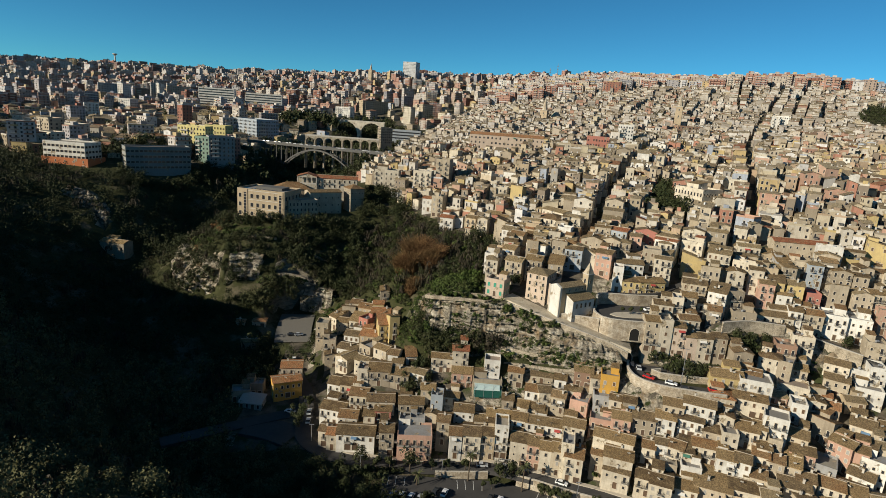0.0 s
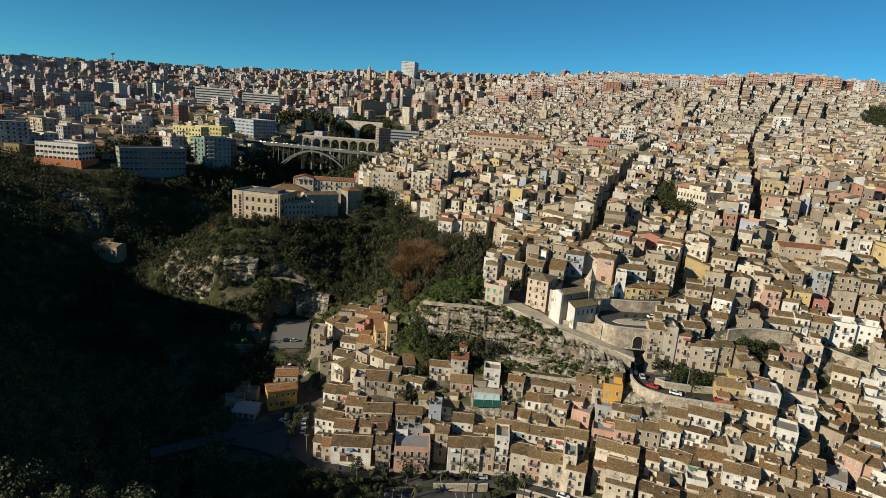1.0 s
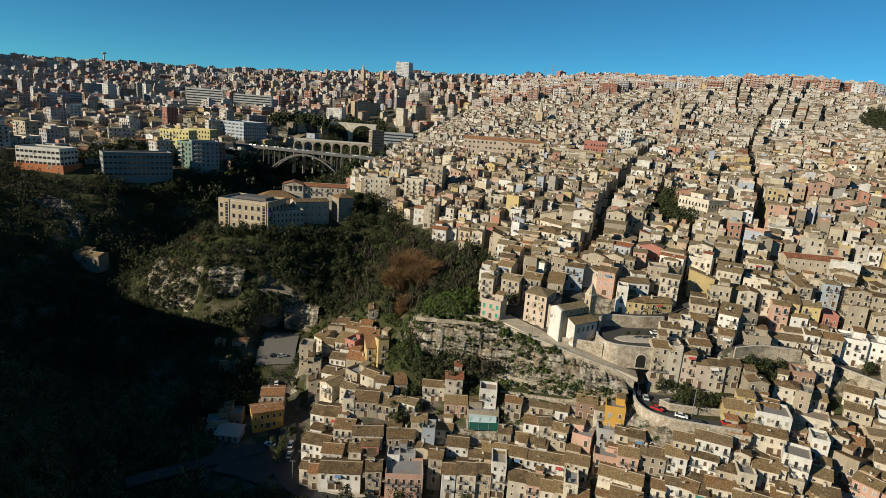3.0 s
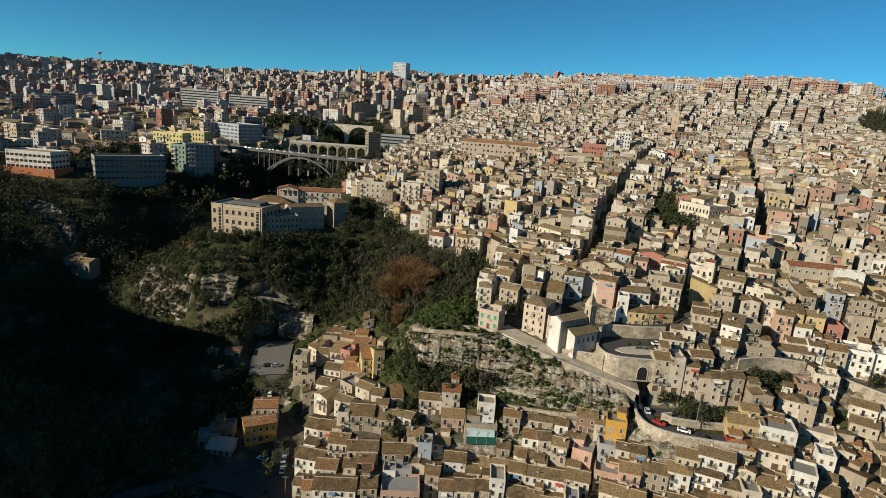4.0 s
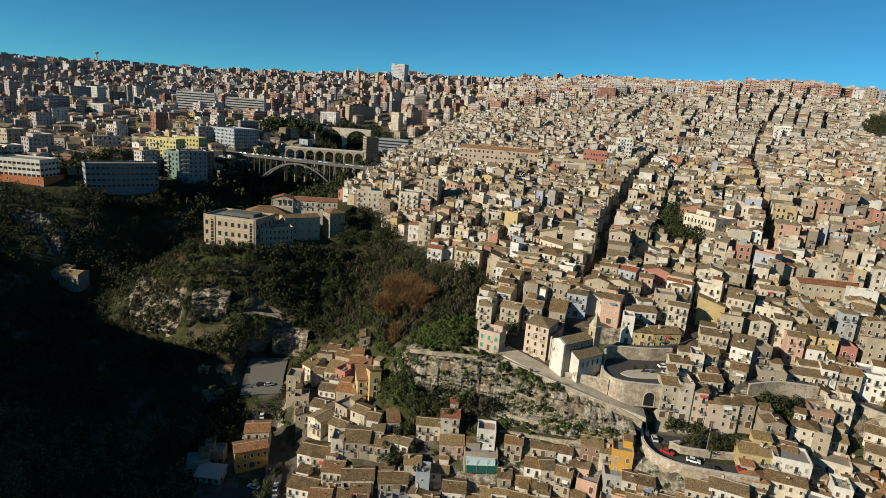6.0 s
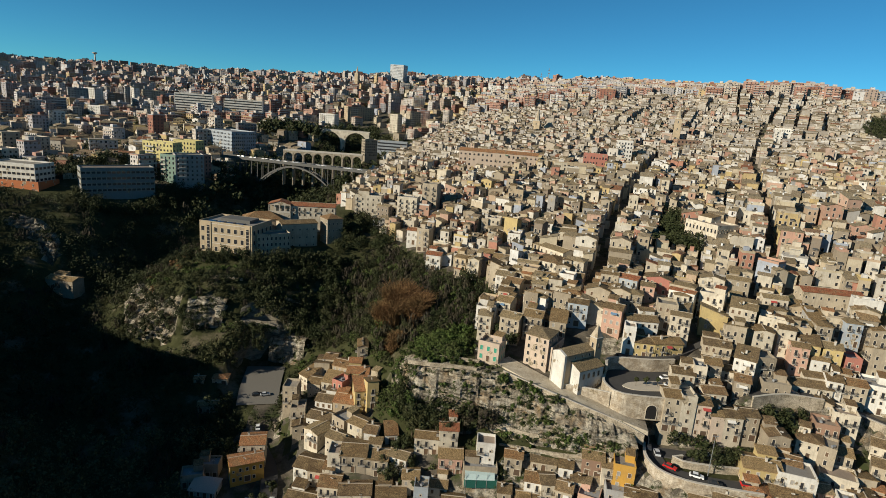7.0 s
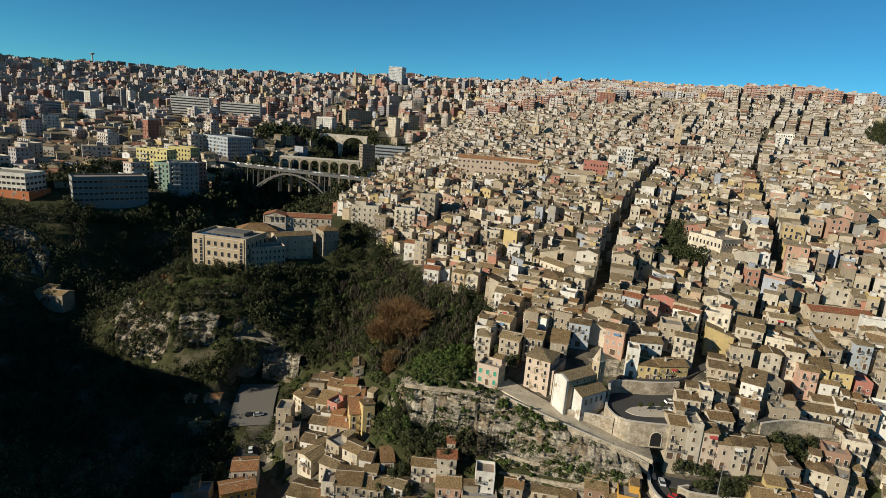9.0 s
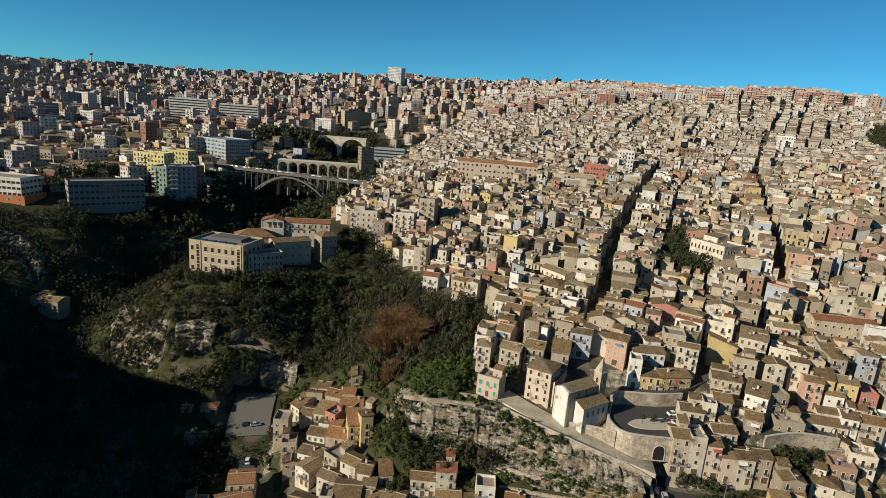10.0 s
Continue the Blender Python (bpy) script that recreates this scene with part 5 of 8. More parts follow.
def woods():
    rng = random.Random(41)
    spots = []
    ravine = [(-8, 244), (6, 226), (18, 228), (22, 246), (30, 262), (14, 296), (2, 318), (-14, 345), (-40, 335), (-48, 312), (-34, 292), (-44, 284), (-26, 272)]
    for x, y in scatter(ravine, 2.9, rng):
        k = rng.random()
        if y < 250:
            spots.append((x, y, "bush", rng.uniform(0.6, 1.2), 1 if k < 0.75 else 0, 120))
        elif k < 0.35:
            spots.append((x, y, "twig", rng.uniform(0.7, 1.2), 3, 120))
        elif k < 0.75:
            spots.append((x, y, "tree", rng.uniform(0.5, 0.95), 0, 300))
        else:
            spots.append((x, y, "bush", rng.uniform(0.9, 1.6), 1, 120))
    strips = [[(-76, 303), (-66, 310), (-58, 315.5), (-50, 320)], [(-90, 288.4), (-78, 290.4), (-66, 293.4)], [(-112, 313), (-98, 313), (-84, 317)]]
    for line in strips:                 # grassy garden terraces on the spur stay open
        for x, y, _ in along([(x, y, 0.0) for x, y in line], 1.6):
            HEROES.append((x, y - 0.8, 0.7))
            for k in range(3):
                spots.append((x + rng.uniform(-1, 1), y + rng.uniform(-1.8, 0.6), "tuft", rng.uniform(0.5, 0.8), 1, 120))
    spur = [(-44, 284), (-34, 292), (-48, 312), (-40, 335), (-52, 340), (-85, 318), (-112, 322), (-124, 345), (-140, 330), (-150, 300), (-120, 280), (-95, 286), (-72, 296), (-56, 290)]
    for x, y in scatter(spur, 3.0, rng, 0.95):
        k = rng.random()
        if k < 0.42:
            spots.append((x, y, "tree", rng.uniform(0.5, 1.0), 0, 300))
        elif k < 0.9:
            spots.append((x, y, "bush", rng.uniform(0.7, 1.4), 2 if x < -118 and y > 306 and k < 0.6 else 1 if y > 308 and k < 0.75 else 0, 120))
        else:
            spots.append((x, y, "twig", rng.uniform(0.6, 1.0), 3, 120))
    for key in ("cliff_spur", "cliff_convent", "cliff_west"):      # bare ground under the rocks
        for x, y, _ in along(CLIFFS[key][0], 3.0):
            k = math.hypot(x, y)
            HEROES.append((x - x / k * 2.4, y - y / k * 2.4, 3.4))
    west = [(-150, 300), (-112, 288), (-78, 290), (-82, 262), (-72, 236), (-72, 215), (-70, 185), (-50, 165), (-75, 90), (-120, 60), (-300, 200), (-330, 420), (-290, 425), (-262, 392), (-225, 395), (-180, 430), (-160, 455),
            (-165, 560), (-130, 690), (-130, 850), (-60, 860), (-45, 790), (-52, 560), (-62, 440), (-95, 400), (-130, 350)]
    for x, y in scatter(west, 5.0, rng, 0.95):
        k = rng.random()
        far = y > 430
        if x < -0.8 * y - 30 or (far and rng.random() < 0.35):
            continue
        kind = "tree" if k < 0.7 else "twig" if k < 0.8 else "bush"
        if y < 175 and k < 0.7:
            spots.append((x, y, "near_tree", rng.uniform(0.6, 1.3), 4, 330))
            continue
        spots.append((x, y, kind, rng.uniform(0.7, 1.5) * (1.2 if far else 1), (4 if y < 235 else 0) if k < 0.7 or k >= 0.8 else 3, 90 if not far else 60))
    near = [(-50, 165), (-75, 90), (-40, 95), (-20, 130), (-22, 158)]
    for x, y in scatter(near, 4.6, rng, 0.95):
        spots.append((x, y, "near_tree", rng.uniform(0.6, 1.1), 4, 330))
    for x, y in scatter([(-12, 226), (0, 218), (3, 224), (-5, 242), (-11, 240)], 2.2, rng, 0.9):
        spots.append((x, y, "bush" if rng.random() < 0.6 else "tree", rng.uniform(0.6, 1.0), 1 if rng.random() < 0.6 else 0, 120))
    # dark trees and bare thicket at the foot of the cliff
    for x, y in scatter([(-4, 224), (4, 214), (14, 212), (26, 209), (30, 211), (20, 215), (10, 217), (2, 222)], 2.2, rng, 0.9):
        spots.append((x, y, "twig" if rng.random() < 0.35 else "tree", rng.uniform(0.8, 1.4), 3 if rng.random() < 0.3 else 0, 200, 36.5 + 0.12 * max(0, x)))
    for x, y in scatter([(-122, 279), (-108, 280), (-92, 283), (-88, 274), (-110, 268), (-126, 272)], 2.4, rng, 0.9):
        spots.append((x, y, "bush" if rng.random() < 0.7 else "tree", rng.uniform(0.7, 1.2), 0, 130))
    for k in range(26):                 # trees on the bank over the quarry
        x = rng.uniform(-85, -70)
        spots.append((x, rng.uniform(279, 289) + (x + 78) * 0.25, "tree", rng.uniform(0.6, 1.0), 0, 200))
    for k in range(14):
        spots.append((rng.uniform(-78, -60), rng.uniform(240, 254), "bush" if k % 2 else "tree", rng.uniform(0.6, 1.0), 0, 140))
    for x, y in scatter([(-54, 272), (-46, 276), (-44, 283), (-52, 284), (-57, 276)], 2.0, rng, 0.9):
        spots.append((x, y, "bush", rng.uniform(0.6, 1.1), 1 if rng.random() < 0.4 else 0, 130))
    # thicket over the old quarry
    for x, y in scatter([(-98, 272), (-80, 270), (-78, 284), (-72, 294), (-50, 294), (-46, 300), (-70, 302), (-92, 286)], 2.6, rng, 0.9):
        spots.append((x, y, "tree" if rng.random() < 0.55 else "bush", rng.uniform(0.6, 1.1), 4 if rng.random() < 0.5 else 0, 140))
    for x, y in scatter([(-34, 270), (-26, 256), (-12, 244), (-8, 252), (-12, 266), (-30, 280)], 2.3, rng, 0.9):
        spots.append((x, y, "tree" if rng.random() < 0.3 else "bush", rng.uniform(0.6, 1.0), 1 if rng.random() < 0.5 else 0, 120))
    for x, y in scatter([(-60, 262), (-50, 268), (-50, 240), (-54, 238), (-62, 252)], 2.6, rng, 0.8):
        spots.append((x, y, "bush", rng.uniform(0.6, 1.2), 0, 120))
    for x, y in scatter([(-72, 186), (-60, 184), (-46, 183), (-34, 176), (-30, 168), (-52, 160), (-72, 172)], 3.6, rng, 0.95):
        spots.append((x, y, "near_tree", rng.uniform(0.5, 0.95), 4, 330))
    for x, y in scatter([(-310, 424), (-245, 432), (-170, 446), (-180, 474), (-240, 470), (-310, 470)], 7, rng, 0.8):
        spots.append((x, y, "tree", rng.uniform(0.9, 1.6), 0, 120))
    for x, y in scatter([(-15, 207), (0, 205), (5, 213), (-4, 222), (-13, 222)], 2.2, rng, 0.75):
        spots.append((x, y, "bush" if rng.random() < 0.7 else "tree", rng.uniform(0.5, 0.9), 1 if rng.random() < 0.5 else 0, 120))
    # fig trees, ivy and weeds in the ruined plots of the lower town
    for x, y in scatter(LOWER_TOWN, 3.6, rng, 0.5):
        spots.append((x, y, "bush" if rng.random() < 0.7 else "tuft", rng.uniform(0.4, 0.9), 1 if rng.random() < 0.6 else 0, 120))
    for x0, x1, y0, y1, n in ((-2, 9, 195, 204, 22), (27, 37, 197, 203, 14), (14, 19, 201, 207, 8), (44, 56, 188, 195, 14), (60, 70, 183, 190, 12)):
        for k in range(n):
            spots.append((rng.uniform(x0, x1), rng.uniform(y0, y1), "bush", rng.uniform(0.5, 1.0), 1 if rng.random() < 0.5 else 0, 120))
    # yards and verges by the roadside house
    for x, y in scatter([(-84, 218), (-63, 226), (-66, 246), (-70, 258), (-86, 266)], 3.4, rng, 0.9):
        spots.append((x, y, "tree" if rng.random() < 0.6 else "bush", rng.uniform(0.5, 1.0), 0, 170))
    # gardens behind the institute and round it
    for x, y in scatter([(-52, 338), (-44, 330), (-20, 342), (-16, 352), (-38, 392), (-52, 378), (-48, 352)], 3.4, rng, 0.9):
        spots.append((x, y, "tree" if rng.random() < 0.6 else "bush", rng.uniform(0.6, 1.1), 0, 170))
    for x, y in scatter([(3, 228), (14, 224), (23, 241), (21, 254), (8, 258), (0, 250), (0, 236)], 1.9, rng, 0.9):      # green shrubs below the old town's edge
        spots.append((x, y, "bush" if rng.random() < 0.75 else "tuft", rng.uniform(0.6, 1.3), 1, 140))
    for x, y in scatter([(-226, 408), (-188, 437), (-161, 468), (-156, 456), (-182, 424), (-216, 392)], 3.2, rng, 0.95):      # wood below the schools
        spots.append((x, y, "tree", rng.uniform(0.8, 1.3), 0, 150))
    for x, y in scatter([(-11, 238), (-3, 226), (-2, 218), (-11, 222)], 1.8, rng, 0.9):
        spots.append((x, y, "bush", rng.uniform(0.6, 1.2), 1 if rng.random() < 0.3 else 0, 130))
    for x, y in ((250, 690), (255, 692)):
        spots.append((x, y, "tree", 1.5, 0, 170))
    for k in range(26):
        x = rng.uniform(-118, -56)
        y = 318 + (x + 118) * 0.06 + rng.uniform(-4, 0.5)
        spots.append((x, y, "tree", rng.uniform(0.7, 1.15), 0, 200))
    # the bank over the hairpin
    for x, y in scatter([(80, 201), (112, 197.6), (113, 200.6), (82, 203.4)], 1.7, rng, 0.95):
        spots.append((x, y, "bush", rng.uniform(0.45, 0.8), 1 if rng.random() < 0.4 else 0, 120, 44.2))
    for x, y in scatter([(80, 199.5), (97, 198.6), (97, 202.4), (81, 203.2)], 1.5, rng, 0.95):      # ivy hanging down the bank
        spots.append((x, y, "bush", rng.uniform(0.8, 1.2), 0, 120, 43.0 + (y - 198.6) * 0.9))
    for x, y in scatter([(-54, 362), (-38, 358), (-34, 380), (-46, 386), (-54, 372)], 3.0, rng, 0.9):
        spots.append((x, y, "tree", rng.uniform(0.7, 1.2), 0, 170))
    for x, y in scatter([(112, 197), (126, 199), (130, 206), (113, 205)], 2.2, rng, 0.95):
        spots.append((x, y, "tree" if rng.random() < 0.7 else "bush", rng.uniform(0.9, 1.4), 0, 170))
    for x, y in scatter([(126, 196), (150, 188), (164, 194), (144, 207), (130, 207)], 2.2, rng, 0.6):
        spots.append((x, y, "bush" if rng.random() < 0.6 else "tuft", rng.uniform(0.5, 1.1), 1 if rng.random() < 0.5 else 0, 120))
    # clipped hedge between the street and the car park
    for k in range(26):
        x = -21 + k * 0.62
        spots.append((x, 175.2 + rng.uniform(-0.4, 0.4), "bush", rng.uniform(0.4, 0.65), 0, 120, 8.4))
    # weeds and shrubs on the terraces under the cliff
    for x, y in scatter([(12, 213), (30, 209.5), (50, 203.5), (70, 197.5), (70, 194.5), (48, 199), (28, 204), (12, 207.5)], 1.6, rng, 0.55):
        spots.append((x, y, "bush" if rng.random() < 0.4 else "tuft", rng.uniform(0.4, 0.8), 1 if rng.random() < 0.75 else 0, 120))
    for x, y in scatter(NECK_TOWN, 2.6, rng, 0.35):
        spots.append((x, y, "bush" if rng.random() < 0.6 else "tuft", rng.uniform(0.5, 1.0), 1 if rng.random() < 0.5 else 0, 120))
    # tall dark trees among the houses over the schools
    for x, y, n in ((-288, 546, 5), (-270, 545, 5), (-231, 469, 6), (-240, 460, 5), (-326, 515, 4), (-340, 560, 4), (-258, 441, 6), (-245, 446, 5), (-265, 436, 4)):
        for k in range(n):
            spots.append((x + rng.uniform(-6, 6), y + rng.uniform(-5, 5), "tree", rng.uniform(1.2, 1.9), 0, 170))
    for k in range(60):                 # woods that close the gorge left of the viaduct
        spots.append((rng.uniform(-205, -132), rng.uniform(722, 748), "tree", rng.uniform(1.5, 2.6), 0, 60))
    for k in range(34):
        spots.append((rng.uniform(-182, -136), rng.uniform(512, 536), "tree", rng.uniform(1.3, 2.1), 0, 120))
    for k in range(70):
        spots.append((rng.uniform(-150, -70), rng.uniform(800, 900), "tree", rng.uniform(1.2, 2.0), 0, 60))
    # dense trees down the shaded gully
    for x, y in scatter([(-78, 300), (-56, 292), (-44, 288), (-36, 300), (-40, 320), (-52, 336), (-76, 324)], 3.4, rng, 0.9):
        spots.append((x, y, "tree", rng.uniform(0.8, 1.3), 0, 170))
    # scrub on the garden terraces over the cliff
    for x, y in scatter([(-2, 229), (8, 224.6), (26, 221), (31, 222), (24, 232), (6, 236)], 1.7, rng, 0.7):
        spots.append((x, y, "bush" if rng.random() < 0.6 else "tuft", rng.uniform(0.4, 0.95), 1 if rng.random() < 0.7 else 0, 120, 57.2))
    ledge = [(-4, 226), (10, 213), (45, 203), (78, 199), (80, 196), (44, 200), (8, 208), (-8, 220)]
    for x, y in scatter(ledge, 3.2, rng, 0.75):
        spots.append((x, y, "bush" if rng.random() < 0.6 else "tuft", rng.uniform(0.5, 1.1), 1, 120))
    for foot, edge, _, _, rows_up, _ in CLIFFS.values():
        for k in range(int(190 * len(foot) if rows_up > 14 else 2 * len(foot))):
            i = rng.randrange(len(foot) - 1)
            j = min(i * (len(edge) - 1) // (len(foot) - 1), len(edge) - 2)
            f, u = rng.random(), rng.choice((0.04, 0.10, 0.16, 0.22, 0.28, 0.34, 0.38, rng.random(), rng.random(), rng.random(), 0.98, 1.0)) + rng.gauss(0, 0.04)
            a, b = Vector(foot[i]).lerp(Vector(foot[i + 1]), f), Vector(edge[j]).lerp(Vector(edge[j + 1]), f)
            q = a.lerp(b, u / 0.36 * 0.78 if u < 0.36 else 0.78 + (u - 0.36) / 0.64 * 0.22)
            q.z = a.z + (b.z - a.z) * u
            if noise.noise((q.x * 0.11, q.y * 0.11, q.z * 0.2 + 3)) + 0.4 * noise.noise((q.x * 0.4, q.y * 0.4, q.z * 0.5)) < (0.04 if q.x < 30 else 0.0) - (0.16 if u < 0.36 else 0.0):
                continue
            out = (a - b)
            out.z = 0
            q = q + out.normalized() * (0.8 + 1.8 * math.sin(math.pi * min(max(u, 0.0), 1.0)))
            spots.append((q.x, q.y, "bush" if rng.random() < 0.5 else "tuft", rng.uniform(0.4, 0.95), 1 if rng.random() < 0.5 else 0, 120, q.z - 0.5))
    for x, y in scatter(PARK, 6, rng, 0.95):
        spots.append((x, y, "tree", rng.uniform(0.9, 1.3), 0, 120))
    for x, y in scatter(GROVE, 2.4, rng, 0.95):      # green slope at the edge of the old town
        k = rng.random()
        spots.append((x, y, "tree" if k < 0.3 else "bush", rng.uniform(0.6, 1.0), 0 if k < 0.5 else 1, 200))
    for k in range(12):                 # dark trees in the gap between the ruined houses
        spots.append((rng.uniform(-6, 2), rng.uniform(203.5, 206) if k % 2 else rng.uniform(208.5, 211), "tree", rng.uniform(0.6, 0.9), 0, 240))
    for x, y in scatter(GARDEN, 3.2, rng, 0.9):
        spots.append((x, y, "tree", rng.uniform(0.9, 1.5), 0, 200))
    for x, y in scatter([(-420, 470), (-1000, 1200), (-400, 1700), (300, 1500), (0, 850), (-160, 470)], 23, rng, 0.6):
        spots.append((x, y, "tree", rng.uniform(0.9, 1.6), 0, 70))
    for x, y in scatter(OLD_TOWN, 30, rng, 0.3):
        spots.append((x, y, "tree", rng.uniform(0.5, 0.9), 0, 120))
    planted("woods", spots, [LEAF, GRASSY, RUSSET, TWIG, LIFTED_LEAF], "dark evergreen woodland and scrub covering the valley slopes")

# ---- single buildings ----
def by_front(p, q, depth, top, base, n, wall, roof, keep=True, **more):
    """A building from its front's two lower-left and lower-right corners in plan, its eaves height and its ground height."""
    (x0, y0), (x1, y1) = p, q
    w = math.hypot(x1 - x0, y1 - y0)
    ux, uy = (x1 - x0) / w, (y1 - y0) / w
    cx, cy = (x0 + x1) / 2 - uy * depth / 2, (y0 + y1) / 2 + ux * depth / 2
    if keep:
        HEROES.append((cx, cy, (w + depth) * 0.27))
        if w > 2 * depth:
            for k in (-0.33, 0.33):
                HEROES.append((cx + ux * w * k, cy + uy * w * k, depth * 0.8))
    return house(cx, cy, math.degrees(math.atan2(uy, ux)), w, depth, n, wall, roof, z=base, storey=(top - base) / n, **more)


def loggia():
    """The open-fronted end of the long house: a gable on columns over a balustrade."""
    ob = thing("loggia", -83.5, 369, 76.6, 6, "cream loggia with columns under a red tiled gable", "loggia")
    HEROES.append((-83.5, 369, 6))
    b = Geo()
    b.box(-6.2, 6.2, -4.5, 4.5, -8, 2.4, WALLS["cream"])
    part("base", b, ob)
    k = Geo()
    k.box(-5.6, 5.6, -2.4, 4.4, 2.404, 6.6, WALLS["beige"], False)
    part("back_wall", k, ob)
    for i in range(5):
        c = Geo()
        c.box(-5.9 + i * 2.95 - 0.22, -5.9 + i * 2.95 + 0.22, -4.4, -3.95, 2.404, 6.6, PALE_CONCRETE)
        part("column", c, ob)
    r = Geo()
    r.box(-6.0, 6.0, -4.45, -4.25, 2.41, 3.3, PALE_CONCRETE)
    part("balustrade", r, ob)
    g = Geo()
    body_solid(g, "cross", 12.2, 8.8, 0.5, 0.3, WALLS["cream"], FLAT, 0)
    part("gable", g, ob, pose(0, 0, 6.604))
    t = Geo()
    roof_solid(t, "cross", 12.2, 8.8, 0.5, 0.3, RED_TILE)
    part("roof", t, ob, pose(0, 0, 6.61))


institute = by_front((-115, 329.7), (-86, 322.5), 20, 78.3, 63, 3, "sand", "flat", sides="flr", balconies=0, windows=[TALL_WINDOW], gap=3.6, door=False, name="school_building", category="school", below=10,
         label="large four-storey sandy brick institute with flat roof on the wooded spur", extras=False)
def institute_details():
    """Stair glazing, a projecting stair tower, string courses and plant on the roof."""
    w, d, h = 29.88, 20.0, 15.3
    for x in (-w / 2 + 5.2, w / 2 - 2.4):
        p = Geo()
        p.box(x - 1.5, x + 1.5, -d / 2 - 0.35, -d / 2 - 0.02, -8, h + 0.6, WALLS["sand"])
        strip = part("stair_tower", p, institute)
        gl = Geo()
        gl.box(x - 0.75, x + 0.75, -d / 2 - 0.4, -d / 2 - 0.351, 0.8, h - 1.2, GLASS)
        part("stair_window", gl, strip)
        for k in range(1, 8):
            b = Geo()
            b.box(x - 0.8, x + 0.8, -d / 2 - 0.44, -d / 2 - 0.402, k * 1.8 + 0.5, k * 1.8 + 0.68, PALE_CONCRETE)
            part("glazing_bar", b, strip)
    for k in range(3):
        c = Geo()
        z = (k + 1) * h / 3 - 0.35
        c.box(-w / 2 + 7.0, w / 2 - 4.2, -d / 2 - 0.07, -d / 2 - 0.004, z, z + 0.3, PALE_CONCRETE)
        part("string_course", c, institute)
    t = Geo()
    t.box(-8, 9, -2, 7, h + 0.03, h + 1.5, DARK_CONCRETE)
    part("roof_plant", t, institute)
    for k in range(4):
        q = Geo()
        q.box(-12 + k * 5.4, -8 + k * 5.4, -8, -4.6, h + 0.3, h + 0.5, PANEL)
        part("solar_panel", q, institute)


institute_details()
by_front((-84.5, 325.5), (-69.4, 334.0), 9, 73.5, 64, 3, "beige", "flat", sides="fl", balconies=0, windows=[WINDOWS[3]], name="school_wing", category="school", below=10, door=False,
         label="pale lower wing of the institute with flat roof", extras=False)
by_front((-53.0, 351.0), (-45.4, 356.4), 9.5, 79.5, 64, 4, "stone", "hip", sides="fl", balconies=0, windows=[WINDOWS[2]], name="school_wing", category="school", below=12, pitch=0.45,
         label="stone end pavilion of the institute with hipped roof", extras=False, door=False)
by_front((-77, 367), (-52, 369.4), 10, 83.0, 76.6, 2, "cream", "gable", tile=RED_TILE, balconies=0.5, gap=3.0, windows=[WINDOWS[3]], door=False, name="loggia_house", label="long cream house with red tile roof and balconies", below=10, extras=False)
loggia()
by_front((-75.5, 340.5), (-58.5, 350.5), 11, 77.2, 64, 3, "beige", "gable", sides="f", balconies=0, windows=[WINDOWS[2]], gap=3.4, name="school_wing", category="school", below=10, door=False, pitch=0.2,
         label="long middle wing of the institute with low tiled roof", extras=False)
by_front((-97, 345), (-78, 352), 13, 77.6, 64, 3, "beige", "hip", sides="f", balconies=0, windows=[WINDOWS[2]], gap=3.4, name="school_wing", category="school", below=10, door=False, pitch=0.5,
         label="rear wing of the institute with hipped tiled roof", extras=False)
by_front((-279, 407.6), (-245, 404.9), 19, 79.0, 73, 2, "orange_brick", "flat", sides="flr", balconies=0, gap=3.2, name="school_hall", category="school", below=10,
         label="orange-red ground floor of the white school", extras=False)
by_front((-278, 408.6), (-247, 405.7), 17, 90, 79.1, 3, "white", "flat", sides="flr", balconies=0, windows=[WIDE_WINDOW], gap=2.9, name="school_building", category="school", below=0, door=False,
         label="white modern school with rows of windows", extras=False)
by_front((-221, 409.7), (-186.6, 436.1), 14, 89.5, 74, 4, "slate", "flat", sides="flr", balconies=0, windows=[WIDE_WINDOW], gap=2.75, door=False, name="school_building", category="school", below=12,
         label="long grey-blue four-storey school block with flat roof", extras=False)
by_front((-191.5, 456), (-180, 454), 22, 97, 80, 5, "mint", "flat", glazed=True, gap=2.8, name="apartment_block", category="apartments", label="pale green five-storey apartment block", below=12)
by_front((-219, 488), (-194, 483), 11, 103, 89, 4, "yellow", "flat", glazed=True, gap=2.8, name="apartment_block", category="apartments", label="yellow four-storey apartment block", balconies=0.5)
by_front((-209, 519), (-189, 514), 11, 103, 89, 4, "yellow", "flat", glazed=True, gap=2.8, name="apartment_block", category="apartments", label="yellow four-storey apartment block", balconies=0.5)
# church and monastery on the cliff
by_front((39.2, 227.6), (46.6, 223.1), 10, 68.2, 57.0, 4, "pale", "hip", tile=PALE_TILE, windows=[SMALL_ARCH], balconies=0, door=False, gap=2.3, name="monastery", category="monastery", extras=False,
         label="tall pale pink monastery with small arched windows")
by_front((45.4, 225.2), (48.2, 223.4), 12, 64.2, 57.0, 2, "pale", "flat", windows=[SMALL_ARCH], balconies=0, door=False, name="monastery_wing", category="monastery", extras=False,
         label="narrow pale pink monastery wing beside the church")


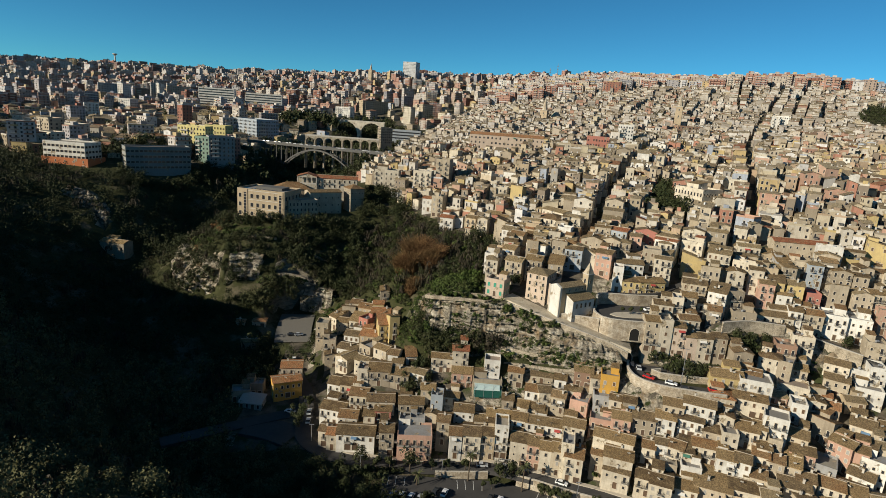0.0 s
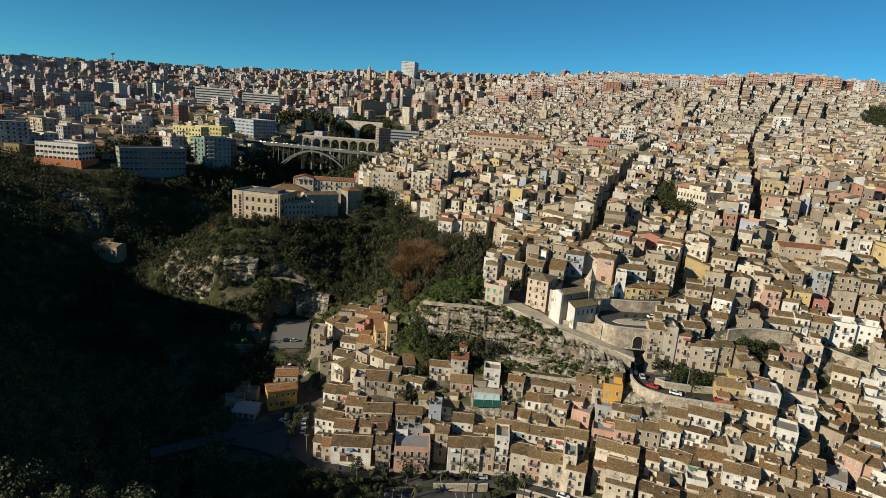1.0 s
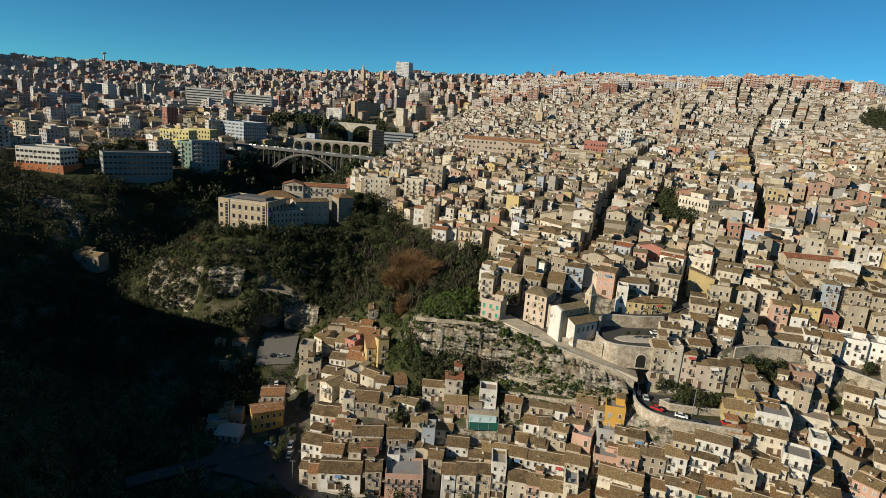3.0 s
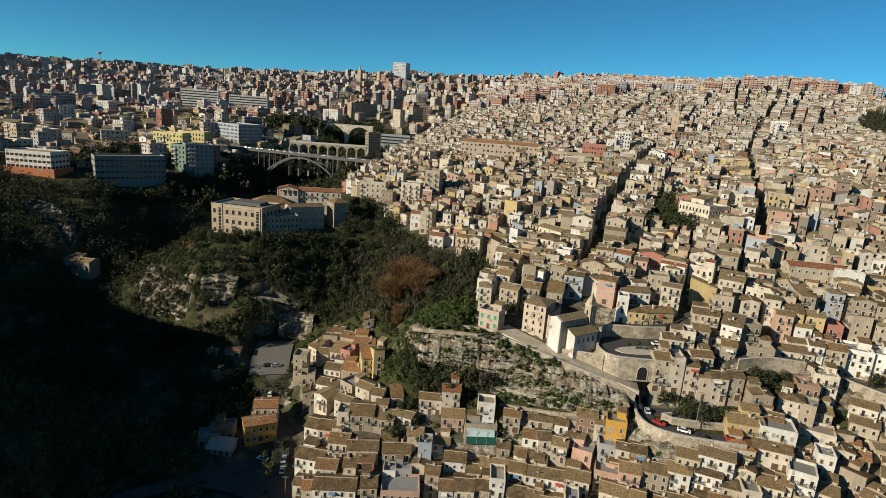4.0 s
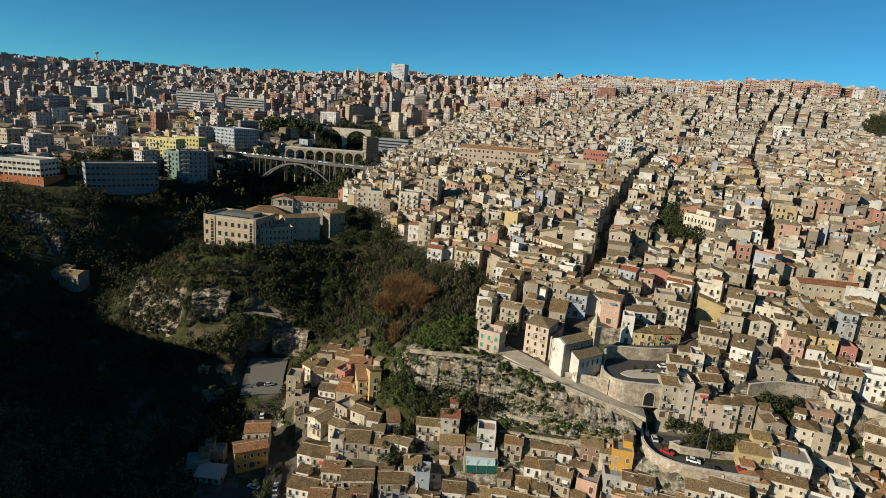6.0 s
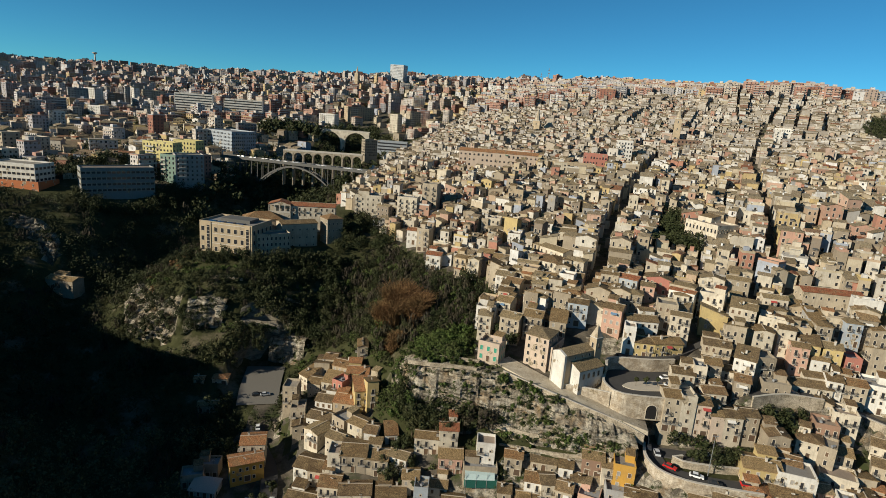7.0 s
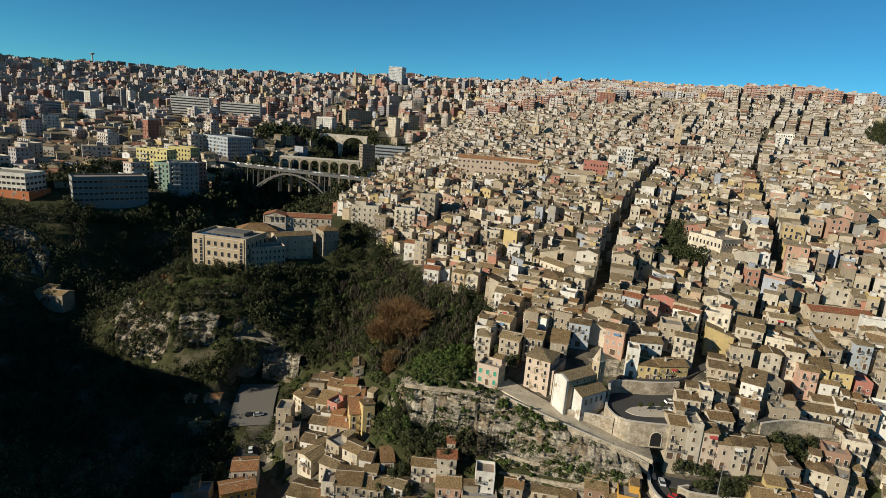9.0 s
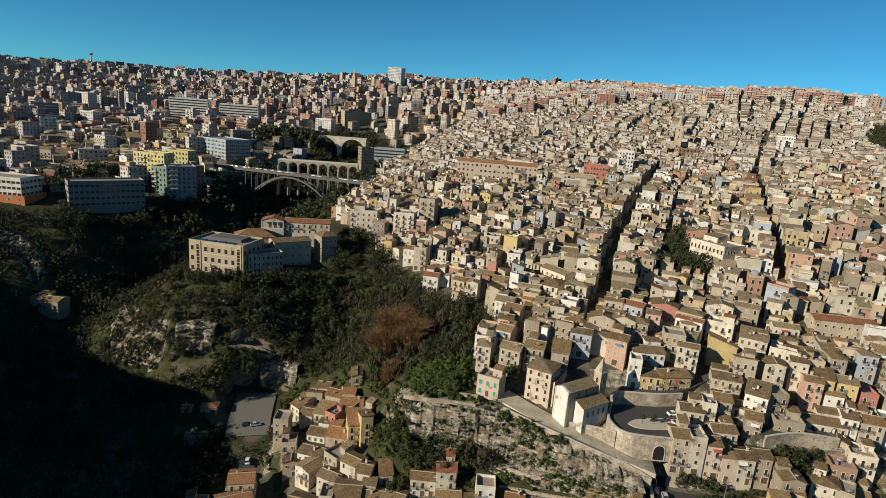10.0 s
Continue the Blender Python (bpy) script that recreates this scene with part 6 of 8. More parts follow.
def church():
    x, y, yaw = 48.9, 216.4, -58.0
    ob = thing("church", x, y, 57.0, yaw, "white-fronted limestone church with tiled nave, side aisle and bell tower", "church")
    HEROES.append((55, 219, 9))
    g = Geo()
    front = [(-2.9, -6), (2.9, -6), (2.9, 9.3), (0, 10.5), (-2.9, 9.3)]
    g.solid([(u, v, z) for v in (0.0, 0.9) for u, z in front], [(0, 1, 2, 3, 4), (9, 8, 7, 6, 5), (1, 6, 7, 2), (2, 7, 8, 3), (3, 8, 9, 4), (4, 9, 5, 0)], WALLS["white"])
    part("facade", g, ob, label="plain white plastered gable front")
    for s in (-1, 1):
        p = Geo()
        p.box(s * 2.7 - 0.25, s * 2.7 + 0.25, -0.12, -0.004, -6, 9.2, PALE_CONCRETE)
        part("pilaster", p, ob)
    n = Geo()
    body_solid(n, "cross", 5.6, 15, 9.0, 0.38, WALLS["sand"], FLAT, 6)
    part("nave", n, ob, pose(0, 8.42, 0))
    r = Geo()
    roof_solid(r, "cross", 5.6, 15, 9.0, 0.38, PALE_TILE)
    part("nave_roof", r, ob, pose(0, 8.75, 0))
    a = Geo()
    body_solid(a, "shed", 11.5, 4.3, 4.6, 0.42, WALLS["white"], FLAT, 6)
    part("aisle", a, ob, pose(4.9, 9.2, 0, 0, 0, 90))
    ar = Geo()
    roof_solid(ar, "shed", 11.5, 4.3, 4.6, 0.42, PALE_TILE, 0.25)
    part("aisle_roof", ar, ob, pose(4.9, 9.2, 0.05, 0, 0, 90))
    for k in range(4):
        part("window", ARCH_WINDOW, ob, pose(7.05, 5.5 + k * 2.4, 1.6, 0, 0, 90))
    for k in range(3):
        part("clerestory_window", WINDOWS[2], ob, pose(2.8, 5.0 + k * 3.4, 7.3, 0, 0, 90))
    t = Geo()
    t.box(-1.5, 1.5, -1.5, 1.5, -6, 13.5, WALLS["sand"])
    tower = part("bell_tower", t, ob, pose(2.1, 15.2, 0), "limestone bell tower with pointed spire")
    cor = Geo()
    cor.box(-1.7, 1.7, -1.7, 1.7, 13.504, 13.8, PALE_CONCRETE)
    part("cornice", cor, tower)
    sp = Geo()
    sp.solid([(-1.5, -1.5, 13.8), (1.5, -1.5, 13.8), (1.5, 1.5, 13.8), (-1.5, 1.5, 13.8), (0, 0, 18.4)], [(0, 1, 4), (1, 2, 4), (2, 3, 4), (3, 0, 4), (3, 2, 1, 0)], WALLS["beige"])
    part("spire", sp, tower)
    for turn in (0, 90, 180, 270):
        part("belfry_opening", ARCH_WINDOW, tower, pose(0, 0, 0, 0, 0, turn) @ pose(0, -1.5, 9.8))


church()

# ---- old town houses below and beside the cliff ----
by_front((-23.5, 258.0), (-19.3, 258.5), 8, 45.8, 39.8, 2, "stone", "cross")
by_front((-33.6, 257.0), (-26.9, 254.7), 8, 37.6, 31.6, 2, "sand", "gable")
by_front((-26.3, 248.2), (-17.8, 248.2), 8, 38.7, 32.7, 2, "ochre", "gable", tile=ORANGE_TILE)
by_front((-21.2, 234.4), (-16.1, 235.7), 8, 38.1, 29.1, 3, "ochre", "shed", tile=ORANGE_TILE)
by_front((-16.5, 232.7), (-12.4, 233.9), 8, 40.9, 31.9, 3, "ochre", "shed_back")
by_front((-37.3, 240.7), (-30.5, 239.4), 8, 29.9, 23.9, 2, "white", "gable")
by_front((-36.6, 249.8), (-30.6, 248.2), 7, 33.5, 27.5, 2, "cream", "shed")
by_front((-29.8, 237.1), (-21.7, 235.7), 8, 31.8, 25.8, 2, "sand", "shed", tile=ORANGE_TILE)
by_front((-39.2, 233.7), (-30.5, 231.2), 8, 26.7, 20.7, 2, "white", "gable")
by_front((-38.3, 264.6), (-33.1, 263.9), 7, 36.7, 30.7, 2, "beige", "gable")
by_front((-41.8, 261.2), (-35.4, 261.1), 8, 34.0, 28.0, 2, "beige", "shed_back")
by_front((-42.3, 251.1), (-37.2, 249.9), 7, 32.0, 26.0, 2, "beige", "gable")
by_front((-50.5, 243.4), (-44.9, 243.3), 7, 33.0, 21.0, 4, "beige", "flat")
by_front((-43.8, 231.0), (-38.2, 231.9), 7, 24.0, 18.0, 2, "stone", "cross")
by_front((-45.6, 235.5), (-40.1, 236.2), 7, 28.2, 19.2, 3, "beige", "flat")
by_front((-15.3, 212.5), (-11.2, 211.7), 7, 34.6, 28.6, 2, "white", "gable")
by_front((-7.9, 212.2), (-3.7, 212.9), 6, 34.2, 31.2, 1, "white", "shed")
by_front((2.0, 207.8), (10.1, 207.1), 6, 36.7, 30.7, 2, "cream", "gable")
by_front((10.2, 206.9), (16.4, 206.9), 7, 40.5, 31.5, 3, "cream", "gable", tile=RED_TILE)
by_front((-21.9, 203.6), (-13.4, 203.4), 10, 31.3, 25.3, 2, "stone", "gable")
by_front((-13.7, 203.5), (-6.3, 202.9), 9, 30.5, 24.5, 2, "beige", "gable")
by_front((-26.0, 203.5), (-21.8, 203.4), 7, 31.2, 22.2, 3, "cream", "flat")
by_front((-38.6, 210.6), (-30.5, 208.5), 9, 21.4, 15.4, 2, "white", "gable")
by_front((-32.6, 204.6), (-25.0, 203.3), 9, 24.4, 18.4, 2, "beige", "gable")
by_front((-27.9, 197.6), (-21.1, 197.0), 9, 23.8, 17.8, 2, "cream", "gable")
by_front((-20.8, 194.2), (-10.6, 194.9), 8, 23.5, 17.5, 2, "cream", "gable")
by_front((-38.7, 196.4), (-29.4, 194.3), 9, 18.4, 12.4, 2, "white", "gable")
by_front((-30.8, 191.2), (-23.9, 190.9), 8, 18.1, 12.1, 2, "white", "gable")
by_front((-21.5, 190.1), (-17.3, 190.2), 7, 19.9, 13.9, 2, "cream", "gable")
by_front((-17.5, 191.6), (-11.5, 191.8), 8, 21.4, 15.4, 2, "rose", "gable")
by_front((-9.0, 193.8), (0.4, 194.4), 8, 23.5, 17.5, 2, "stone", "gable")
by_front((-8.4, 188.8), (-4.2, 188.7), 6, 19.5, 13.5, 2, "white", "flat")
by_front((-4.3, 189.2), (1.1, 189.5), 7, 20.0, 14.0, 2, "grey", "flat")
by_front((2.7, 193.8), (7.2, 193.5), 6, 27.3, 18.3, 3, "blue", "flat")
by_front((11.5, 191.0), (18.7, 190.4), 8, 23.6, 17.6, 2, "white", "gable")
by_front((10.2, 202.2), (18.0, 201.9), 8, 33.3, 27.3, 2, "pink", "gable")
by_front((7.2, 197.8), (13.3, 197.2), 6, 25.6, 22.6, 1, "cream", "gable")
by_front((1.0, 191.5), (5.2, 190.5), 7, 21.9, 15.9, 2, "beige", "cross")
by_front((-1.2, 198.1), (4.2, 198.0), 7, 27.7, 21.7, 2, "beige", "gable")
by_front((-37.1, 186.4), (-32.9, 185.9), 6, 15.0, 9.0, 2, "cream", "gable")
by_front((-33.8, 184.4), (-29.6, 184.2), 7, 14.9, 8.9, 2, "cream", "gable", tile=ORANGE_TILE)
by_front((-30.1, 183.4), (-16.5, 183.6), 9, 15.9, 9.9, 2, "white", "gable", doors=[ARCH_DOOR])
by_front((-14.6, 181.4), (-9.5, 181.8), 8, 18.9, 9.9, 3, "beige", "gable")
by_front((-8.2, 180.4), (4.0, 180.8), 9, 18.1, 9.1, 3, "pink", "flat")
by_front((5.4, 186.2), (9.9, 185.6), 7, 21.8, 12.8, 3, "stone", "gable")
by_front((10.2, 181.0), (14.5, 181.0), 8, 19.7, 10.7, 3, "white", "gable")
by_front((14.8, 181.2), (21.1, 180.9), 9, 19.9, 10.9, 3, "cream", "gable")
by_front((21.2, 181.8), (26.1, 181.4), 8, 20.1, 11.1, 3, "sand", "gable")
by_front((25.9, 181.8), (30.7, 181.3), 8, 23.7, 11.7, 4, "white", "flat")
by_front((31.2, 179.0), (37.4, 177.6), 9, 20.3, 11.3, 3, "cream", "gable")
by_front((37.0, 177.2), (41.6, 176.0), 9, 20.3, 11.3, 3, "pink", "gable")
by_front((40.9, 175.0), (45.0, 174.1), 8, 20.1, 11.1, 3, "cream", "gable")
by_front((44.7, 174.1), (49.0, 172.9), 8, 20.6, 11.6, 3, "beige", "gable")
by_front((47.5, 172.6), (51.6, 171.6), 8, 24.0, 12.0, 4, "cream", "flat")
by_front((48.5, 170.9), (54.3, 169.1), 9, 20.8, 11.8, 3, "cream", "gable")
by_front((60.5, 168.2), (69.2, 165.2), 9, 23.6, 14.6, 3, "cream", "gable", balconies=0, sides="l")
by_front((58.4, 175.0), (70.5, 170.0), 8, 26.8, 17.8, 3, "cream", "gable", balconies=0, sides="l")
by_front((60.4, 166.8), (68.2, 163.6), 5, 19.7, 13.7, 2, "cream", "shed")
by_front((57.6, 172.5), (61.5, 171.0), 7, 21.4, 15.4, 2, "beige", "gable")
by_front((23.4, 189.2), (32.2, 188.1), 8, 23.5, 17.5, 2, "white", "gable")
by_front((31.9, 185.7), (37.3, 184.5), 8, 24.8, 15.8, 3, "cream", "gable")
by_front((37.0, 184.4), (43.9, 183.0), 8, 24.6, 15.6, 3, "white", "gable")
by_front((43.6, 182.9), (49.6, 181.6), 8, 24.7, 15.7, 3, "white", "gable")
by_front((49.3, 181.5), (56.6, 179.4), 8, 26.2, 17.2, 3, "cream", "gable")
by_front((19.0, 188.2), (23.6, 187.7), 7, 21.8, 15.8, 2, "beige", "gable")
by_front((22.2, 202.0), (28.2, 201.4), 6, 39.0, 30.0, 3, "white", "flat")
by_front((18.2, 198.6), (29.1, 198.3), 6, 32.4, 26.4, 2, "stone", "flat")
by_front((34.4, 190.9), (38.6, 190.2), 7, 27.3, 21.3, 2, "white", "gable")
by_front((37.3, 194.5), (42.6, 193.3), 8, 31.9, 25.9, 2, "white", "gable")
by_front((42.1, 191.7), (46.7, 191.8), 7, 32.9, 23.9, 3, "cream", "gable")
by_front((31.1, 199.5), (36.7, 198.4), 6, 36.8, 30.8, 2, "stone", "gable")
by_front((38.4, 190.3), (43.9, 189.0), 7, 27.1, 21.1, 2, "beige", "gable")
by_front((29.0, 192.9), (33.1, 192.4), 7, 28.4, 22.4, 2, "stone", "gable")
by_front((39.6, 199.1), (47.7, 197.5), 6, 36.0, 33.0, 1, "beige", "gable")
by_front((48.0, 195.9), (52.2, 194.9), 7, 36.5, 30.5, 2, "white", "gable")
by_front((54.9, 195.4), (61.3, 193.8), 7, 40.5, 34.5, 2, "brick", "gable")
by_front((60.4, 192.4), (64.5, 191.7), 7, 39.6, 33.6, 2, "cream", "gable")
by_front((63.4, 191.0), (69.6, 189.3), 7, 41.2, 33.8, 2, "orange", "flat")
by_front((51.3, 192.9), (55.3, 191.8), 7, 34.0, 28.0, 2, "cream", "gable")
by_front((60.6, 187.2), (69.1, 185.4), 7, 34.8, 28.8, 2, "grey", "flat")
by_front((63.1, 185.1), (68.2, 183.3), 6, 30.4, 27.4, 1, "beige", "gable")
by_front((58.6, 182.0), (66.3, 179.7), 8, 28.7, 22.7, 2, "pink", "flat")
by_front((65.0, 178.1), (71.0, 176.4), 8, 32.0, 23.0, 3, "pink", "gable")
by_front((65.7, 185.4), (69.7, 184.0), 6, 35.2, 29.2, 2, "cream", "gable")
by_front((69.8, 182.9), (74.0, 181.6), 7, 35.8, 29.8, 2, "stone", "gable")
by_front((71.9, 177.8), (79.2, 175.6), 8, 32.9, 26.9, 2, "stone", "gable")
by_front((79.0, 176.4), (85.1, 174.1), 8, 34.3, 28.3, 2, "white", "gable")
by_front((82.0, 178.7), (88.4, 176.5), 8, 38.0, 32.0, 2, "beige", "gable")
by_front((88.1, 177.6), (97.3, 173.4), 8, 39.8, 30.8, 3, "white", "gable")
by_front((85.1, 176.1), (93.7, 172.4), 8, 34.9, 28.9, 2, "white", "gable")
by_front((98.5, 179.4), (105.6, 177.6), 7, 41.6, 35.6, 2, "beige", "hip", tile=ORANGE_TILE)
by_front((97.6, 175.0), (103.8, 172.8), 7, 37.2, 31.2, 2, "cream", "cross")
by_front((106.0, 180.1), (116.1, 176.2), 8, 41.7, 35.7, 2, "cream", "gable")
by_front((100.5, 186.2), (111.0, 183.7), 9, 46.3, 40.3, 2, "ochre", "gable")
by_front((109.1, 183.3), (118.9, 179.8), 9, 46.5, 37.5, 3, "white", "flat")
by_front((111.8, 194.7), (118.3, 193.6), 8, 52.1, 43.1, 3, "stone", "cross")
by_front((112.4, 190.1), (118.6, 186.9), 8, 46.5, 40.5, 2, "beige", "gable")
by_front((73.8, 171.0), (77.7, 169.5), 7, 26.0, 20.0, 2, "cream", "gable")
by_front((78.1, 171.0), (82.1, 169.9), 6, 27.5, 21.5, 2, "white", "gable")
by_front((81.2, 170.4), (85.9, 167.3), 8, 27.5, 21.5, 2, "cream", "gable")
by_front((85.1, 167.7), (89.1, 166.4), 8, 27.3, 21.3, 2, "cream", "shed")
by_front((89.3, 168.6), (96.9, 166.1), 8, 29.2, 23.2, 2, "cream", "gable")
by_front((93.3, 171.9), (99.5, 169.4), 8, 33.0, 27.0, 2, "beige", "gable")
by_front((98.1, 168.1), (102.9, 166.8), 7, 34.1, 25.1, 3, "cream", "flat")
by_front((103.8, 170.9), (110.4, 168.4), 9, 34.8, 28.8, 2, "cream", "gable")
by_front((94.9, 163.1), (100.2, 160.9), 8, 28.6, 19.6, 3, "white", "gable")
by_front((99.8, 161.6), (104.1, 159.5), 8, 28.9, 19.9, 3, "white", "gable")
by_front((69.8, 163.0), (74.8, 161.0), 8, 20.0, 14.0, 2, "cream", "gable")
by_front((72.4, 158.0), (78.7, 155.5), 9, 21.5, 12.5, 3, "cream", "gable")
by_front((76.5, 166.1), (83.1, 163.8), 8, 23.3, 17.3, 2, "beige", "flat")
by_front((84.3, 163.6), (90.2, 161.8), 7, 24.1, 18.1, 2, "white", "flat")
by_front((79.2, 158.7), (87.1, 156.1), 8, 20.3, 14.3, 2, "cream", "gable")
by_front((86.7, 158.5), (97.0, 154.5), 9, 21.5, 15.5, 2, "beige", "shed")
by_front((96.6, 156.5), (105.8, 153.3), 9, 22.5, 16.5, 2, "cream", "gable")
by_front((103.9, 158.8), (108.4, 156.8), 8, 25.4, 19.4, 2, "beige", "gable")
by_front((112.5, 171.5), (119.0, 167.9), 8, 39.4, 30.4, 3, "white", "flat")
by_front((109.2, 170.8), (112.9, 168.8), 8, 35.7, 29.7, 2, "cream", "gable")
by_front((124.7, 177.3), (129.2, 175.3), 7, 41.6, 32.6, 3, "white", "flat")
by_front((120.4, 169.6), (125.4, 166.5), 9, 34.4, 28.4, 2, "beige", "gable")
by_front((131.6, 177.6), (136.3, 171.3), 8, 36.3, 30.3, 2, "stone", "shed_back")
by_front((133.7, 169.2), (137.9, 163.5), 8, 34.1, 25.1, 3, "pink", "gable")
by_front((137.3, 165.4), (142.7, 162.1), 8, 33.1, 24.1, 3, "pink", "gable")
by_front((140.6, 162.6), (145.7, 157.8), 9, 31.7, 22.7, 3, "white", "flat")
by_front((144.9, 175.8), (150.9, 171.5), 10, 36.5, 30.5, 2, "cream", "gable")
by_front((150.9, 173.1), (154.7, 171.4), 11, 36.5, 30.5, 2, "cream", "gable")
by_front((138.0, 181.8), (142.9, 178.7), 8, 39.5, 33.5, 2, "stone", "gable", tile=ORANGE_TILE)
by_front((119.1, 165.4), (125.8, 162.2), 8, 31.3, 25.3, 2, "pink", "gable")
by_front((108.7, 165.7), (112.6, 164.0), 7, 31.6, 25.6, 2, "cream", "gable")
by_front((112.7, 167.2), (116.4, 165.3), 7, 33.5, 27.5, 2, "beige", "flat")
by_front((106.6, 164.2), (111.1, 162.0), 8, 29.8, 23.8, 2, "cream", "gable")
by_front((110.6, 162.3), (115.0, 160.0), 8, 29.2, 23.2, 2, "beige", "gable")
by_front((115.3, 161.2), (119.5, 158.7), 8, 28.8, 22.8, 2, "beige", "shed")
by_front((125.7, 162.7), (130.9, 159.0), 9, 28.5, 22.5, 2, "grey", "flat")
by_front((117.5, 157.3), (122.4, 154.9), 8, 26.4, 20.4, 2, "cream", "gable")
by_front((111.4, 155.9), (119.8, 152.4), 9, 25.0, 19.0, 2, "cream", "gable")
by_front((123.9, 156.2), (130.1, 152.6), 9, 25.6, 19.6, 2, "cream", "gable")
by_front((129.7, 154.8), (135.9, 151.1), 9, 25.1, 19.1, 2, "beige", "gable")
by_front((135.7, 161.0), (140.9, 156.0), 8, 27.4, 21.4, 2, "white", "gable")
by_front((152.6, 212.2), (160.8, 208.1), 10, 62.9, 53.9, 3, "white", "flat")
by_front((160.1, 210.3), (168.5, 205.7), 10, 62.7, 53.7, 3, "white", "flat")
by_front((133.9, 210.9), (139.7, 207.1), 9, 57.5, 51.5, 2, "beige", "cross")
by_front((130.4, 200.7), (136.9, 198.4), 7, 53.6, 44.6, 3, "brick", "flat")
by_front((128.0, 215.5), (142.4, 211.9), 8, 60.5, 54.5, 2, "cream", "gable")
by_front((144.4, 212.6), (152.5, 209.8), 8, 63.1, 54.1, 3, "beige", "gable")
by_front((140.8, 213.4), (145.2, 211.7), 8, 63.6, 54.6, 3, "white", "gable")
by_front((127.9, 194.0), (131.5, 191.1), 8, 49.8, 40.8, 3, "stone", "flat")
by_front((125.9, 188.9), (134.8, 184.1), 8, 43.4, 37.4, 2, "cream", "flat")
by_front((134.2, 194.8), (138.9, 192.8), 8, 47.1, 41.1, 2, "beige", "gable")
by_front((147.2, 197.2), (153.7, 192.7), 8, 49.6, 43.6, 2, "cream", "gable")
by_front((144.3, 191.8), (150.9, 187.4), 8, 45.8, 39.8, 2, "beige", "gable")
by_front((154.5, 193.6), (161.3, 189.7), 9, 48.7, 42.7, 2, "white", "flat")
by_front((152.8, 187.0), (160.4, 183.0), 9, 44.5, 38.5, 2, "white", "flat")
by_front((163.1, 199.4), (169.0, 196.8), 8, 57.1, 48.1, 3, "beige", "flat")
by_front((159.2, 190.3), (164.1, 188.4), 8, 51.0, 42.0, 3, "white", "flat")
by_front((79.4, 229.6), (86.6, 228.6), 7, 66.6, 60.8, 2, "ochre", "gable", balconies=0.7)
by_front((86.6, 228.6), (97.4, 229.8), 8, 66.8, 61.0, 2, "ochre", "gable", balconies=0.7)
by_front((78.6, 237.2), (89.8, 236.2), 8, 72.2, 63.2, 3, "white", "gable", balconies=0)
by_front((75.4, 230.6), (79.2, 229.5), 6, 71.6, 61.4, 3, "white", "flat", balconies=0)
by_front((88.2, 215.1), (95.2, 213.5), 7, 62.2, 56.2, 2, "cream", "gable")
by_front((95.0, 214.9), (99.0, 213.7), 7, 64.7, 55.7, 3, "cream", "flat")
by_front((99.7, 216.9), (104.9, 215.5), 8, 65.4, 56.4, 3, "stone", "gable")
by_front((104.2, 228.7), (113.0, 225.7), 8, 67.9, 61.9, 2, "beige", "gable")
by_front((106.7, 218.4), (112.2, 216.2), 7, 62.7, 56.7, 2, "cream", "gable")
by_front((109.9, 218.1), (115.6, 214.4), 8, 68.0, 56.0, 4, "white", "shed")
by_front((115.4, 217.2), (123.8, 216.5), 8, 68.1, 56.1, 4, "stone", "flat")
by_front((108.2, 212.3), (112.7, 210.3), 8, 62.0, 53.0, 3, "stone", "gable")
by_front((124.0, 221.0), (129.6, 218.3), 7, 60.8, 57.8, 1, "white", "gable")
by_front((117.9, 212.0), (126.3, 209.9), 8, 61.5, 52.5, 3, "stone", "flat")
by_front((23.0, 250.0), (30.4, 247.6), 8, 69.0, 60.4, 3, "white", "flat")
by_front((22.5, 227.2), (29.5, 223.6), 7, 64.0, 57.6, 2, "pale", "flat", windows=[GREEN_WINDOW], label="pale pink two-storey house with green shutters and a roof terrace")
by_front((39.9, 239.3), (46.4, 237.1), 9, 70.7, 61.7, 3, "stone", "gable")
by_front((70.0, 241.0), (76.0, 237.6), 8, 75.4, 65.6, 3, "pink", "gable")
by_front((31.8, 244.3), (36.5, 243.7), 6, 63.9, 60.9, 1, "beige", "shed")

# ---- orange house by the road ----
by_front((-74.0, 217.2), (-66.6, 217.8), 5.5, 14.6, 10.0, 1, "stone", "flat", balconies=0, label="low ruined stone hut with a pale flat roof in the shade")
by_front((-73.0, 207.6), (-64.0, 206.6), 5.5, 12.2, 9.6, 1, "grey", "shed", tile=CONCRETE, balconies=0, extras=False, label="low grey shed with a sheet roof beside the side road")
by_front((-60.5, 212.1), (-50.2, 216.8), 7, 18.8, 12.0, 2, "orange", "gable", tile=ORANGE_TILE, name="house", label="orange two-storey roadside house with tiled roof", balconies=0.2)
by_front((-60.0, 221.0), (-51.5, 222.5), 8, 21.5, 12.5, 3, "cream", "gable", tile=ORANGE_TILE, label="cream three-storey house with orange tile roof")
by_front((-77, 211), (-70, 213), 6, 14, 10, 1, "stone", "flat", label="small low stone outbuilding with flat roof")
by_front((-87, 251.6), (-79.4, 253.2), 5, 18.2, 14.6, 1, "stone", "gable", balconies=0, label="small grey stone hut with a weathered tiled roof")
by_front((-94.4, 266.4), (-90.2, 266.6), 4, 22.4, 20.0, 1, "beige", "gable", tile=ORANGE_TILE, balconies=0, label="small one-storey shed with orange tiles")
by_front((-86.6, 266.8), (-80.2, 267.4), 5, 23.0, 20.0, 1, "beige", "hip", tile=ORANGE_TILE, balconies=0, label="small one-storey hut with orange tiles")
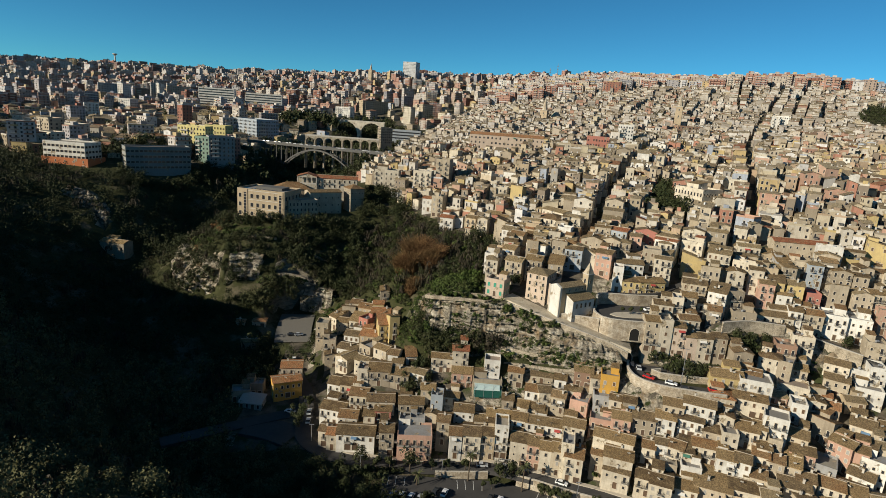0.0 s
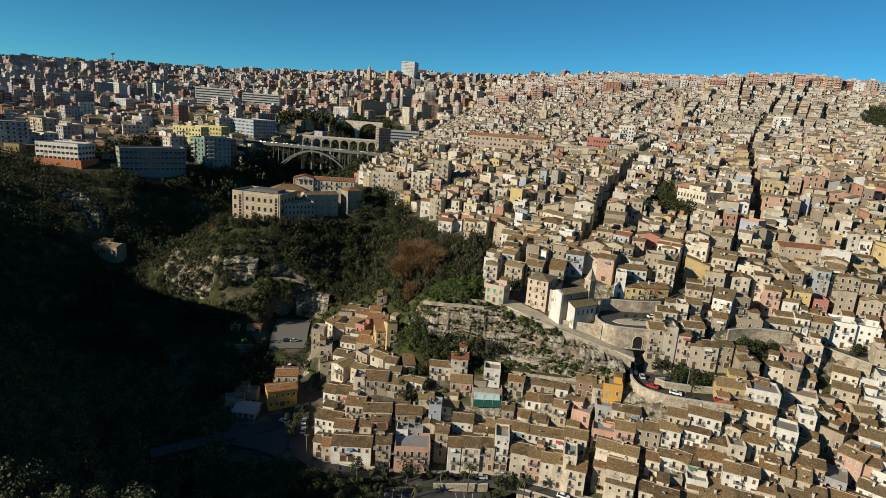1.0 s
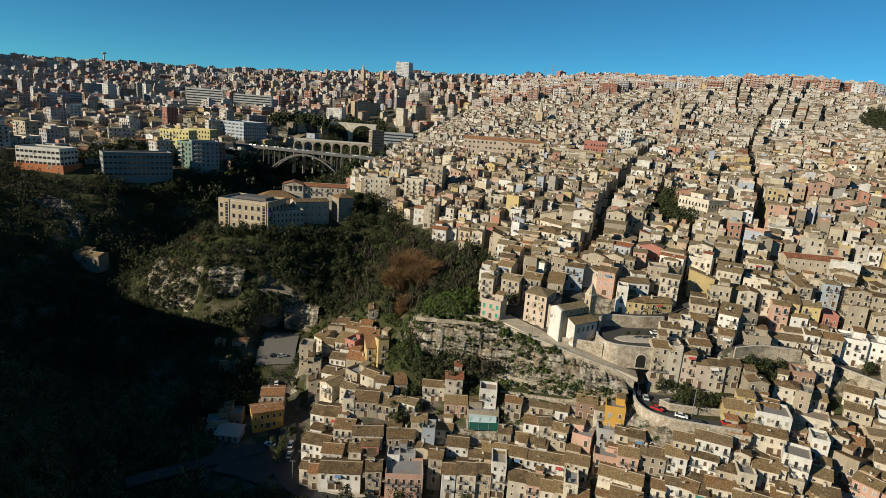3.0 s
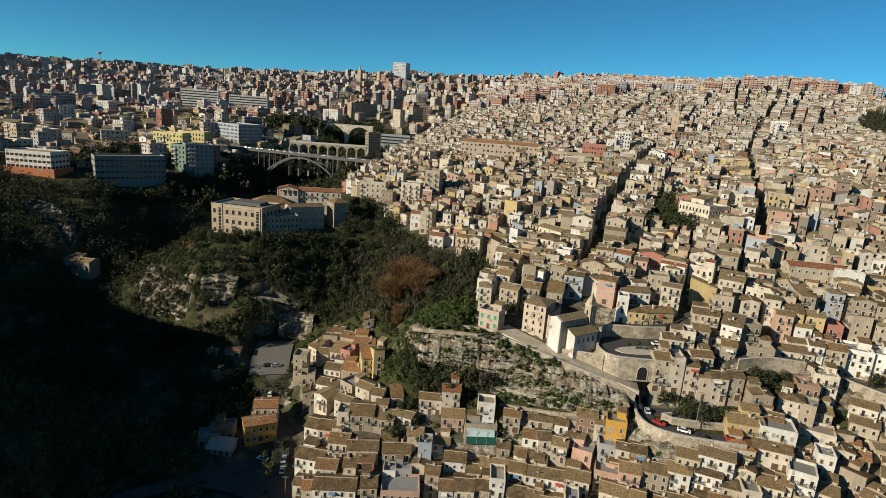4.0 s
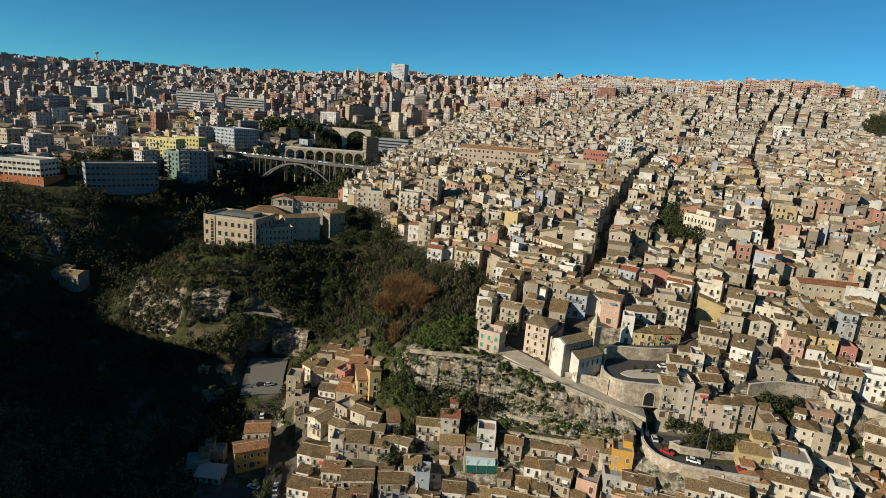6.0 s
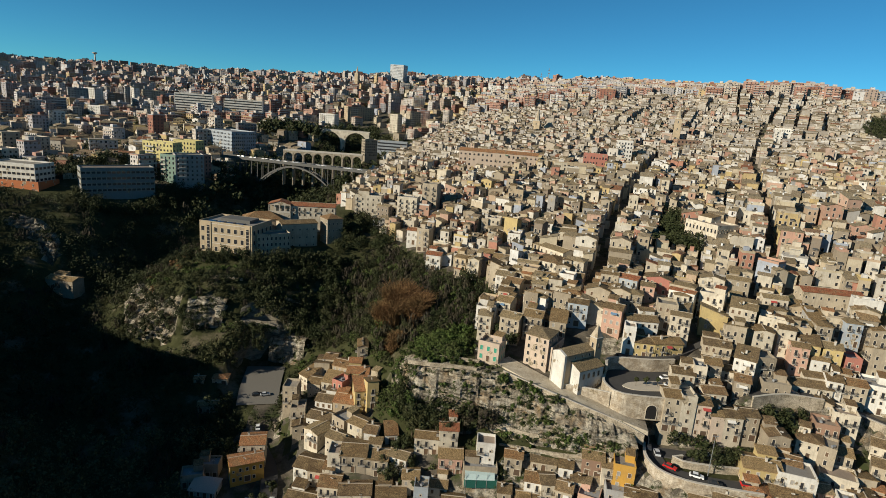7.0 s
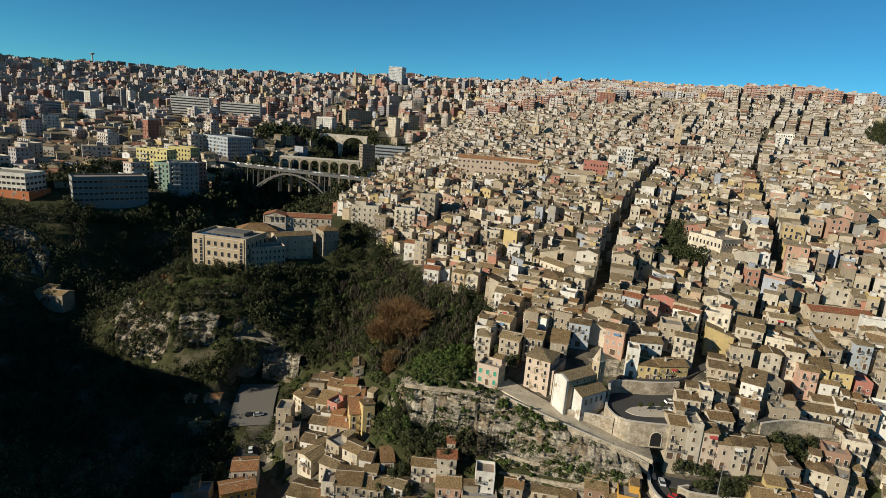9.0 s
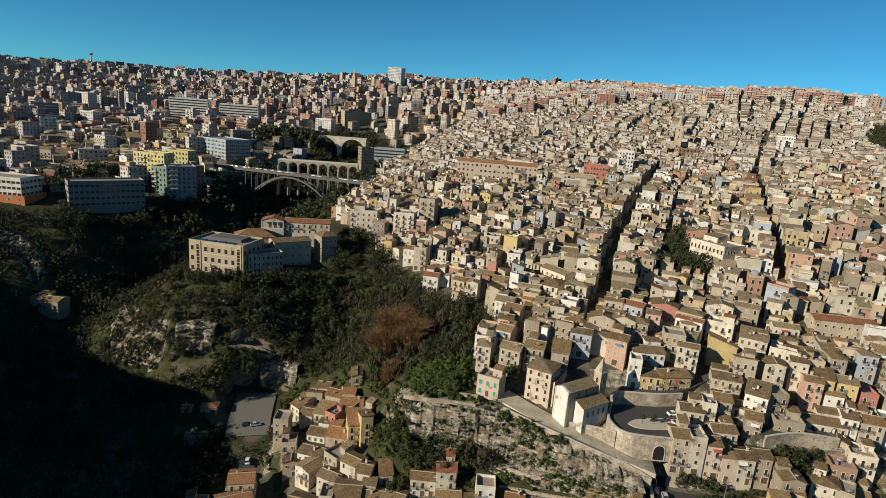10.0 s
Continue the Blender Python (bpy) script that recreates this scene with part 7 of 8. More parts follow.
by_front((-200, 336), (-184, 333), 8, 40.0, 35.4, 1, "stone", "gable", label="isolated beige farmhouse on the wooded slope", balconies=0)

by_front((-310, 522), (-283, 518), 10, 83.5, 76, 2, "cream", "gable", tile=RED_TILE, name="long_house", label="long low cream house with red tile roof", balconies=0)

# ---- blocks and houses at the edge of the upper town ----
by_front((-16.8, 380.8), (-4.8, 378.8), 11, 89.9, 75.6, 5, "cream", "flat", name="apartment_block", category="apartments", label="cream five-storey apartment block with stacked balconies", balconies=0.7, gap=3.0)
by_front((-43.5, 391.6), (-27.1, 389.6), 10, 87.8, 75.0, 4, "cream", "flat", name="palace", category="palace", label="cream four-storey palace with a flat roof", balconies=0.3, gap=2.8)
by_front((-2.1, 389.2), (6.8, 387.2), 12, 97.8, 79.0, 6, "beige", "flat", name="apartment_block", category="apartments", label="tall beige six-storey apartment block with balconies", balconies=0.6, gap=3.0)
by_front((-8.7, 344.1), (-1.5, 342.1), 7, 78.2, 70.5, 2, "white", "gable", tile=RED_TILE)
by_front((2.4, 314.8), (9.6, 312.8), 7, 72.7, 65.0, 2, "white", "gable", tile=RED_TILE)
by_front((27.7, 303.8), (34.1, 301.8), 8, 78.3, 70.0, 3, "rose", "gable")
by_front((33.6, 297.9), (40.5, 295.9), 8, 77.6, 69.5, 3, "pink", "gable")
by_front((34.1, 346.3), (41.7, 344.3), 8, 87.1, 78.7, 3, "cream", "flat")
by_front((43.2, 322.4), (49.3, 320.4), 8, 84.0, 75.9, 3, "white", "flat")
by_front((50.0, 383.7), (58.8, 381.7), 9, 98.9, 87.6, 3, "sand", "flat")
by_front((-11.6, 363.3), (-5.4, 361.3), 8, 79.1, 72.8, 2, "cream", "flat")
by_front((-3.1, 336.7), (3.3, 334.7), 8, 80.4, 69.0, 4, "beige", "flat")

# ---- tall houses on the bank over the hairpin ----
by_front((81.6, 203.6), (86.8, 202.8), 8, 58.9, 47.0, 4, "beige", "gable", below=6)
by_front((86.8, 202.8), (91.4, 202.2), 8, 59.2, 47.0, 4, "cream", "flat", below=6)
by_front((91.4, 202.6), (96.4, 202.0), 8, 57.4, 46.2, 3, "pale", "gable", below=6)
by_front((96.6, 201.6), (101.0, 201.2), 7, 54.2, 45.6, 2, "pale", "shed", below=6)
by_front((96.6, 208.8), (104.0, 208.0), 7, 58.6, 50.0, 3, "cream", "gable", below=8)
by_front((101.0, 201.2), (106.6, 200.6), 7, 54.3, 45.8, 3, "cream", "gable", below=6)
by_front((106.6, 201.4), (112.0, 200.8), 7, 54.8, 46.4, 3, "stone", "gable", below=6)

# ---- landmarks of the upper town ----
by_front((133.0, 321.9), (141.0, 304.5), 15, 98, 86.5, 3, "cream", "flat", windows=[ARCH_WINDOW], balconies=0, name="palace", category="palace", sides="flr",
         label="three-storey cream palace with arched windows in a garden")
by_front((153.0, 252.6), (175.0, 248.6), 8, 83.6, 76.8, 2, "beige", "gable", tile=RED_TILE, windows=[WINDOWS[2]], gap=2.6, door=False, name="long_house", label="long two-storey stone house with red tile roof", balconies=0)
by_front((25.0, 512), (88, 501.7), 14, 112.5, 100, 3, "pale", "gable", tile=ORANGE_TILE, balconies=0, glazed=True, gap=3.4, name="college", category="school", below=12,
         label="long three-storey pink stone college with rows of windows")
by_front((57.5, 309.0), (66.0, 295.5), 8, 82.4, 75.6, 2, "cream", "gable", tile=PALE_TILE, balconies=0.3)
by_front((67.0, 329.0), (79.0, 326.0), 8, 86.4, 79.8, 2, "cream", "gable", tile=PALE_TILE, balconies=0)
by_front((99, 489), (131, 486), 13, 109.3, 99, 3, "sand", "flat", balconies=0, glazed=True, gap=3.2, name="palace", category="palace", label="sandy stone three-storey palace with flat roof", below=10)
by_front((125, 502), (143, 498), 12, 117, 105, 3, "rose", "flat", balconies=0, glazed=True, name="house", label="bright red three-storey house with flat roof")
by_front((159, 526), (171, 524), 10, 128.5, 109, 6, "white", "flat", balconies=0.8, glazed=True, name="apartment_block", category="apartments", label="narrow white six-storey apartment block with balconies")
by_front((371, 664), (386, 655), 10, 150, 130, 6, "white", "flat", balconies=0.2, glazed=True, name="apartment_block", category="apartments", label="white six-storey block standing over the roofs")
by_front((50, 283), (60, 276), 13, 82, 73, 3, "cream", "hip", windows=[ARCH_WINDOW], balconies=0.5, name="palace", category="palace", label="cream corner palace with balconies and hipped roof")
by_front((-66, 641), (-54, 648), 9, 107, 90, 6, "stone", "flat", balconies=0, glazed=True, name="apartment_block", category="apartments", label="grey-brown six-storey block beside the viaduct", below=20)
by_front((-59, 701), (-25, 699), 12, 103.5, 93, 3, "blue", "flat", balconies=0, gap=2.4, glazed=True, name="office_building", category="offices", label="long blue-grey block with a window grid", below=20)
by_front((-98, 1376), (-68, 1364), 22, 232, 182, 16, "ash", "flat", balconies=0, gap=2.6, glazed=True, name="tower_block", category="apartments", label="tall pale grey apartment tower on the skyline", below=20)
by_front((-369, 896), (-318, 904), 14, 139, 110, 8, "white", "flat", balconies=0, gap=4.0, glazed=True, name="hospital_building", category="hospital", label="long white slab building with strip windows", below=10)
by_front((-299, 896), (-246, 904), 14, 135.5, 107, 8, "white", "flat", balconies=0, gap=4.0, glazed=True, name="hospital_building", category="hospital", label="long white slab building with strip windows", below=10)
by_front((-188, 598), (-172, 621), 40, 107.5, 84, 7, "blue", "flat", balconies=0.4, glazed=True, name="apartment_block", category="apartments", label="long pale grey-blue seven-storey apartment block above the gorge", below=20)
by_front((-179.5, 453.4), (-163, 463), 14, 97.6, 79, 6, "grey", "flat", balconies=0.4, glazed=True, gap=2.8, name="apartment_block", category="apartments", label="grey six-storey apartment block in shade above the gorge", below=20)


def far_block(x, y, across, top, base, wall, label, yaw=34, name="apartment_block", slim=0.6, balconies=0.4, gap=3.4):
    """A block whose corner towards the camera's side stands at x, y; across: how wide it shows in all."""
    d = across * slim
    w = (across - d * math.sin(radians(abs(yaw)))) / math.cos(radians(yaw))
    c, k = math.cos(radians(yaw)), math.sin(radians(yaw))
    x0 = x + (d * k if yaw > 0 else 0)
    by_front((x0, y), (x0 + w * c, y + w * k), d, top, base, max(2, round((top - base) / 3.2)), wall, "flat", balconies=balconies, glazed=True, gap=gap, name=name, category="apartments", label=label, below=15)


far_block(-520, 886, 28, 134.8, 101, "grey", "tall grey apartment slab in its own shade", slim=0.45)
far_block(-514, 926, 25, 136.0, 103, "white", "tall white apartment block with stacked balconies", yaw=-20)
far_block(-491, 935, 25, 130.7, 104, "brick", "dark red-brown apartment block")
far_block(-480, 968, 11, 141.0, 106, "grey", "narrow grey apartment tower", slim=0.8)
far_block(-479, 991, 12.5, 140.3, 108, "white", "narrow white apartment tower", yaw=-25, slim=0.8)
far_block(-470, 1000, 35, 138.6, 109, "beige", "long beige apartment slab", slim=0.35)
far_block(-435, 796, 23, 115.7, 96, "white", "white six-storey apartment block with balconies", yaw=-18)
far_block(-432, 704, 19, 109.2, 90, "white", "white apartment block among low houses")
far_block(-356, 556, 21, 93.6, 78, "cream", "cream four-storey apartment block with balconies", yaw=-24)
far_block(-355, 517, 22, 99.6, 78, "beige", "beige apartment block at the edge of the slope", yaw=-28)
far_block(-328, 479, 19, 90.7, 77, "cream", "cream four-storey apartment block with balconies", yaw=-26)
far_block(-140.6, 981, 47, 136.8, 105, "sand", "broad sandy apartment block with a sunlit end wall", slim=0.3, gap=4)
far_block(-59.8, 889, 18, 131.4, 98, "cream", "tall cream apartment tower", yaw=42, name="tower_block", slim=0.95)
far_block(-37.4, 903, 21.6, 137, 100, "beige", "tall beige apartment tower", yaw=38, name="tower_block", slim=0.5)
far_block(-166, 916, 28, 124.4, 99, "white", "white apartment block with balconies above the gorge", yaw=-15)
far_block(105, 1110, 22, 191.8, 168, "white", "white apartment block high on the hill", yaw=-28)
far_block(83, 1056, 13.6, 176.6, 158, "blue", "pale blue apartment block high on the hill", yaw=-20)
far_block(344.5, 618, 9.5, 147.5, 130, "white", "white five-storey block standing over the roofs", yaw=-25, slim=0.9)
far_block(355.5, 620, 8.5, 146.2, 130, "white", "white block with a blind wall over the roofs", yaw=-25, slim=0.9)
far_block(239, 599, 27, 131.5, 122, "brick", "long low red-painted house among the hillside roofs", yaw=4, slim=0.35, balconies=0)
for x, across, top in ((-1600, 30, 199), (-1555, 26, 204), (-1500, 34, 221), (-1452, 30, 226), (-1410, 34, 224), (-1216, 32, 231), (-1176, 30, 233), (-1135, 26, 230)):
    far_block(x, 2300, across, top, top - 30, "brick", "dark red-brown apartment block on the skyline", yaw=40, slim=0.45, balconies=0, gap=5)
# the gorge below the towers stays open
for x, y, r in ((-100, 930, 22), (-75, 900, 20), (-50, 870, 18), (-95, 870, 24), (-45, 840, 16), (-80, 830, 24), (-120, 900, 22)):
    HEROES.append((x, y, r))


def campanile(x, y, z, w, h, label, dome=False):
    """A stone bell tower with belfry openings and a spire or dome."""
    ob = thing("bell_tower", x, y, z, -25, label, "tower")
    HEROES.append((x, y, w))
    g = Geo()
    g.box(-w / 2, w / 2, -w / 2, w / 2, -10, h, WALLS["sand"])
    part("shaft", g, ob)
    c = Geo()
    c.box(-w / 2 - 0.4, w / 2 + 0.4, -w / 2 - 0.4, w / 2 + 0.4, h + 0.004, h + 0.6, PALE_CONCRETE)
    part("cornice", c, ob)
    s = Geo()
    n = 8
    if dome:
        pts, fs = [], []
        for k in range(5):
            a = k * math.pi / 8.01
            pts += [(math.cos(a) * w * 0.5 * math.cos(2 * math.pi * i / n), math.cos(a) * w * 0.5 * math.sin(2 * math.pi * i / n), h + 0.6 + math.sin(a) * w * 0.6) for i in range(n)]
        for k in range(4):
            fs += [(k * n + i, k * n + (i + 1) % n, (k + 1) * n + (i + 1) % n, (k + 1) * n + i) for i in range(n)]
        s.solid(pts, fs + [tuple(range(4 * n, 5 * n))], WALLS["beige"])
        part("dome", s, ob)
    else:
        s.solid([(w * 0.42 * math.cos(2 * math.pi * i / n), w * 0.42 * math.sin(2 * math.pi * i / n), h + 0.6) for i in range(n)] + [(0, 0, h + w * 1.9)],
                [(i, (i + 1) % n, n) for i in range(n)], WALLS["beige"])
        part("spire", s, ob)
    for turn in (0, 90, 180, 270):
        for zz in (h - 4.2, h * 0.5):
            part("belfry_opening", ARCH_WINDOW, ob, pose(0, 0, 0, 0, 0, turn) @ pose(0, -w / 2, zz))


campanile(120, 700, 112, 8, 27, "sandstone cathedral bell tower with spire")
campanile(136, 712, 118, 13, 12, "stone church with shallow dome", True)
campanile(-165, 1330, 168, 8, 38, "thin church bell tower near the skyline")
campanile(255, 640, 130, 7, 22, "stone church tower among the roofs")


def watertower(x, y, z):
    ob = thing("water_tower", x, y, z, 0, "mushroom-shaped concrete water tower on the skyline", "water tower")
    g = Geo()
    g.tube((0, 0, -5), (0, 0, 26), 3.2, 2.4, PALE_CONCRETE, 10)
    part("stem", g, ob)
    t = Geo()
    t.tube((0, 0, 26.01), (0, 0, 32), 2.5, 9.5, PALE_CONCRETE, 14)
    part("bowl", t, ob)
    c = Geo()
    c.tube((0, 0, 32.01), (0, 0, 34.5), 9.5, 8.0, CONCRETE, 14)
    part("cap", c, ob)


watertower(-1369, 2500, 231)


def mast(x, y, z, h):
    ob = thing("radio_mast", x, y, z, 0, "thin steel radio mast above the roofs", "mast")
    g = Geo()
    g.tube((0, 0, -5), (0, 0, h), 0.7, 0.3, STEEL, 6)
    part("pole", g, ob)
    for k in (0.7, 0.85):
        c = Geo()
        c.box(-1.6, 1.6, -0.3, 0.3, h * k, h * k + 1.5, STEEL)
        part("antenna", c, ob)


mast(232, 1250, 202, 40)
mast(218, 1255, 202, 30)


# ---- bridges over the gorge ----
def arch_bridge():
    """Concrete road bridge: a deck on thin columns over one wide arch."""
    a, b, z = Vector((-166, 541, 91)), Vector((-52, 501, 91)), 91.0
    length = (b - a).length
    yaw = math.degrees(math.atan2(b.y - a.y, b.x - a.x))
    ob = thing("road_bridge", a.x, a.y, 0, yaw, "concrete road bridge with a single wide arch over the gorge", "bridge")
    d = Geo()
    d.box(-12, length + 10, -4.5, 4.5, z - 1.3, z, DARK_CONCRETE)
    part("deck", d, ob)
    t = Geo()
    t.box(-12, length + 10, -3.6, 3.6, z + 0.004, z + 0.02, ASPHALT)
    part("roadway", t, ob)
    for s in (-4.4, 4.2):
        g = Geo()
        g.box(-12, length + 10, s, s + 0.2, z + 0.005, z + 1.0, DARK_CONCRETE)
        part("parapet", g, ob)
    x0, x1, rise_, n = 26.0, 94.0, 15.0, 18
    crown = z - 2.2
    for s in (-3.4, 2.4):
        g = Geo()
        v, f = [], []
        for i in range(n + 1):
            u = i / n
            x = x0 + (x1 - x0) * u
            zz = crown - rise_ * (2 * u - 1) ** 2
            v += [(x, s, zz), (x, s + 1.0, zz), (x, s + 1.0, zz - 1.4), (x, s, zz - 1.4)]
            if i:
                p, q = 4 * (i - 1), 4 * i
                f += [(p, p + 1, q + 1, q), (p + 1, p + 2, q + 2, q + 1), (p + 2, p + 3, q + 3, q + 2), (p + 3, p, q, q + 3)]
        g.solid(v, f, DARK_CONCRETE)
        part("arch", g, ob)
    x = 2.0
    while x < length:
        u = (x - x0) / (x1 - x0)
        foot = crown - rise_ * (2 * u - 1) ** 2 if 0 < u < 1 else ground(a.x + (b.x - a.x) * x / length, a.y + (b.y - a.y) * x / length) - 3
        if z - 1.3 - foot > 1.2:
            for s in (-3.2, 2.6):
                c = Geo()
                c.box(x - 0.22, x + 0.22, s, s + 0.5, foot, z - 1.301, DARK_CONCRETE)
                part("column", c, ob)
        x += 5.6
    return a, b, z


BRIDGE = arch_bridge()


def viaduct(p, q, z, spans, label, wide=7.0, drop=30.0, mat=RUBBLE):
    """Stone viaduct of round arches."""
    length = math.hypot(q[0] - p[0], q[1] - p[1])
    yaw = math.degrees(math.atan2(q[1] - p[1], q[0] - p[0]))
    ob = thing("viaduct", p[0], p[1], 0, yaw, label, "bridge")
    pier = length / spans * 0.14
    span = length / spans
    n = 10
    for k in range(spans):
        g = Geo()
        x0 = k * span
        r = (span - pier) / 2
        c = x0 + span / 2
        spring = z - 1.2 - r * 1.0
        arc = [(c + r * math.cos(math.pi - math.pi * i / n), spring + r * math.sin(math.pi * i / n)) for i in range(n + 1)]
        # two faces in strips above the arch, the piers and the underside
        v, f = [], []
        tops = [(x0, z)] + [(x, z) for x, _ in arc] + [(x0 + span, z)]
        lows = [(x0, spring)] + arc + [(x0 + span, spring)]
        for (xt, zt), (xl, zl) in zip(tops, lows):
            v += [(xt, -wide / 2, zt), (xl, -wide / 2, zl), (xl, wide / 2, zl), (xt, wide / 2, zt)]
        for i in range(len(tops) - 1):
            a, b = 4 * i, 4 * i + 4
            f += [(a + 1, b + 1, b, a), (a + 2, b + 2, b + 1, a + 1), (a + 3, b + 3, b + 2, a + 2), (a, b, b + 3, a + 3)]
        g.solid(v, f, mat)
        part("arch", g, ob)
        h = Geo()
        h.box(x0 - pier / 2, x0 + pier / 2, -wide / 2 - 0.1, wide / 2 + 0.1, spring - drop, spring + 0.02, mat)
        part("pier", h, ob)
    for s in (-wide / 2, wide / 2 - 0.4):
        g = Geo()
        g.box(0, length, s, s + 0.4, z + 0.004, z + 1.0, PALE_CONCRETE)
        part("parapet", g, ob)


viaduct((-126, 548), (-58, 549), 99, 8, "old stone viaduct of small round arches", 7, 25)
viaduct((-137, 751), (-73, 749), 109.6, 2, "pale stone railway viaduct of tall arches", 7, 40, WALLS["cream"])

# ---- roads, squares and walls ----
ribbon("road_corso", *ROADS["road_corso"], ASPHALT, "grey asphalt street curving along the foot of the old town")
ribbon("forecourt", *ROADS["forecourt"], ASPHALT, "wide shaded asphalt forecourt at the road bend")
ribbon("road_west", *ROADS["road_west"], ASPHALT, "asphalt side road into the shaded valley")
ribbon("pavement_corso", *ROADS["pavement_corso"], PAVING, "limestone pavement along the house fronts", "pavement")
ribbon("car_park_low", *ROADS["car_park_low"], ASPHALT, "grey asphalt car park below the street")
ribbon("car_park_quarry", *ROADS["car_park_quarry"], GRAVEL, "grey gravel car park in a former quarry")
ribbon("road_hairpin", *ROADS["road_hairpin"], ASPHALT, "asphalt hairpin road on a stone terrace")
ribbon("road_upper_bend", *ROADS["road_upper_bend"], ASPHALT, "asphalt bend of the hairpin")
walling("wall_hairpin", [(77, 203, 42.6), (74.4, 196, 42.2), (75.6, 188.4, 42), (82, 183.6, 41.8), (91, 181, 41.8), (103, 178.6, 41.8)], 1.0, 11, 0.7, RETAIN, "tall curved stained retaining wall carrying the hairpin road")
walling("wall_hairpin_inner", [(103, 189.6, 42), (93, 190.4, 42), (85, 192, 42), (82.6, 194, 42.2), (86, 194.8, 42.2)], 1.6, 2, 0.6, RUBBLE, "low stone wall inside the hairpin")
ribbon("promenade", *ROADS["promenade"], SANDY, "sandy stone-paved promenade along the cliff edge", "pavement")
walling("wall_promenade", [(31, 218.6, 57.0), (43, 211.6, 55.0), (51.5, 207.2, 53.5), (60.4, 204, 51.5), (68.4, 201.4, 49.4), (75, 199.6, 46.6)], 0.6, 3.0, 0.45, RUBBLE, "parapet wall of pale stone along the cliff")
walling("wall_terrace", [(-2, 226.6, 55.8), (6, 224, 56.4), (14, 222.6, 56.8), (22, 220.8, 57)], 0.1, 1.3, 0.6, RUBBLE, "long low garden terrace wall above the cliff", coping=False)
walling("wall_terrace_upper", [(8, 228, 57.6), (16, 226.4, 58), (23, 224.6, 58.2)], 0.1, 1.1, 0.5, RUBBLE, "garden terrace wall of rubble stone", coping=False)
NEAR_EDGE = [(66.2, 219.6), (64.9, 215.2), (65.2, 211.6), (66.3, 208.4), (68.6, 206.5), (73.2, 205.5), (78.5, 205.0), (83, 204.8)]
FAR_EDGE = [(66.6, 219.4), (67.4, 222.4), (69.2, 225.2), (72.4, 226.6), (77, 226.4), (84.3, 226.2), (94, 227.6)]


def square():
    """The asphalt square at the bend, held by a wall on its open side."""
    near = [p for p in along([(x, y, 57.2) for x, y in NEAR_EDGE], 1.5)]
    far = along([(x, y, 57.2) for x, y in FAR_EDGE], 1.5)
    ring = [(p.x, p.y) for p in near] + [(96, 206), (98, 216)] + [(p.x, p.y) for p in far[::-1]]
    g = Geo()
    g.prism(ring, 55.4, 57.2, ASPHALT)
    structure("square", g, "small asphalt square at the bend of the street", "road")


square()


def island():
    """The kerbed paved island in the square."""
    g = Geo()
    outline = [(70.6, 213.2, 0), (72.4, 211.2, 0), (76, 210.4, 0), (81, 210.6, 0), (86, 211.4, 0), (90, 214.0, 0), (89.4, 217.0, 0), (85, 217.8, 0), (79, 217.2, 0), (73.6, 215.8, 0), (70.6, 213.2, 0)]
    ring = [(p.x, p.y) for p in along(outline, 0.9)[:-1]]
    k = len(ring)
    v = [(x, y, z) for z in (57.1, 57.42) for x, y in ring]
    g.solid(v, [(i, (i + 1) % k, k + (i + 1) % k, k + i) for i in range(k)] + [tuple(range(k, 2 * k))], PAVING)
    structure("pavement_island", g, "pale stone-paved traffic island with a kerb", "pavement")


island()
ribbon("street_scale", *ROADS["street_scale"], ASPHALT, "asphalt street climbing round the square")
walling("wall_square", [(x, y, 57.2) for x, y in FAR_EDGE], 4.6, 2, 0.7, RETAIN, "high curved plastered retaining wall round the square", step=1.5)
walling("wall_square_near", [(x, y, 57.2) for x, y in NEAR_EDGE], 0.7, 7.5, 0.6, RETAIN, "tall pale retaining wall under the square", step=1.5)
walling("wall_arch", [(50.5, 215.6, 54.6), (56, 213.8, 54.9), (61, 211.8, 55.2), (65.6, 208.8, 55.8)], 0.9, 8.0, 0.6, RETAIN, "retaining wall of pale stone beside the church")
walling("wall_east", [(141, 214, 54), (150, 205, 52.4), (160, 196, 51)], 2.6, 5, 0.8, RUBBLE, "high cream retaining wall beside the sloping street")
ribbon("street_east", *ROADS["street_east"], ASPHALT, "narrow asphalt street on a viaduct-like wall")
walling("wall_street_east", [(112, 206.8, 58.2), (124, 209.4, 58.6), (137, 208.2, 58)], 1.0, 9, 0.6, RUBBLE, "stone wall carrying the narrow street")
walling("wall_spur_path", [(-90, 289.6, 39.6), (-78, 291.6, 39.8), (-66, 294.6, 39.8)], 0.5, 2.5, 0.6, RUBBLE, "pale dry-stone terrace wall on the wooded spur", coping=False)
walling("wall_low", [(33.6, 172.9, 10.6), (39.3, 170.4, 10.9), (46.9, 166.6, 11.2), (53.7, 163.4, 11.6), (62, 159.2, 12.2), (76, 151, 13)], 0.6, 4.2, 0.5, RETAIN, "long pale plastered wall between car park and street")
walling("wall_bank", [(5.7, 175.0, 9.0), (14, 175.1, 9.4), (24, 175.2, 10.0)], 0.25, 2.6, 0.4, RETAIN, "low pale wall between street and car park")


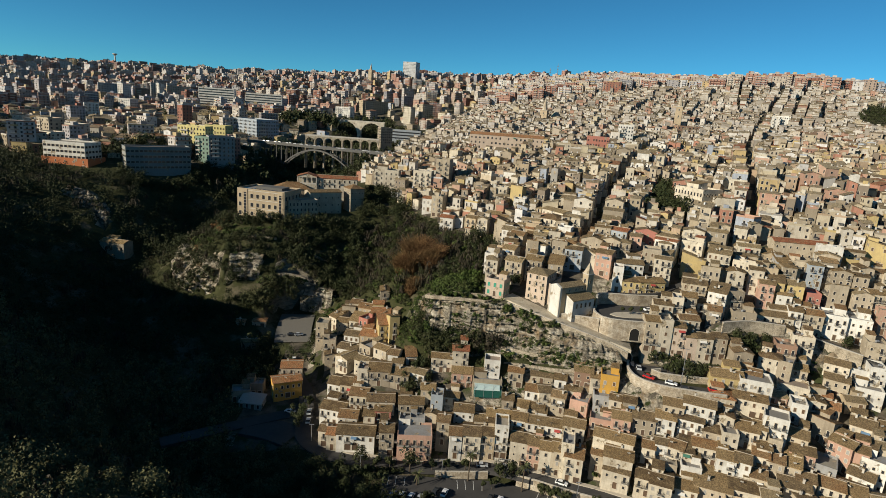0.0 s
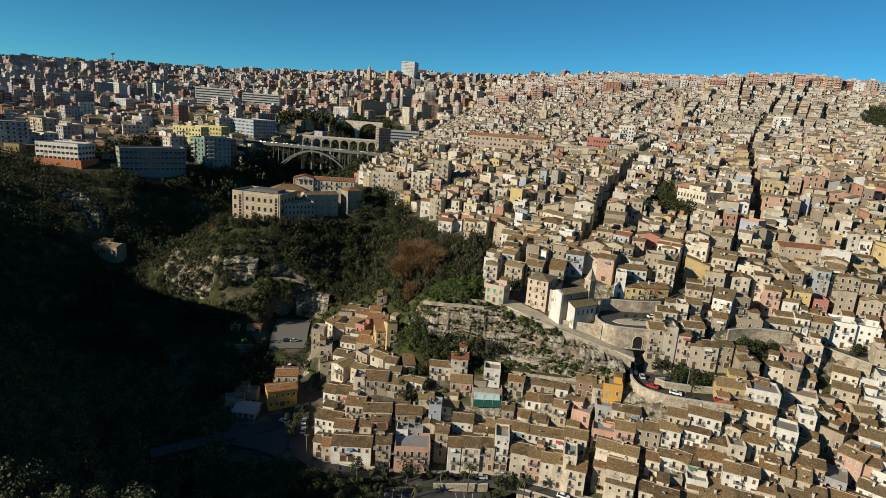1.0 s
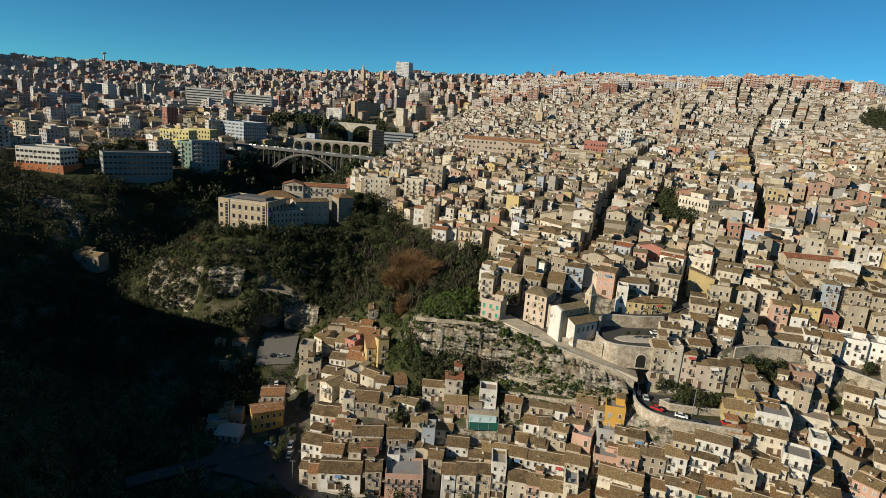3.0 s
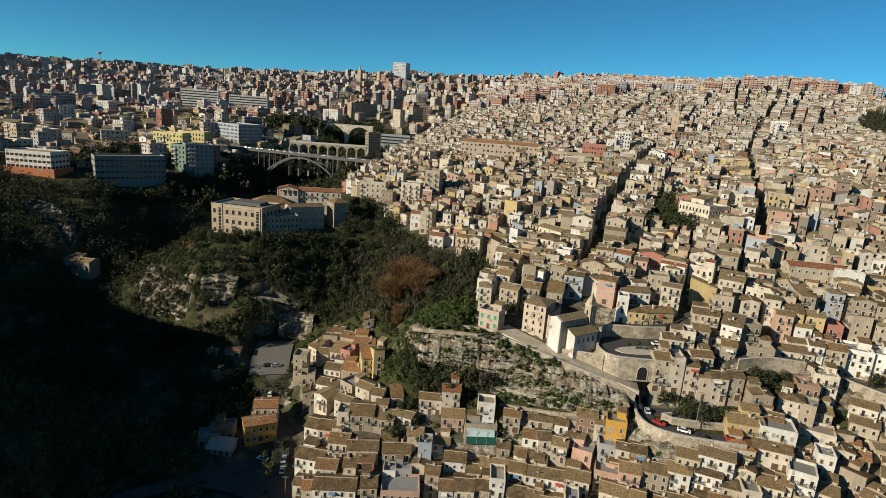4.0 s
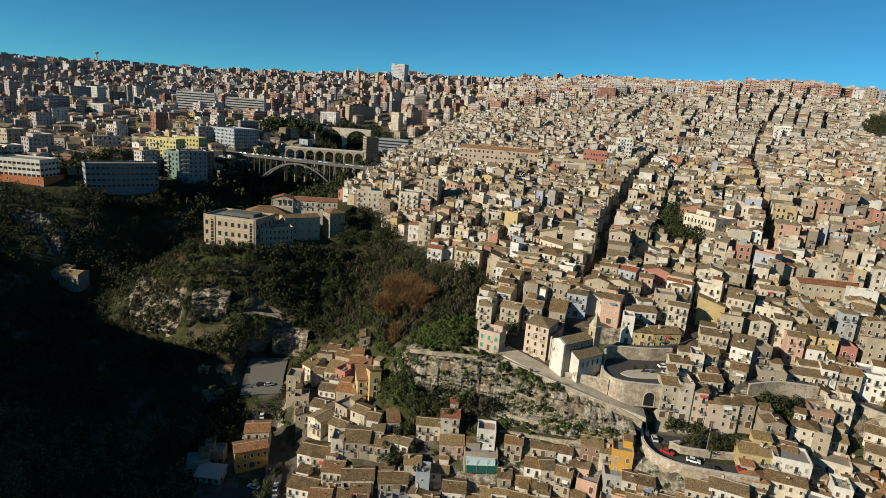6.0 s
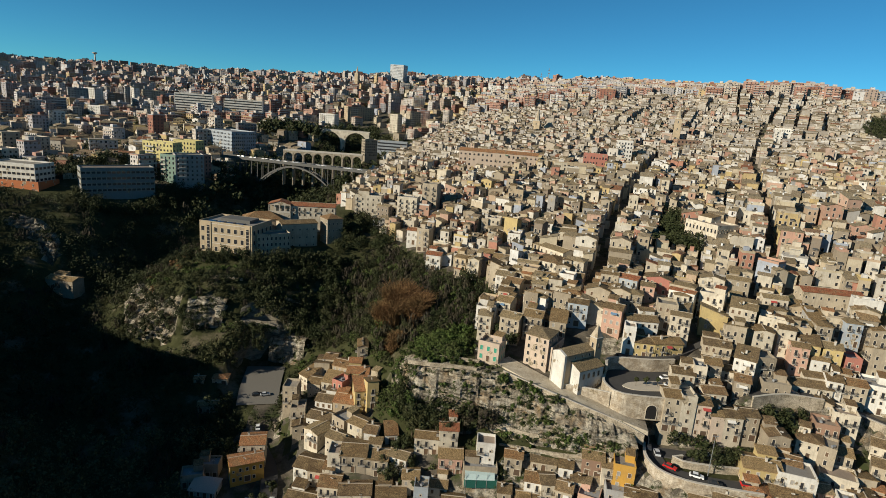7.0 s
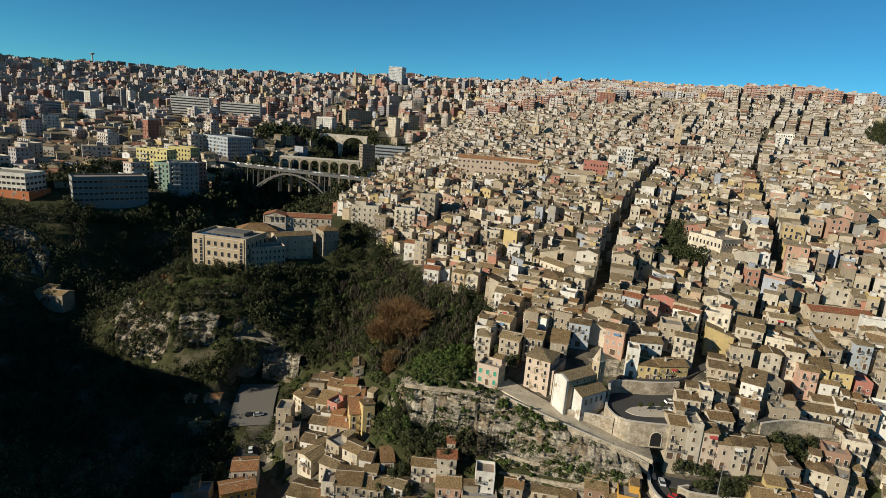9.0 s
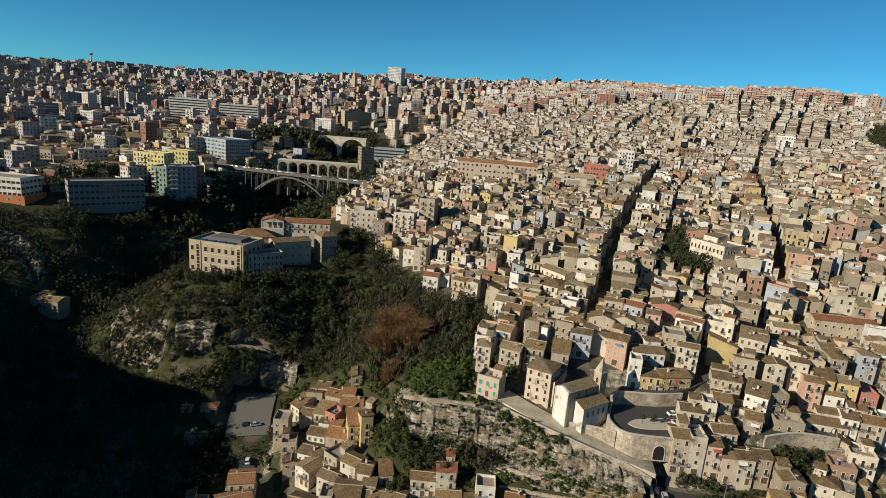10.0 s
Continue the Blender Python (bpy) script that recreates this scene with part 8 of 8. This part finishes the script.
def parking_lines():
    """White bay lines on the lower car park."""
    g = Geo()
    path = along(ROADS["car_park_low"][0], 2.6)
    for i, p in enumerate(path):
        side = -sideways(path, i)
        for near_, far_ in (((3.2, 8.2),) if i % 9 < 4 else ((-7.6, -2.8),) if i % 9 > 6 else ()):
            a, b = p + side * near_, p + side * far_
            w = (path[min(i + 1, len(path) - 1)] - path[max(i - 1, 0)]).normalized() * 0.07
            g.poly([(a.x - w.x, a.y - w.y, a.z + 0.012), (a.x + w.x, a.y + w.y, a.z + 0.012), (b.x + w.x, b.y + w.y, b.z + 0.012), (b.x - w.x, b.y - w.y, b.z + 0.012)], PAINT)
    structure("road_marking", g, "white painted parking bay lines", "marking")


parking_lines()
for k, line in enumerate([[(24, 211.7), (30, 209), (36.5, 206.3), (43, 204), (50.6, 202)], [(41.9, 205.8), (47, 204), (52.3, 202.6), (58, 200.4), (64, 198.4)], [(30, 205.5), (38, 203), (47, 200.4), (56, 198)]]):
    walling("wall_ledge_%d" % (k + 1), [(x, y, ground(x, y) + 0.5) for x, y in line], 0.3, 3.0, 0.5, RUBBLE, "low dry-stone terrace wall on the slope", coping=False)
for k, line in enumerate([[(-84, 289.4), (-77, 291), (-70, 292.2), (-64.4, 292.7)], [(-103, 304), (-95, 306), (-86, 307)], [(-66, 309), (-60, 311), (-53, 314)]]):
    walling("wall_spur_%d" % (k + 1), [(x, y, ground(x, y) + 0.8) for x, y in line], 0.4, 3.0, 0.6, RUBBLE, "dry-stone terrace wall on the wooded spur", coping=False)


def gateway(x, y, z, yaw, w, h):
    ob = thing("archway", x, y, z, yaw, "dark round-headed archway in the retaining wall", "archway")
    part("surround", opening_mesh("surround", w, h, DARK, 0.22, 0.12, True), ob)


gateway(78.2, 204.72, 50.2, -4, 3.4, 3.2)
gateway(76.2, 202.2, 42.4, -50, 3.2, 2.4)


for path, width in ROADS.values():
    for p in along(path, 4.0):
        HEROES.append((p.x, p.y, width / 2 - 0.5))


# ---- vehicles ----
PAINTS = [plain("car_paint_" + n, c, 0.25, 0.5, 0.0, 0.05) for n, c in (("white", (0.75, 0.75, 0.74)), ("red", (0.45, 0.02, 0.02)), ("silver", (0.45, 0.46, 0.47)), ("dark", (0.03, 0.035, 0.04)), ("blue", (0.04, 0.08, 0.2)))]
PAINT_WORDS = ["white", "red", "silver grey", "dark", "blue"]
RUBBER = plain("tyre_rubber", (0.02, 0.02, 0.02), 0.8)


def car_meshes(mat):
    g = Geo()
    prof = [(-2.0, 0.35), (2.0, 0.35), (2.05, 0.75), (1.15, 0.9), (-1.85, 0.95), (-2.05, 0.7)]
    top = [(0.95, 0.94), (0.35, 1.42), (-1.1, 1.45), (-1.75, 0.97)]
    n = len(prof)
    pts = [(x, s, z) for s in (-0.83, 0.83) for x, z in prof]
    g.solid(pts, [tuple(range(n)), tuple(range(2 * n - 1, n - 1, -1))] + [(i + n, (i + 1) % n + n, (i + 1) % n, i) for i in range(n)], mat)
    c = Geo()
    m = len(top)
    pts = [(x, s * (0.8 if i in (0, 3) else 0.66), z) for s in (-1, 1) for i, (x, z) in enumerate(top)]
    c.solid(pts, [tuple(range(m - 1, -1, -1)), tuple(range(m, 2 * m)), (0, 1, m + 1, m), (2, 3, m + 3, m + 2), (3, 0, m, m + 3)], GLASS)
    c.solid([pts[1], pts[2], pts[m + 2], pts[m + 1]], [(3, 2, 1, 0)], mat)
    w = Geo()
    w.tube((0, -0.1, 0), (0, 0.1, 0), 0.32, 0.32, RUBBER, 10)
    return g.mesh("body"), c.mesh("cabin"), w.mesh("wheel")


CARS = [car_meshes(m) for m in PAINTS]


def car(x, y, z, yaw, k):
    ob = thing("car", x, y, z, yaw, f"{PAINT_WORDS[k]} parked hatchback car on the asphalt", "car", "parked cars")
    body, cabin, wheel = CARS[k]
    part("body", body, ob)
    part("cabin", cabin, ob)
    for sx in (-1.25, 1.25):
        for sy in (-0.78, 0.78):
            part("wheel", wheel, ob, pose(sx, sy, 0.32))


# cars at the hairpin, the square and the slopes
for x, y, z, yaw, k in [(80.4, 190.6, 41.75, -40, 1), (87, 186.8, 41.65, -24, 0), (91, 183.2, 41.65, -14, 3), (101, 183.6, 41.65, -12, 1), (94, 197, 42.55, 8, 0), (79, 197.6, 42.05, 80, 2), (77.4, 200.4, 42.2, 70, 3), (128, 211.4, 58.65, 0, 3),
        (87.6, 214.6, 57.44, 20, 2), (88.6, 220.6, 57.22, 10, 0)]:
    car(x, y, z, yaw, k)
# cars below the neck and by the quarry
for x, y, z, yaw, k in [(-44.5, 205, 11.1, 95, 0), (-43.6, 199.5, 10.5, 95, 2), (-47.6, 213, 11.8, 110, 3), (-56, 230, 13.4, 115, 2), (-58, 236.6, 13.9, 110, 3), (-60, 243, 15.2, 105, 0), (-54, 228, 13.2, 115, 0), (-52, 205, 10.8, 160, 0),
        (-66, 262, 19.1, 20, 3), (-62.6, 262.4, 19.1, 20, 2)]:
    car(x, y, z, yaw, k)
# cars in the lower car park
for x, y, z, yaw, k in [(-5, 163, 7.42, 70, 0), (-2, 162.6, 7.42, 70, 0), (1, 162.4, 7.42, 70, 2), (-8, 163, 7.42, 70, 4), (48, 169, 11.36, -24, 0), (6, 166, 7.45, 70, 3), (9, 165.6, 7.45, 70, 0), (15, 160, 7.45, 75, 2),
        (24, 164, 7.5, 68, 3), (27, 163.4, 7.5, 68, 0), (36, 159, 7.62, 62, 2)]:
    car(x, y, z, yaw, k)
# cars along the lower street
for x, y, z, yaw, k in [(3, 178, 9.2, 4, 3), (22, 178, 10.35, 0, 2), (12, 178.4, 9.72, 2, 3), (30, 177, 10.75, -20, 2), (34.5, 174.4, 10.9, -20, 3)]:
    car(x, y, z, yaw, k)
_a, _b, _z = BRIDGE
rng = random.Random(77)
for i in range(20):
    p = _a.lerp(_b, (i + rng.uniform(0.1, 0.8)) / 20)
    car(p.x, p.y, _z + 0.03, -19.3 + (180 if i % 2 else 0), rng.choice((0, 0, 2, 2, 3)))


# ---- single trees, palms and reeds ----
def tree(x, y, size, label, mat=LEAF, n=700, trunk=2.2, z=None):
    z = ground(x, y) if z is None else z
    rng_ = random.Random(int(x * 7 + y * 13))
    ob = thing("tree", x, y, z, rng_.uniform(0, 360), label, "tree", "street trees")
    g = Geo()
    g.tube((0, 0, -0.5), (0.1, 0, trunk), 0.22 * size, 0.14 * size, BARK)
    for k in range(4):
        a = k * 1.6 + rng_.random()
        g.tube((0.1, 0, trunk * 0.9), (math.cos(a) * size, math.sin(a) * size, trunk + 1.3 * size), 0.1 * size, 0.04, BARK, 5)
    part("trunk", g, ob)
    c = leaf_cloud(rng_, n, 2.1 * size, 3.0 * size, 0.3, trunk - 0.2, 9)
    part("crown", quads_mesh("crown", c, [mat], np.zeros(len(c))), ob)


# trees below the neck and by the quarry
for x, y, s, *at in [(-47, 202, 1.2), (-46.4, 196.5, 1.35), (-45.5, 209, 0.8), (-44, 334, 1.5)]:
    tree(x, y, s, "bushy dark green evergreen street tree", z=at[0] if at else None)
# trees along the lower street
for x, y, s, *at in [(-19.8, 176.2, 1.35, 8.7), (-3.1, 175.6, 1.75, 8.7), (-14.8, 175.4, 0.8, 8.7), (-10, 175.2, 0.9, 8.7), (4.5, 175.6, 0.7, 8.9), (9.5, 175.8, 0.6, 9.2), (16, 175.8, 0.75, 9.7), (28, 172.5, 1.45, 8.6),
        (31.9, 173.4, 1.2, 9.2), (-28, 173, 1.5), (-17, 171, 1.2), (-36, 172, 1.7), (27.4, 170.9, 0.4, 7.4), (62, 156, 1.1), (70, 150, 1.2)]:
    tree(x, y, s, "bushy dark green evergreen street tree", z=at[0] if at else None)
# trees in the lower car park
for x, y, s, *at in [(-12.5, 167.3, 1.5), (-25.5, 164.4, 1.8), (-17.7, 161.7, 1.8), (-5.9, 160, 1.4), (-30.8, 167.9, 1.8), (-33, 162, 1.8), (3, 161, 1.3), (-22, 169, 1.6),
        (-38, 166, 1.8), (6, 156, 1.5), (-10, 157, 1.6), (22, 168.6, 0.4, 7.4), (25, 169.6, 0.42, 7.4), (41, 167.2, 0.7, 7.8), (44.5, 165.2, 0.9, 7.8), (48, 163.2, 0.9, 7.9),
        (57, 159, 0.9), (54, 154, 1.1), (33, 152, 1.1), (20, 156, 1.0)]:
    tree(x, y, s, "bushy dark green evergreen street tree", z=at[0] if at else None)
# trees at the hairpin, the square and the slopes
for x, y, s, *at in [(88, 193.0, 0.9), (91, 192.8, 1.3), (94.5, 192.6, 1.5), (98, 192.4, 1.5), (101.5, 192.0, 1.2), (5, 213, 1.5), (9, 212, 1.7), (1, 214, 1.2),
        (13, 211, 1.3), (-6, 201, 1.1), (-8, 205, 1.3), (3, 199, 0.9), (75.5, 213.6, 0.3, 57.4), (79, 213.6, 0.36, 57.4), (83, 214.0, 0.36, 57.4), (33.4, 238.2, 0.9),
        (35.2, 235.2, 1.0), (32.4, 242, 1.0), (118, 206, 1.5), (124, 206, 1.4), (129, 207, 1.2), (160, 205, 1.2)]:
    tree(x, y, s, "bushy dark green evergreen street tree", z=at[0] if at else None)


def palm(x, y, h, z=None):
    z = ground(x, y) if z is None else z
    rng_ = random.Random(int(x * 3 + y))
    ob = thing("palm_tree", x, y, z, 0, "tall palm tree with a ring of drooping fronds", "palm tree", "palms")
    g = Geo()
    for k in range(5):
        g.tube((0.05 * k, 0, h * k / 5 - 0.3), (0.05 * (k + 1), 0, h * (k + 1) / 5), 0.24 - 0.015 * k, 0.26 - 0.02 * k, BARK, 7)
    part("trunk", g, ob)
    q = []
    for i in range(26):
        a, up = rng_.uniform(0, 6.283), rng_.uniform(-0.5, 1.0)
        d = Vector((math.cos(a), math.sin(a), 0))
        side = Vector((-d.y, d.x, 0)) * 0.28
        prev = Vector((0.25, 0, h))
        for k in range(1, 5):
            r = k * 0.6
            nxt = Vector((0.25, 0, h)) + d * r + Vector((0, 0, up * r - 0.16 * r * r * 1.2))
            w0, w1 = side * (1.1 - 0.2 * (k - 1)), side * (1.1 - 0.2 * k)
            q.append([tuple(prev - w0), tuple(prev + w0), tuple(nxt + w1), tuple(nxt - w1)])
            prev = nxt
    part("fronds", quads_mesh("fronds", np.array(q), [PALM], np.zeros(len(q))), ob)


palm(17.1, 173.4, 10, 7.5)
palm(35, 169.3, 9.5, 7.6)
palm(-0.4, 169.7, 4.2, 7.4)


def reeds(x, y, r, h, n, label):
    """A stand of dry canes in uneven clumps: each cane rises, leans outwards and droops at its feathery, rust-brown tip."""
    z = ground(x, y)
    HEROES.append((x, y, r * 0.8))
    ob = thing("giant_reeds", x, y, z, 0, label, "reeds")
    rs = np.random.RandomState(int(x * 5 + y))
    clumps = 11
    ca, cr = rs.rand(clumps) * 6.283, r * 0.85 * np.sqrt(rs.rand(clumps))
    tall = 0.62 + 0.45 * rs.rand(clumps)
    k = rs.randint(0, clumps, n)
    a, rr = rs.rand(n) * 6.283, r * 0.3 * np.sqrt(rs.rand(n))
    px, py = np.cos(ca[k]) * cr[k] + np.cos(a) * rr, np.sin(ca[k]) * cr[k] + np.sin(a) * rr
    base = np.stack([px, py, heights(x + px, y + py) - z - 0.3], 1)
    out = np.stack([np.cos(a) * rr / r, np.sin(a) * rr / r, np.zeros(n)], 1) * 0.7 + rs.normal(size=(n, 3)) * np.array([0.13, 0.13, 0])
    hh = (h * tall[k] * (1 - 0.4 * (cr[k] / r) ** 2) * (0.7 + 0.4 * rs.rand(n)))[:, None]
    up = np.array([0, 0, 1.0])
    mid_, tip = base + (out * 0.5 + up * 0.72) * hh, base + (out * 1.35 + up * 0.95) * hh
    side = np.cross(up + out, rs.normal(size=(n, 3)))
    side *= 0.035 / np.linalg.norm(side, axis=1)[:, None]
    low = np.stack([base - side, base + side, mid_ + side, mid_ - side], 1)
    high = np.stack([mid_ - side, mid_ + side, tip + side * 2, tip - side * 0.4], 1)
    q = np.concatenate([low, high])
    part("cane_mass", quads_mesh("canes", q, [RUSSET], np.zeros(len(q))), ob)
    m = n * 3
    pick, f = rs.randint(0, n, m), (0.25 + 0.8 * rs.rand(m) ** 0.7)[:, None]
    at = np.where(f < 0.72, base[pick] + (mid_ - base)[pick] * f / 0.72, mid_[pick] + (tip - mid_)[pick] * (f - 0.72) / 0.3) + rs.normal(size=(m, 3)) * 0.22
    d1, d2 = rs.normal(size=(m, 3)) * 0.24 - up * 0.12, rs.normal(size=(m, 3)) * 0.13
    part("leaves", quads_mesh("cane_leaves", np.stack([at, at + d1 + d2, at + d1 - d2], 1), [RUSSET], np.zeros(m)), ob)


reeds(-8, 272, 8.5, 16.0, 9000, "large russet-brown stand of dry giant reeds")
reeds(1, 266, 5.0, 11.0, 4000, "russet-brown stand of dry giant reeds")
reeds(-9, 255, 3.0, 6.5, 2000, "small russet-brown stand of dry reeds")


def lamp_post(x, y, z, h):
    ob = thing("street_lamp", x, y, z, 0, "tall thin grey steel lamp post", "street lamp")
    g = Geo()
    g.tube((0, 0, -0.5), (0, 0, h), 0.14, 0.07, STEEL, 7)
    part("pole", g, ob)
    a = Geo()
    a.box(-0.9, 0.9, -0.12, 0.12, h, h + 0.16, STEEL)
    part("head", a, ob)


lamp_post(91.4, 188.6, 41.6, 13)
for x, y in [(-20, 174.4), (8, 174.2), (30, 174.6), (52, 163.2), (-40, 189)]:
    lamp_post(x, y, ground(x, y), 6.5)


def scaffold():
    ob = thing("scaffold_screen", 24, 198.4, 26.6, 2, "green mesh scaffold screen with a pale tarpaulin roof", "scaffold")
    green = plain("green_mesh_screen", (0.012, 0.085, 0.065), 0.8, vary=0.5)
    sheet = plain("pale_tarpaulin", (0.42, 0.52, 0.50), 0.6)
    g = Geo()
    g.box(-5.2, 5.2, -1.6, -1.5, 0.2, 3.4, green)
    part("screen", g, ob)
    for s in (-5.2, 5.1):
        h = Geo()
        h.box(s, s + 0.1, -1.5, 1.6, 0.2, 3.4, green)
        part("side_screen", h, ob)
    t = Geo()
    t.solid([(-5.3, -1.75, 3.2), (4.2, -1.75, 3.2), (4.2, -1.2, 4.9), (-5.3, -1.2, 5.0), (-5.3, 2.6, 5.3), (4.2, 2.6, 5.2)], [(0, 1, 2, 3), (3, 2, 5, 4)], sheet)
    part("tarpaulin", t, ob)
    for x in (-5.0, -1.7, 1.7, 5.0):
        p = Geo()
        p.tube((x, -1.65, -4), (x, -1.65, 5.2), 0.06, 0.06, STEEL, 5)
        part("pole", p, ob)


scaffold()

# ---- build ----
near_lots, far_lots = split_town()
build_old_town(far_lots)
build_new_town()
rng = random.Random(51)
for x, y, w, d, front, z in near_lots:
    wall, roof = pick_look(rng)
    quarter = rng.random() < 0.35
    ww, dd = (d, w) if not quarter else (w, d)
    house(x, y, -25 + rng.uniform(-11, 11) + (90 if quarter else 0), ww * rng.uniform(0.88, 1.0), dd * rng.uniform(0.9, 1.0), rng.choices([1, 2, 3], [18, 50, 32])[0], wall, roof, z=z - 0.3 + rng.uniform(-0.5, 0.7), rng=rng,
          pitch=rng.uniform(0.2, 0.34), tile=rng.choices([PALE_TILE, TILE, ORANGE_TILE, RED_TILE], [64, 24, 8, 4])[0], name="townhouse")


def fill(poly, seed, gap, yaw, storeys):
    """Ordinary houses in what room is left between the others."""
    r = random.Random(seed)
    for x, y in scatter(poly, gap, r):
        if not clear(x, y, 2.1) or inside(GROVE, x, y):
            continue
        wall, roof = pick_look(r)
        w, d = r.uniform(5, 7.5), r.uniform(6, 8)
        HEROES.append((x, y, (w + d) * 0.27))
        house(x, y, yaw + r.uniform(-8, 8), w, d, r.choice(storeys), wall, roof, rng=r, pitch=r.uniform(0.2, 0.34), storey=3.0, tile=PALE_TILE if r.random() < 0.45 else TILE)


gw = random.Random(88)
for k in range(46):
    x, y = gw.uniform(-34, 140), gw.uniform(150, 208)
    if inside(LOWER_TOWN, x, y) and clear(x, y, 0.3):
        a, half = radians(-20 + gw.choice((0, 90)) + gw.uniform(-10, 10)), gw.uniform(2, 4.5)
        ends = [(x + math.cos(a) * half * f, y + math.sin(a) * half * f) for f in (-1, 0, 1)]
        g = Geo()
        for (x0, y0), (x1, y1) in zip(ends, ends[1:]):
            nx, ny = -math.sin(a) * 0.22, math.cos(a) * 0.22
            z0, z1 = ground(x0, y0), ground(x1, y1)
            g.solid([(x0 - x + nx, y0 - y + ny, z0 - 2), (x1 - x + nx, y1 - y + ny, z1 - 2), (x1 - x - nx, y1 - y - ny, z1 - 2), (x0 - x - nx, y0 - y - ny, z0 - 2),
                     (x0 - x + nx, y0 - y + ny, z0 + 1.5), (x1 - x + nx, y1 - y + ny, z1 + 1.5), (x1 - x - nx, y1 - y - ny, z1 + 1.5), (x0 - x - nx, y0 - y - ny, z0 + 1.5)],
                    [(3, 2, 6, 7), (2, 1, 5, 6), (1, 0, 4, 5), (0, 3, 7, 4), (7, 6, 5, 4)], RUBBLE)
        ob = new("garden_wall", g.mesh("garden_wall"))
        ob.matrix_world = pose(x, y, 0)
        tagged(ob, "rough rubble garden wall between the houses", "wall", "garden walls")
HEROES += [(-42, 221, 6), (-46, 228, 5), (-50, 215, 5)]     # the road past the neck stays open
fill(LOWER_TOWN, 5, 5.0, -18, (1, 2, 2))
fill(NECK_TOWN, 6, 5.5, -35, (1, 2, 2))
fill([(18, 304), (27, 264), (25, 244), (46, 238), (66, 241), (104, 238), (112, 252), (62, 278)], 8, 6.0, -22, (2, 3, 3))
fill([(92, 222), (108, 219), (130, 217), (150, 216), (170, 206), (200, 190), (230, 230), (180, 238), (100, 240)], 7, 6.0, -18, (2, 3, 3))
fill([(110, 186), (150, 188), (158, 198), (140, 204), (128, 200), (112, 194)], 9, 5.0, -20, (2, 2, 3))
for x, y, storeys, wall in ((135.6, 232.6, 3, "cream"), (142.2, 230.6, 2, "beige"), (136.8, 225.4, 3, "pink"), (143.4, 223.6, 2, "white")):
    house(x, y, -20, 5.6, 6.2, storeys, wall, "gable" if wall != "white" else "shed")
fill([(149, 250), (149, 241), (168, 237), (178, 244), (166, 247)], 15, 5.2, -16, (2, 2, 3))
fill([(133, 203), (142, 210), (158, 210), (155, 200), (140, 199)], 12, 5.0, -24, (2, 2, 3))
woods()
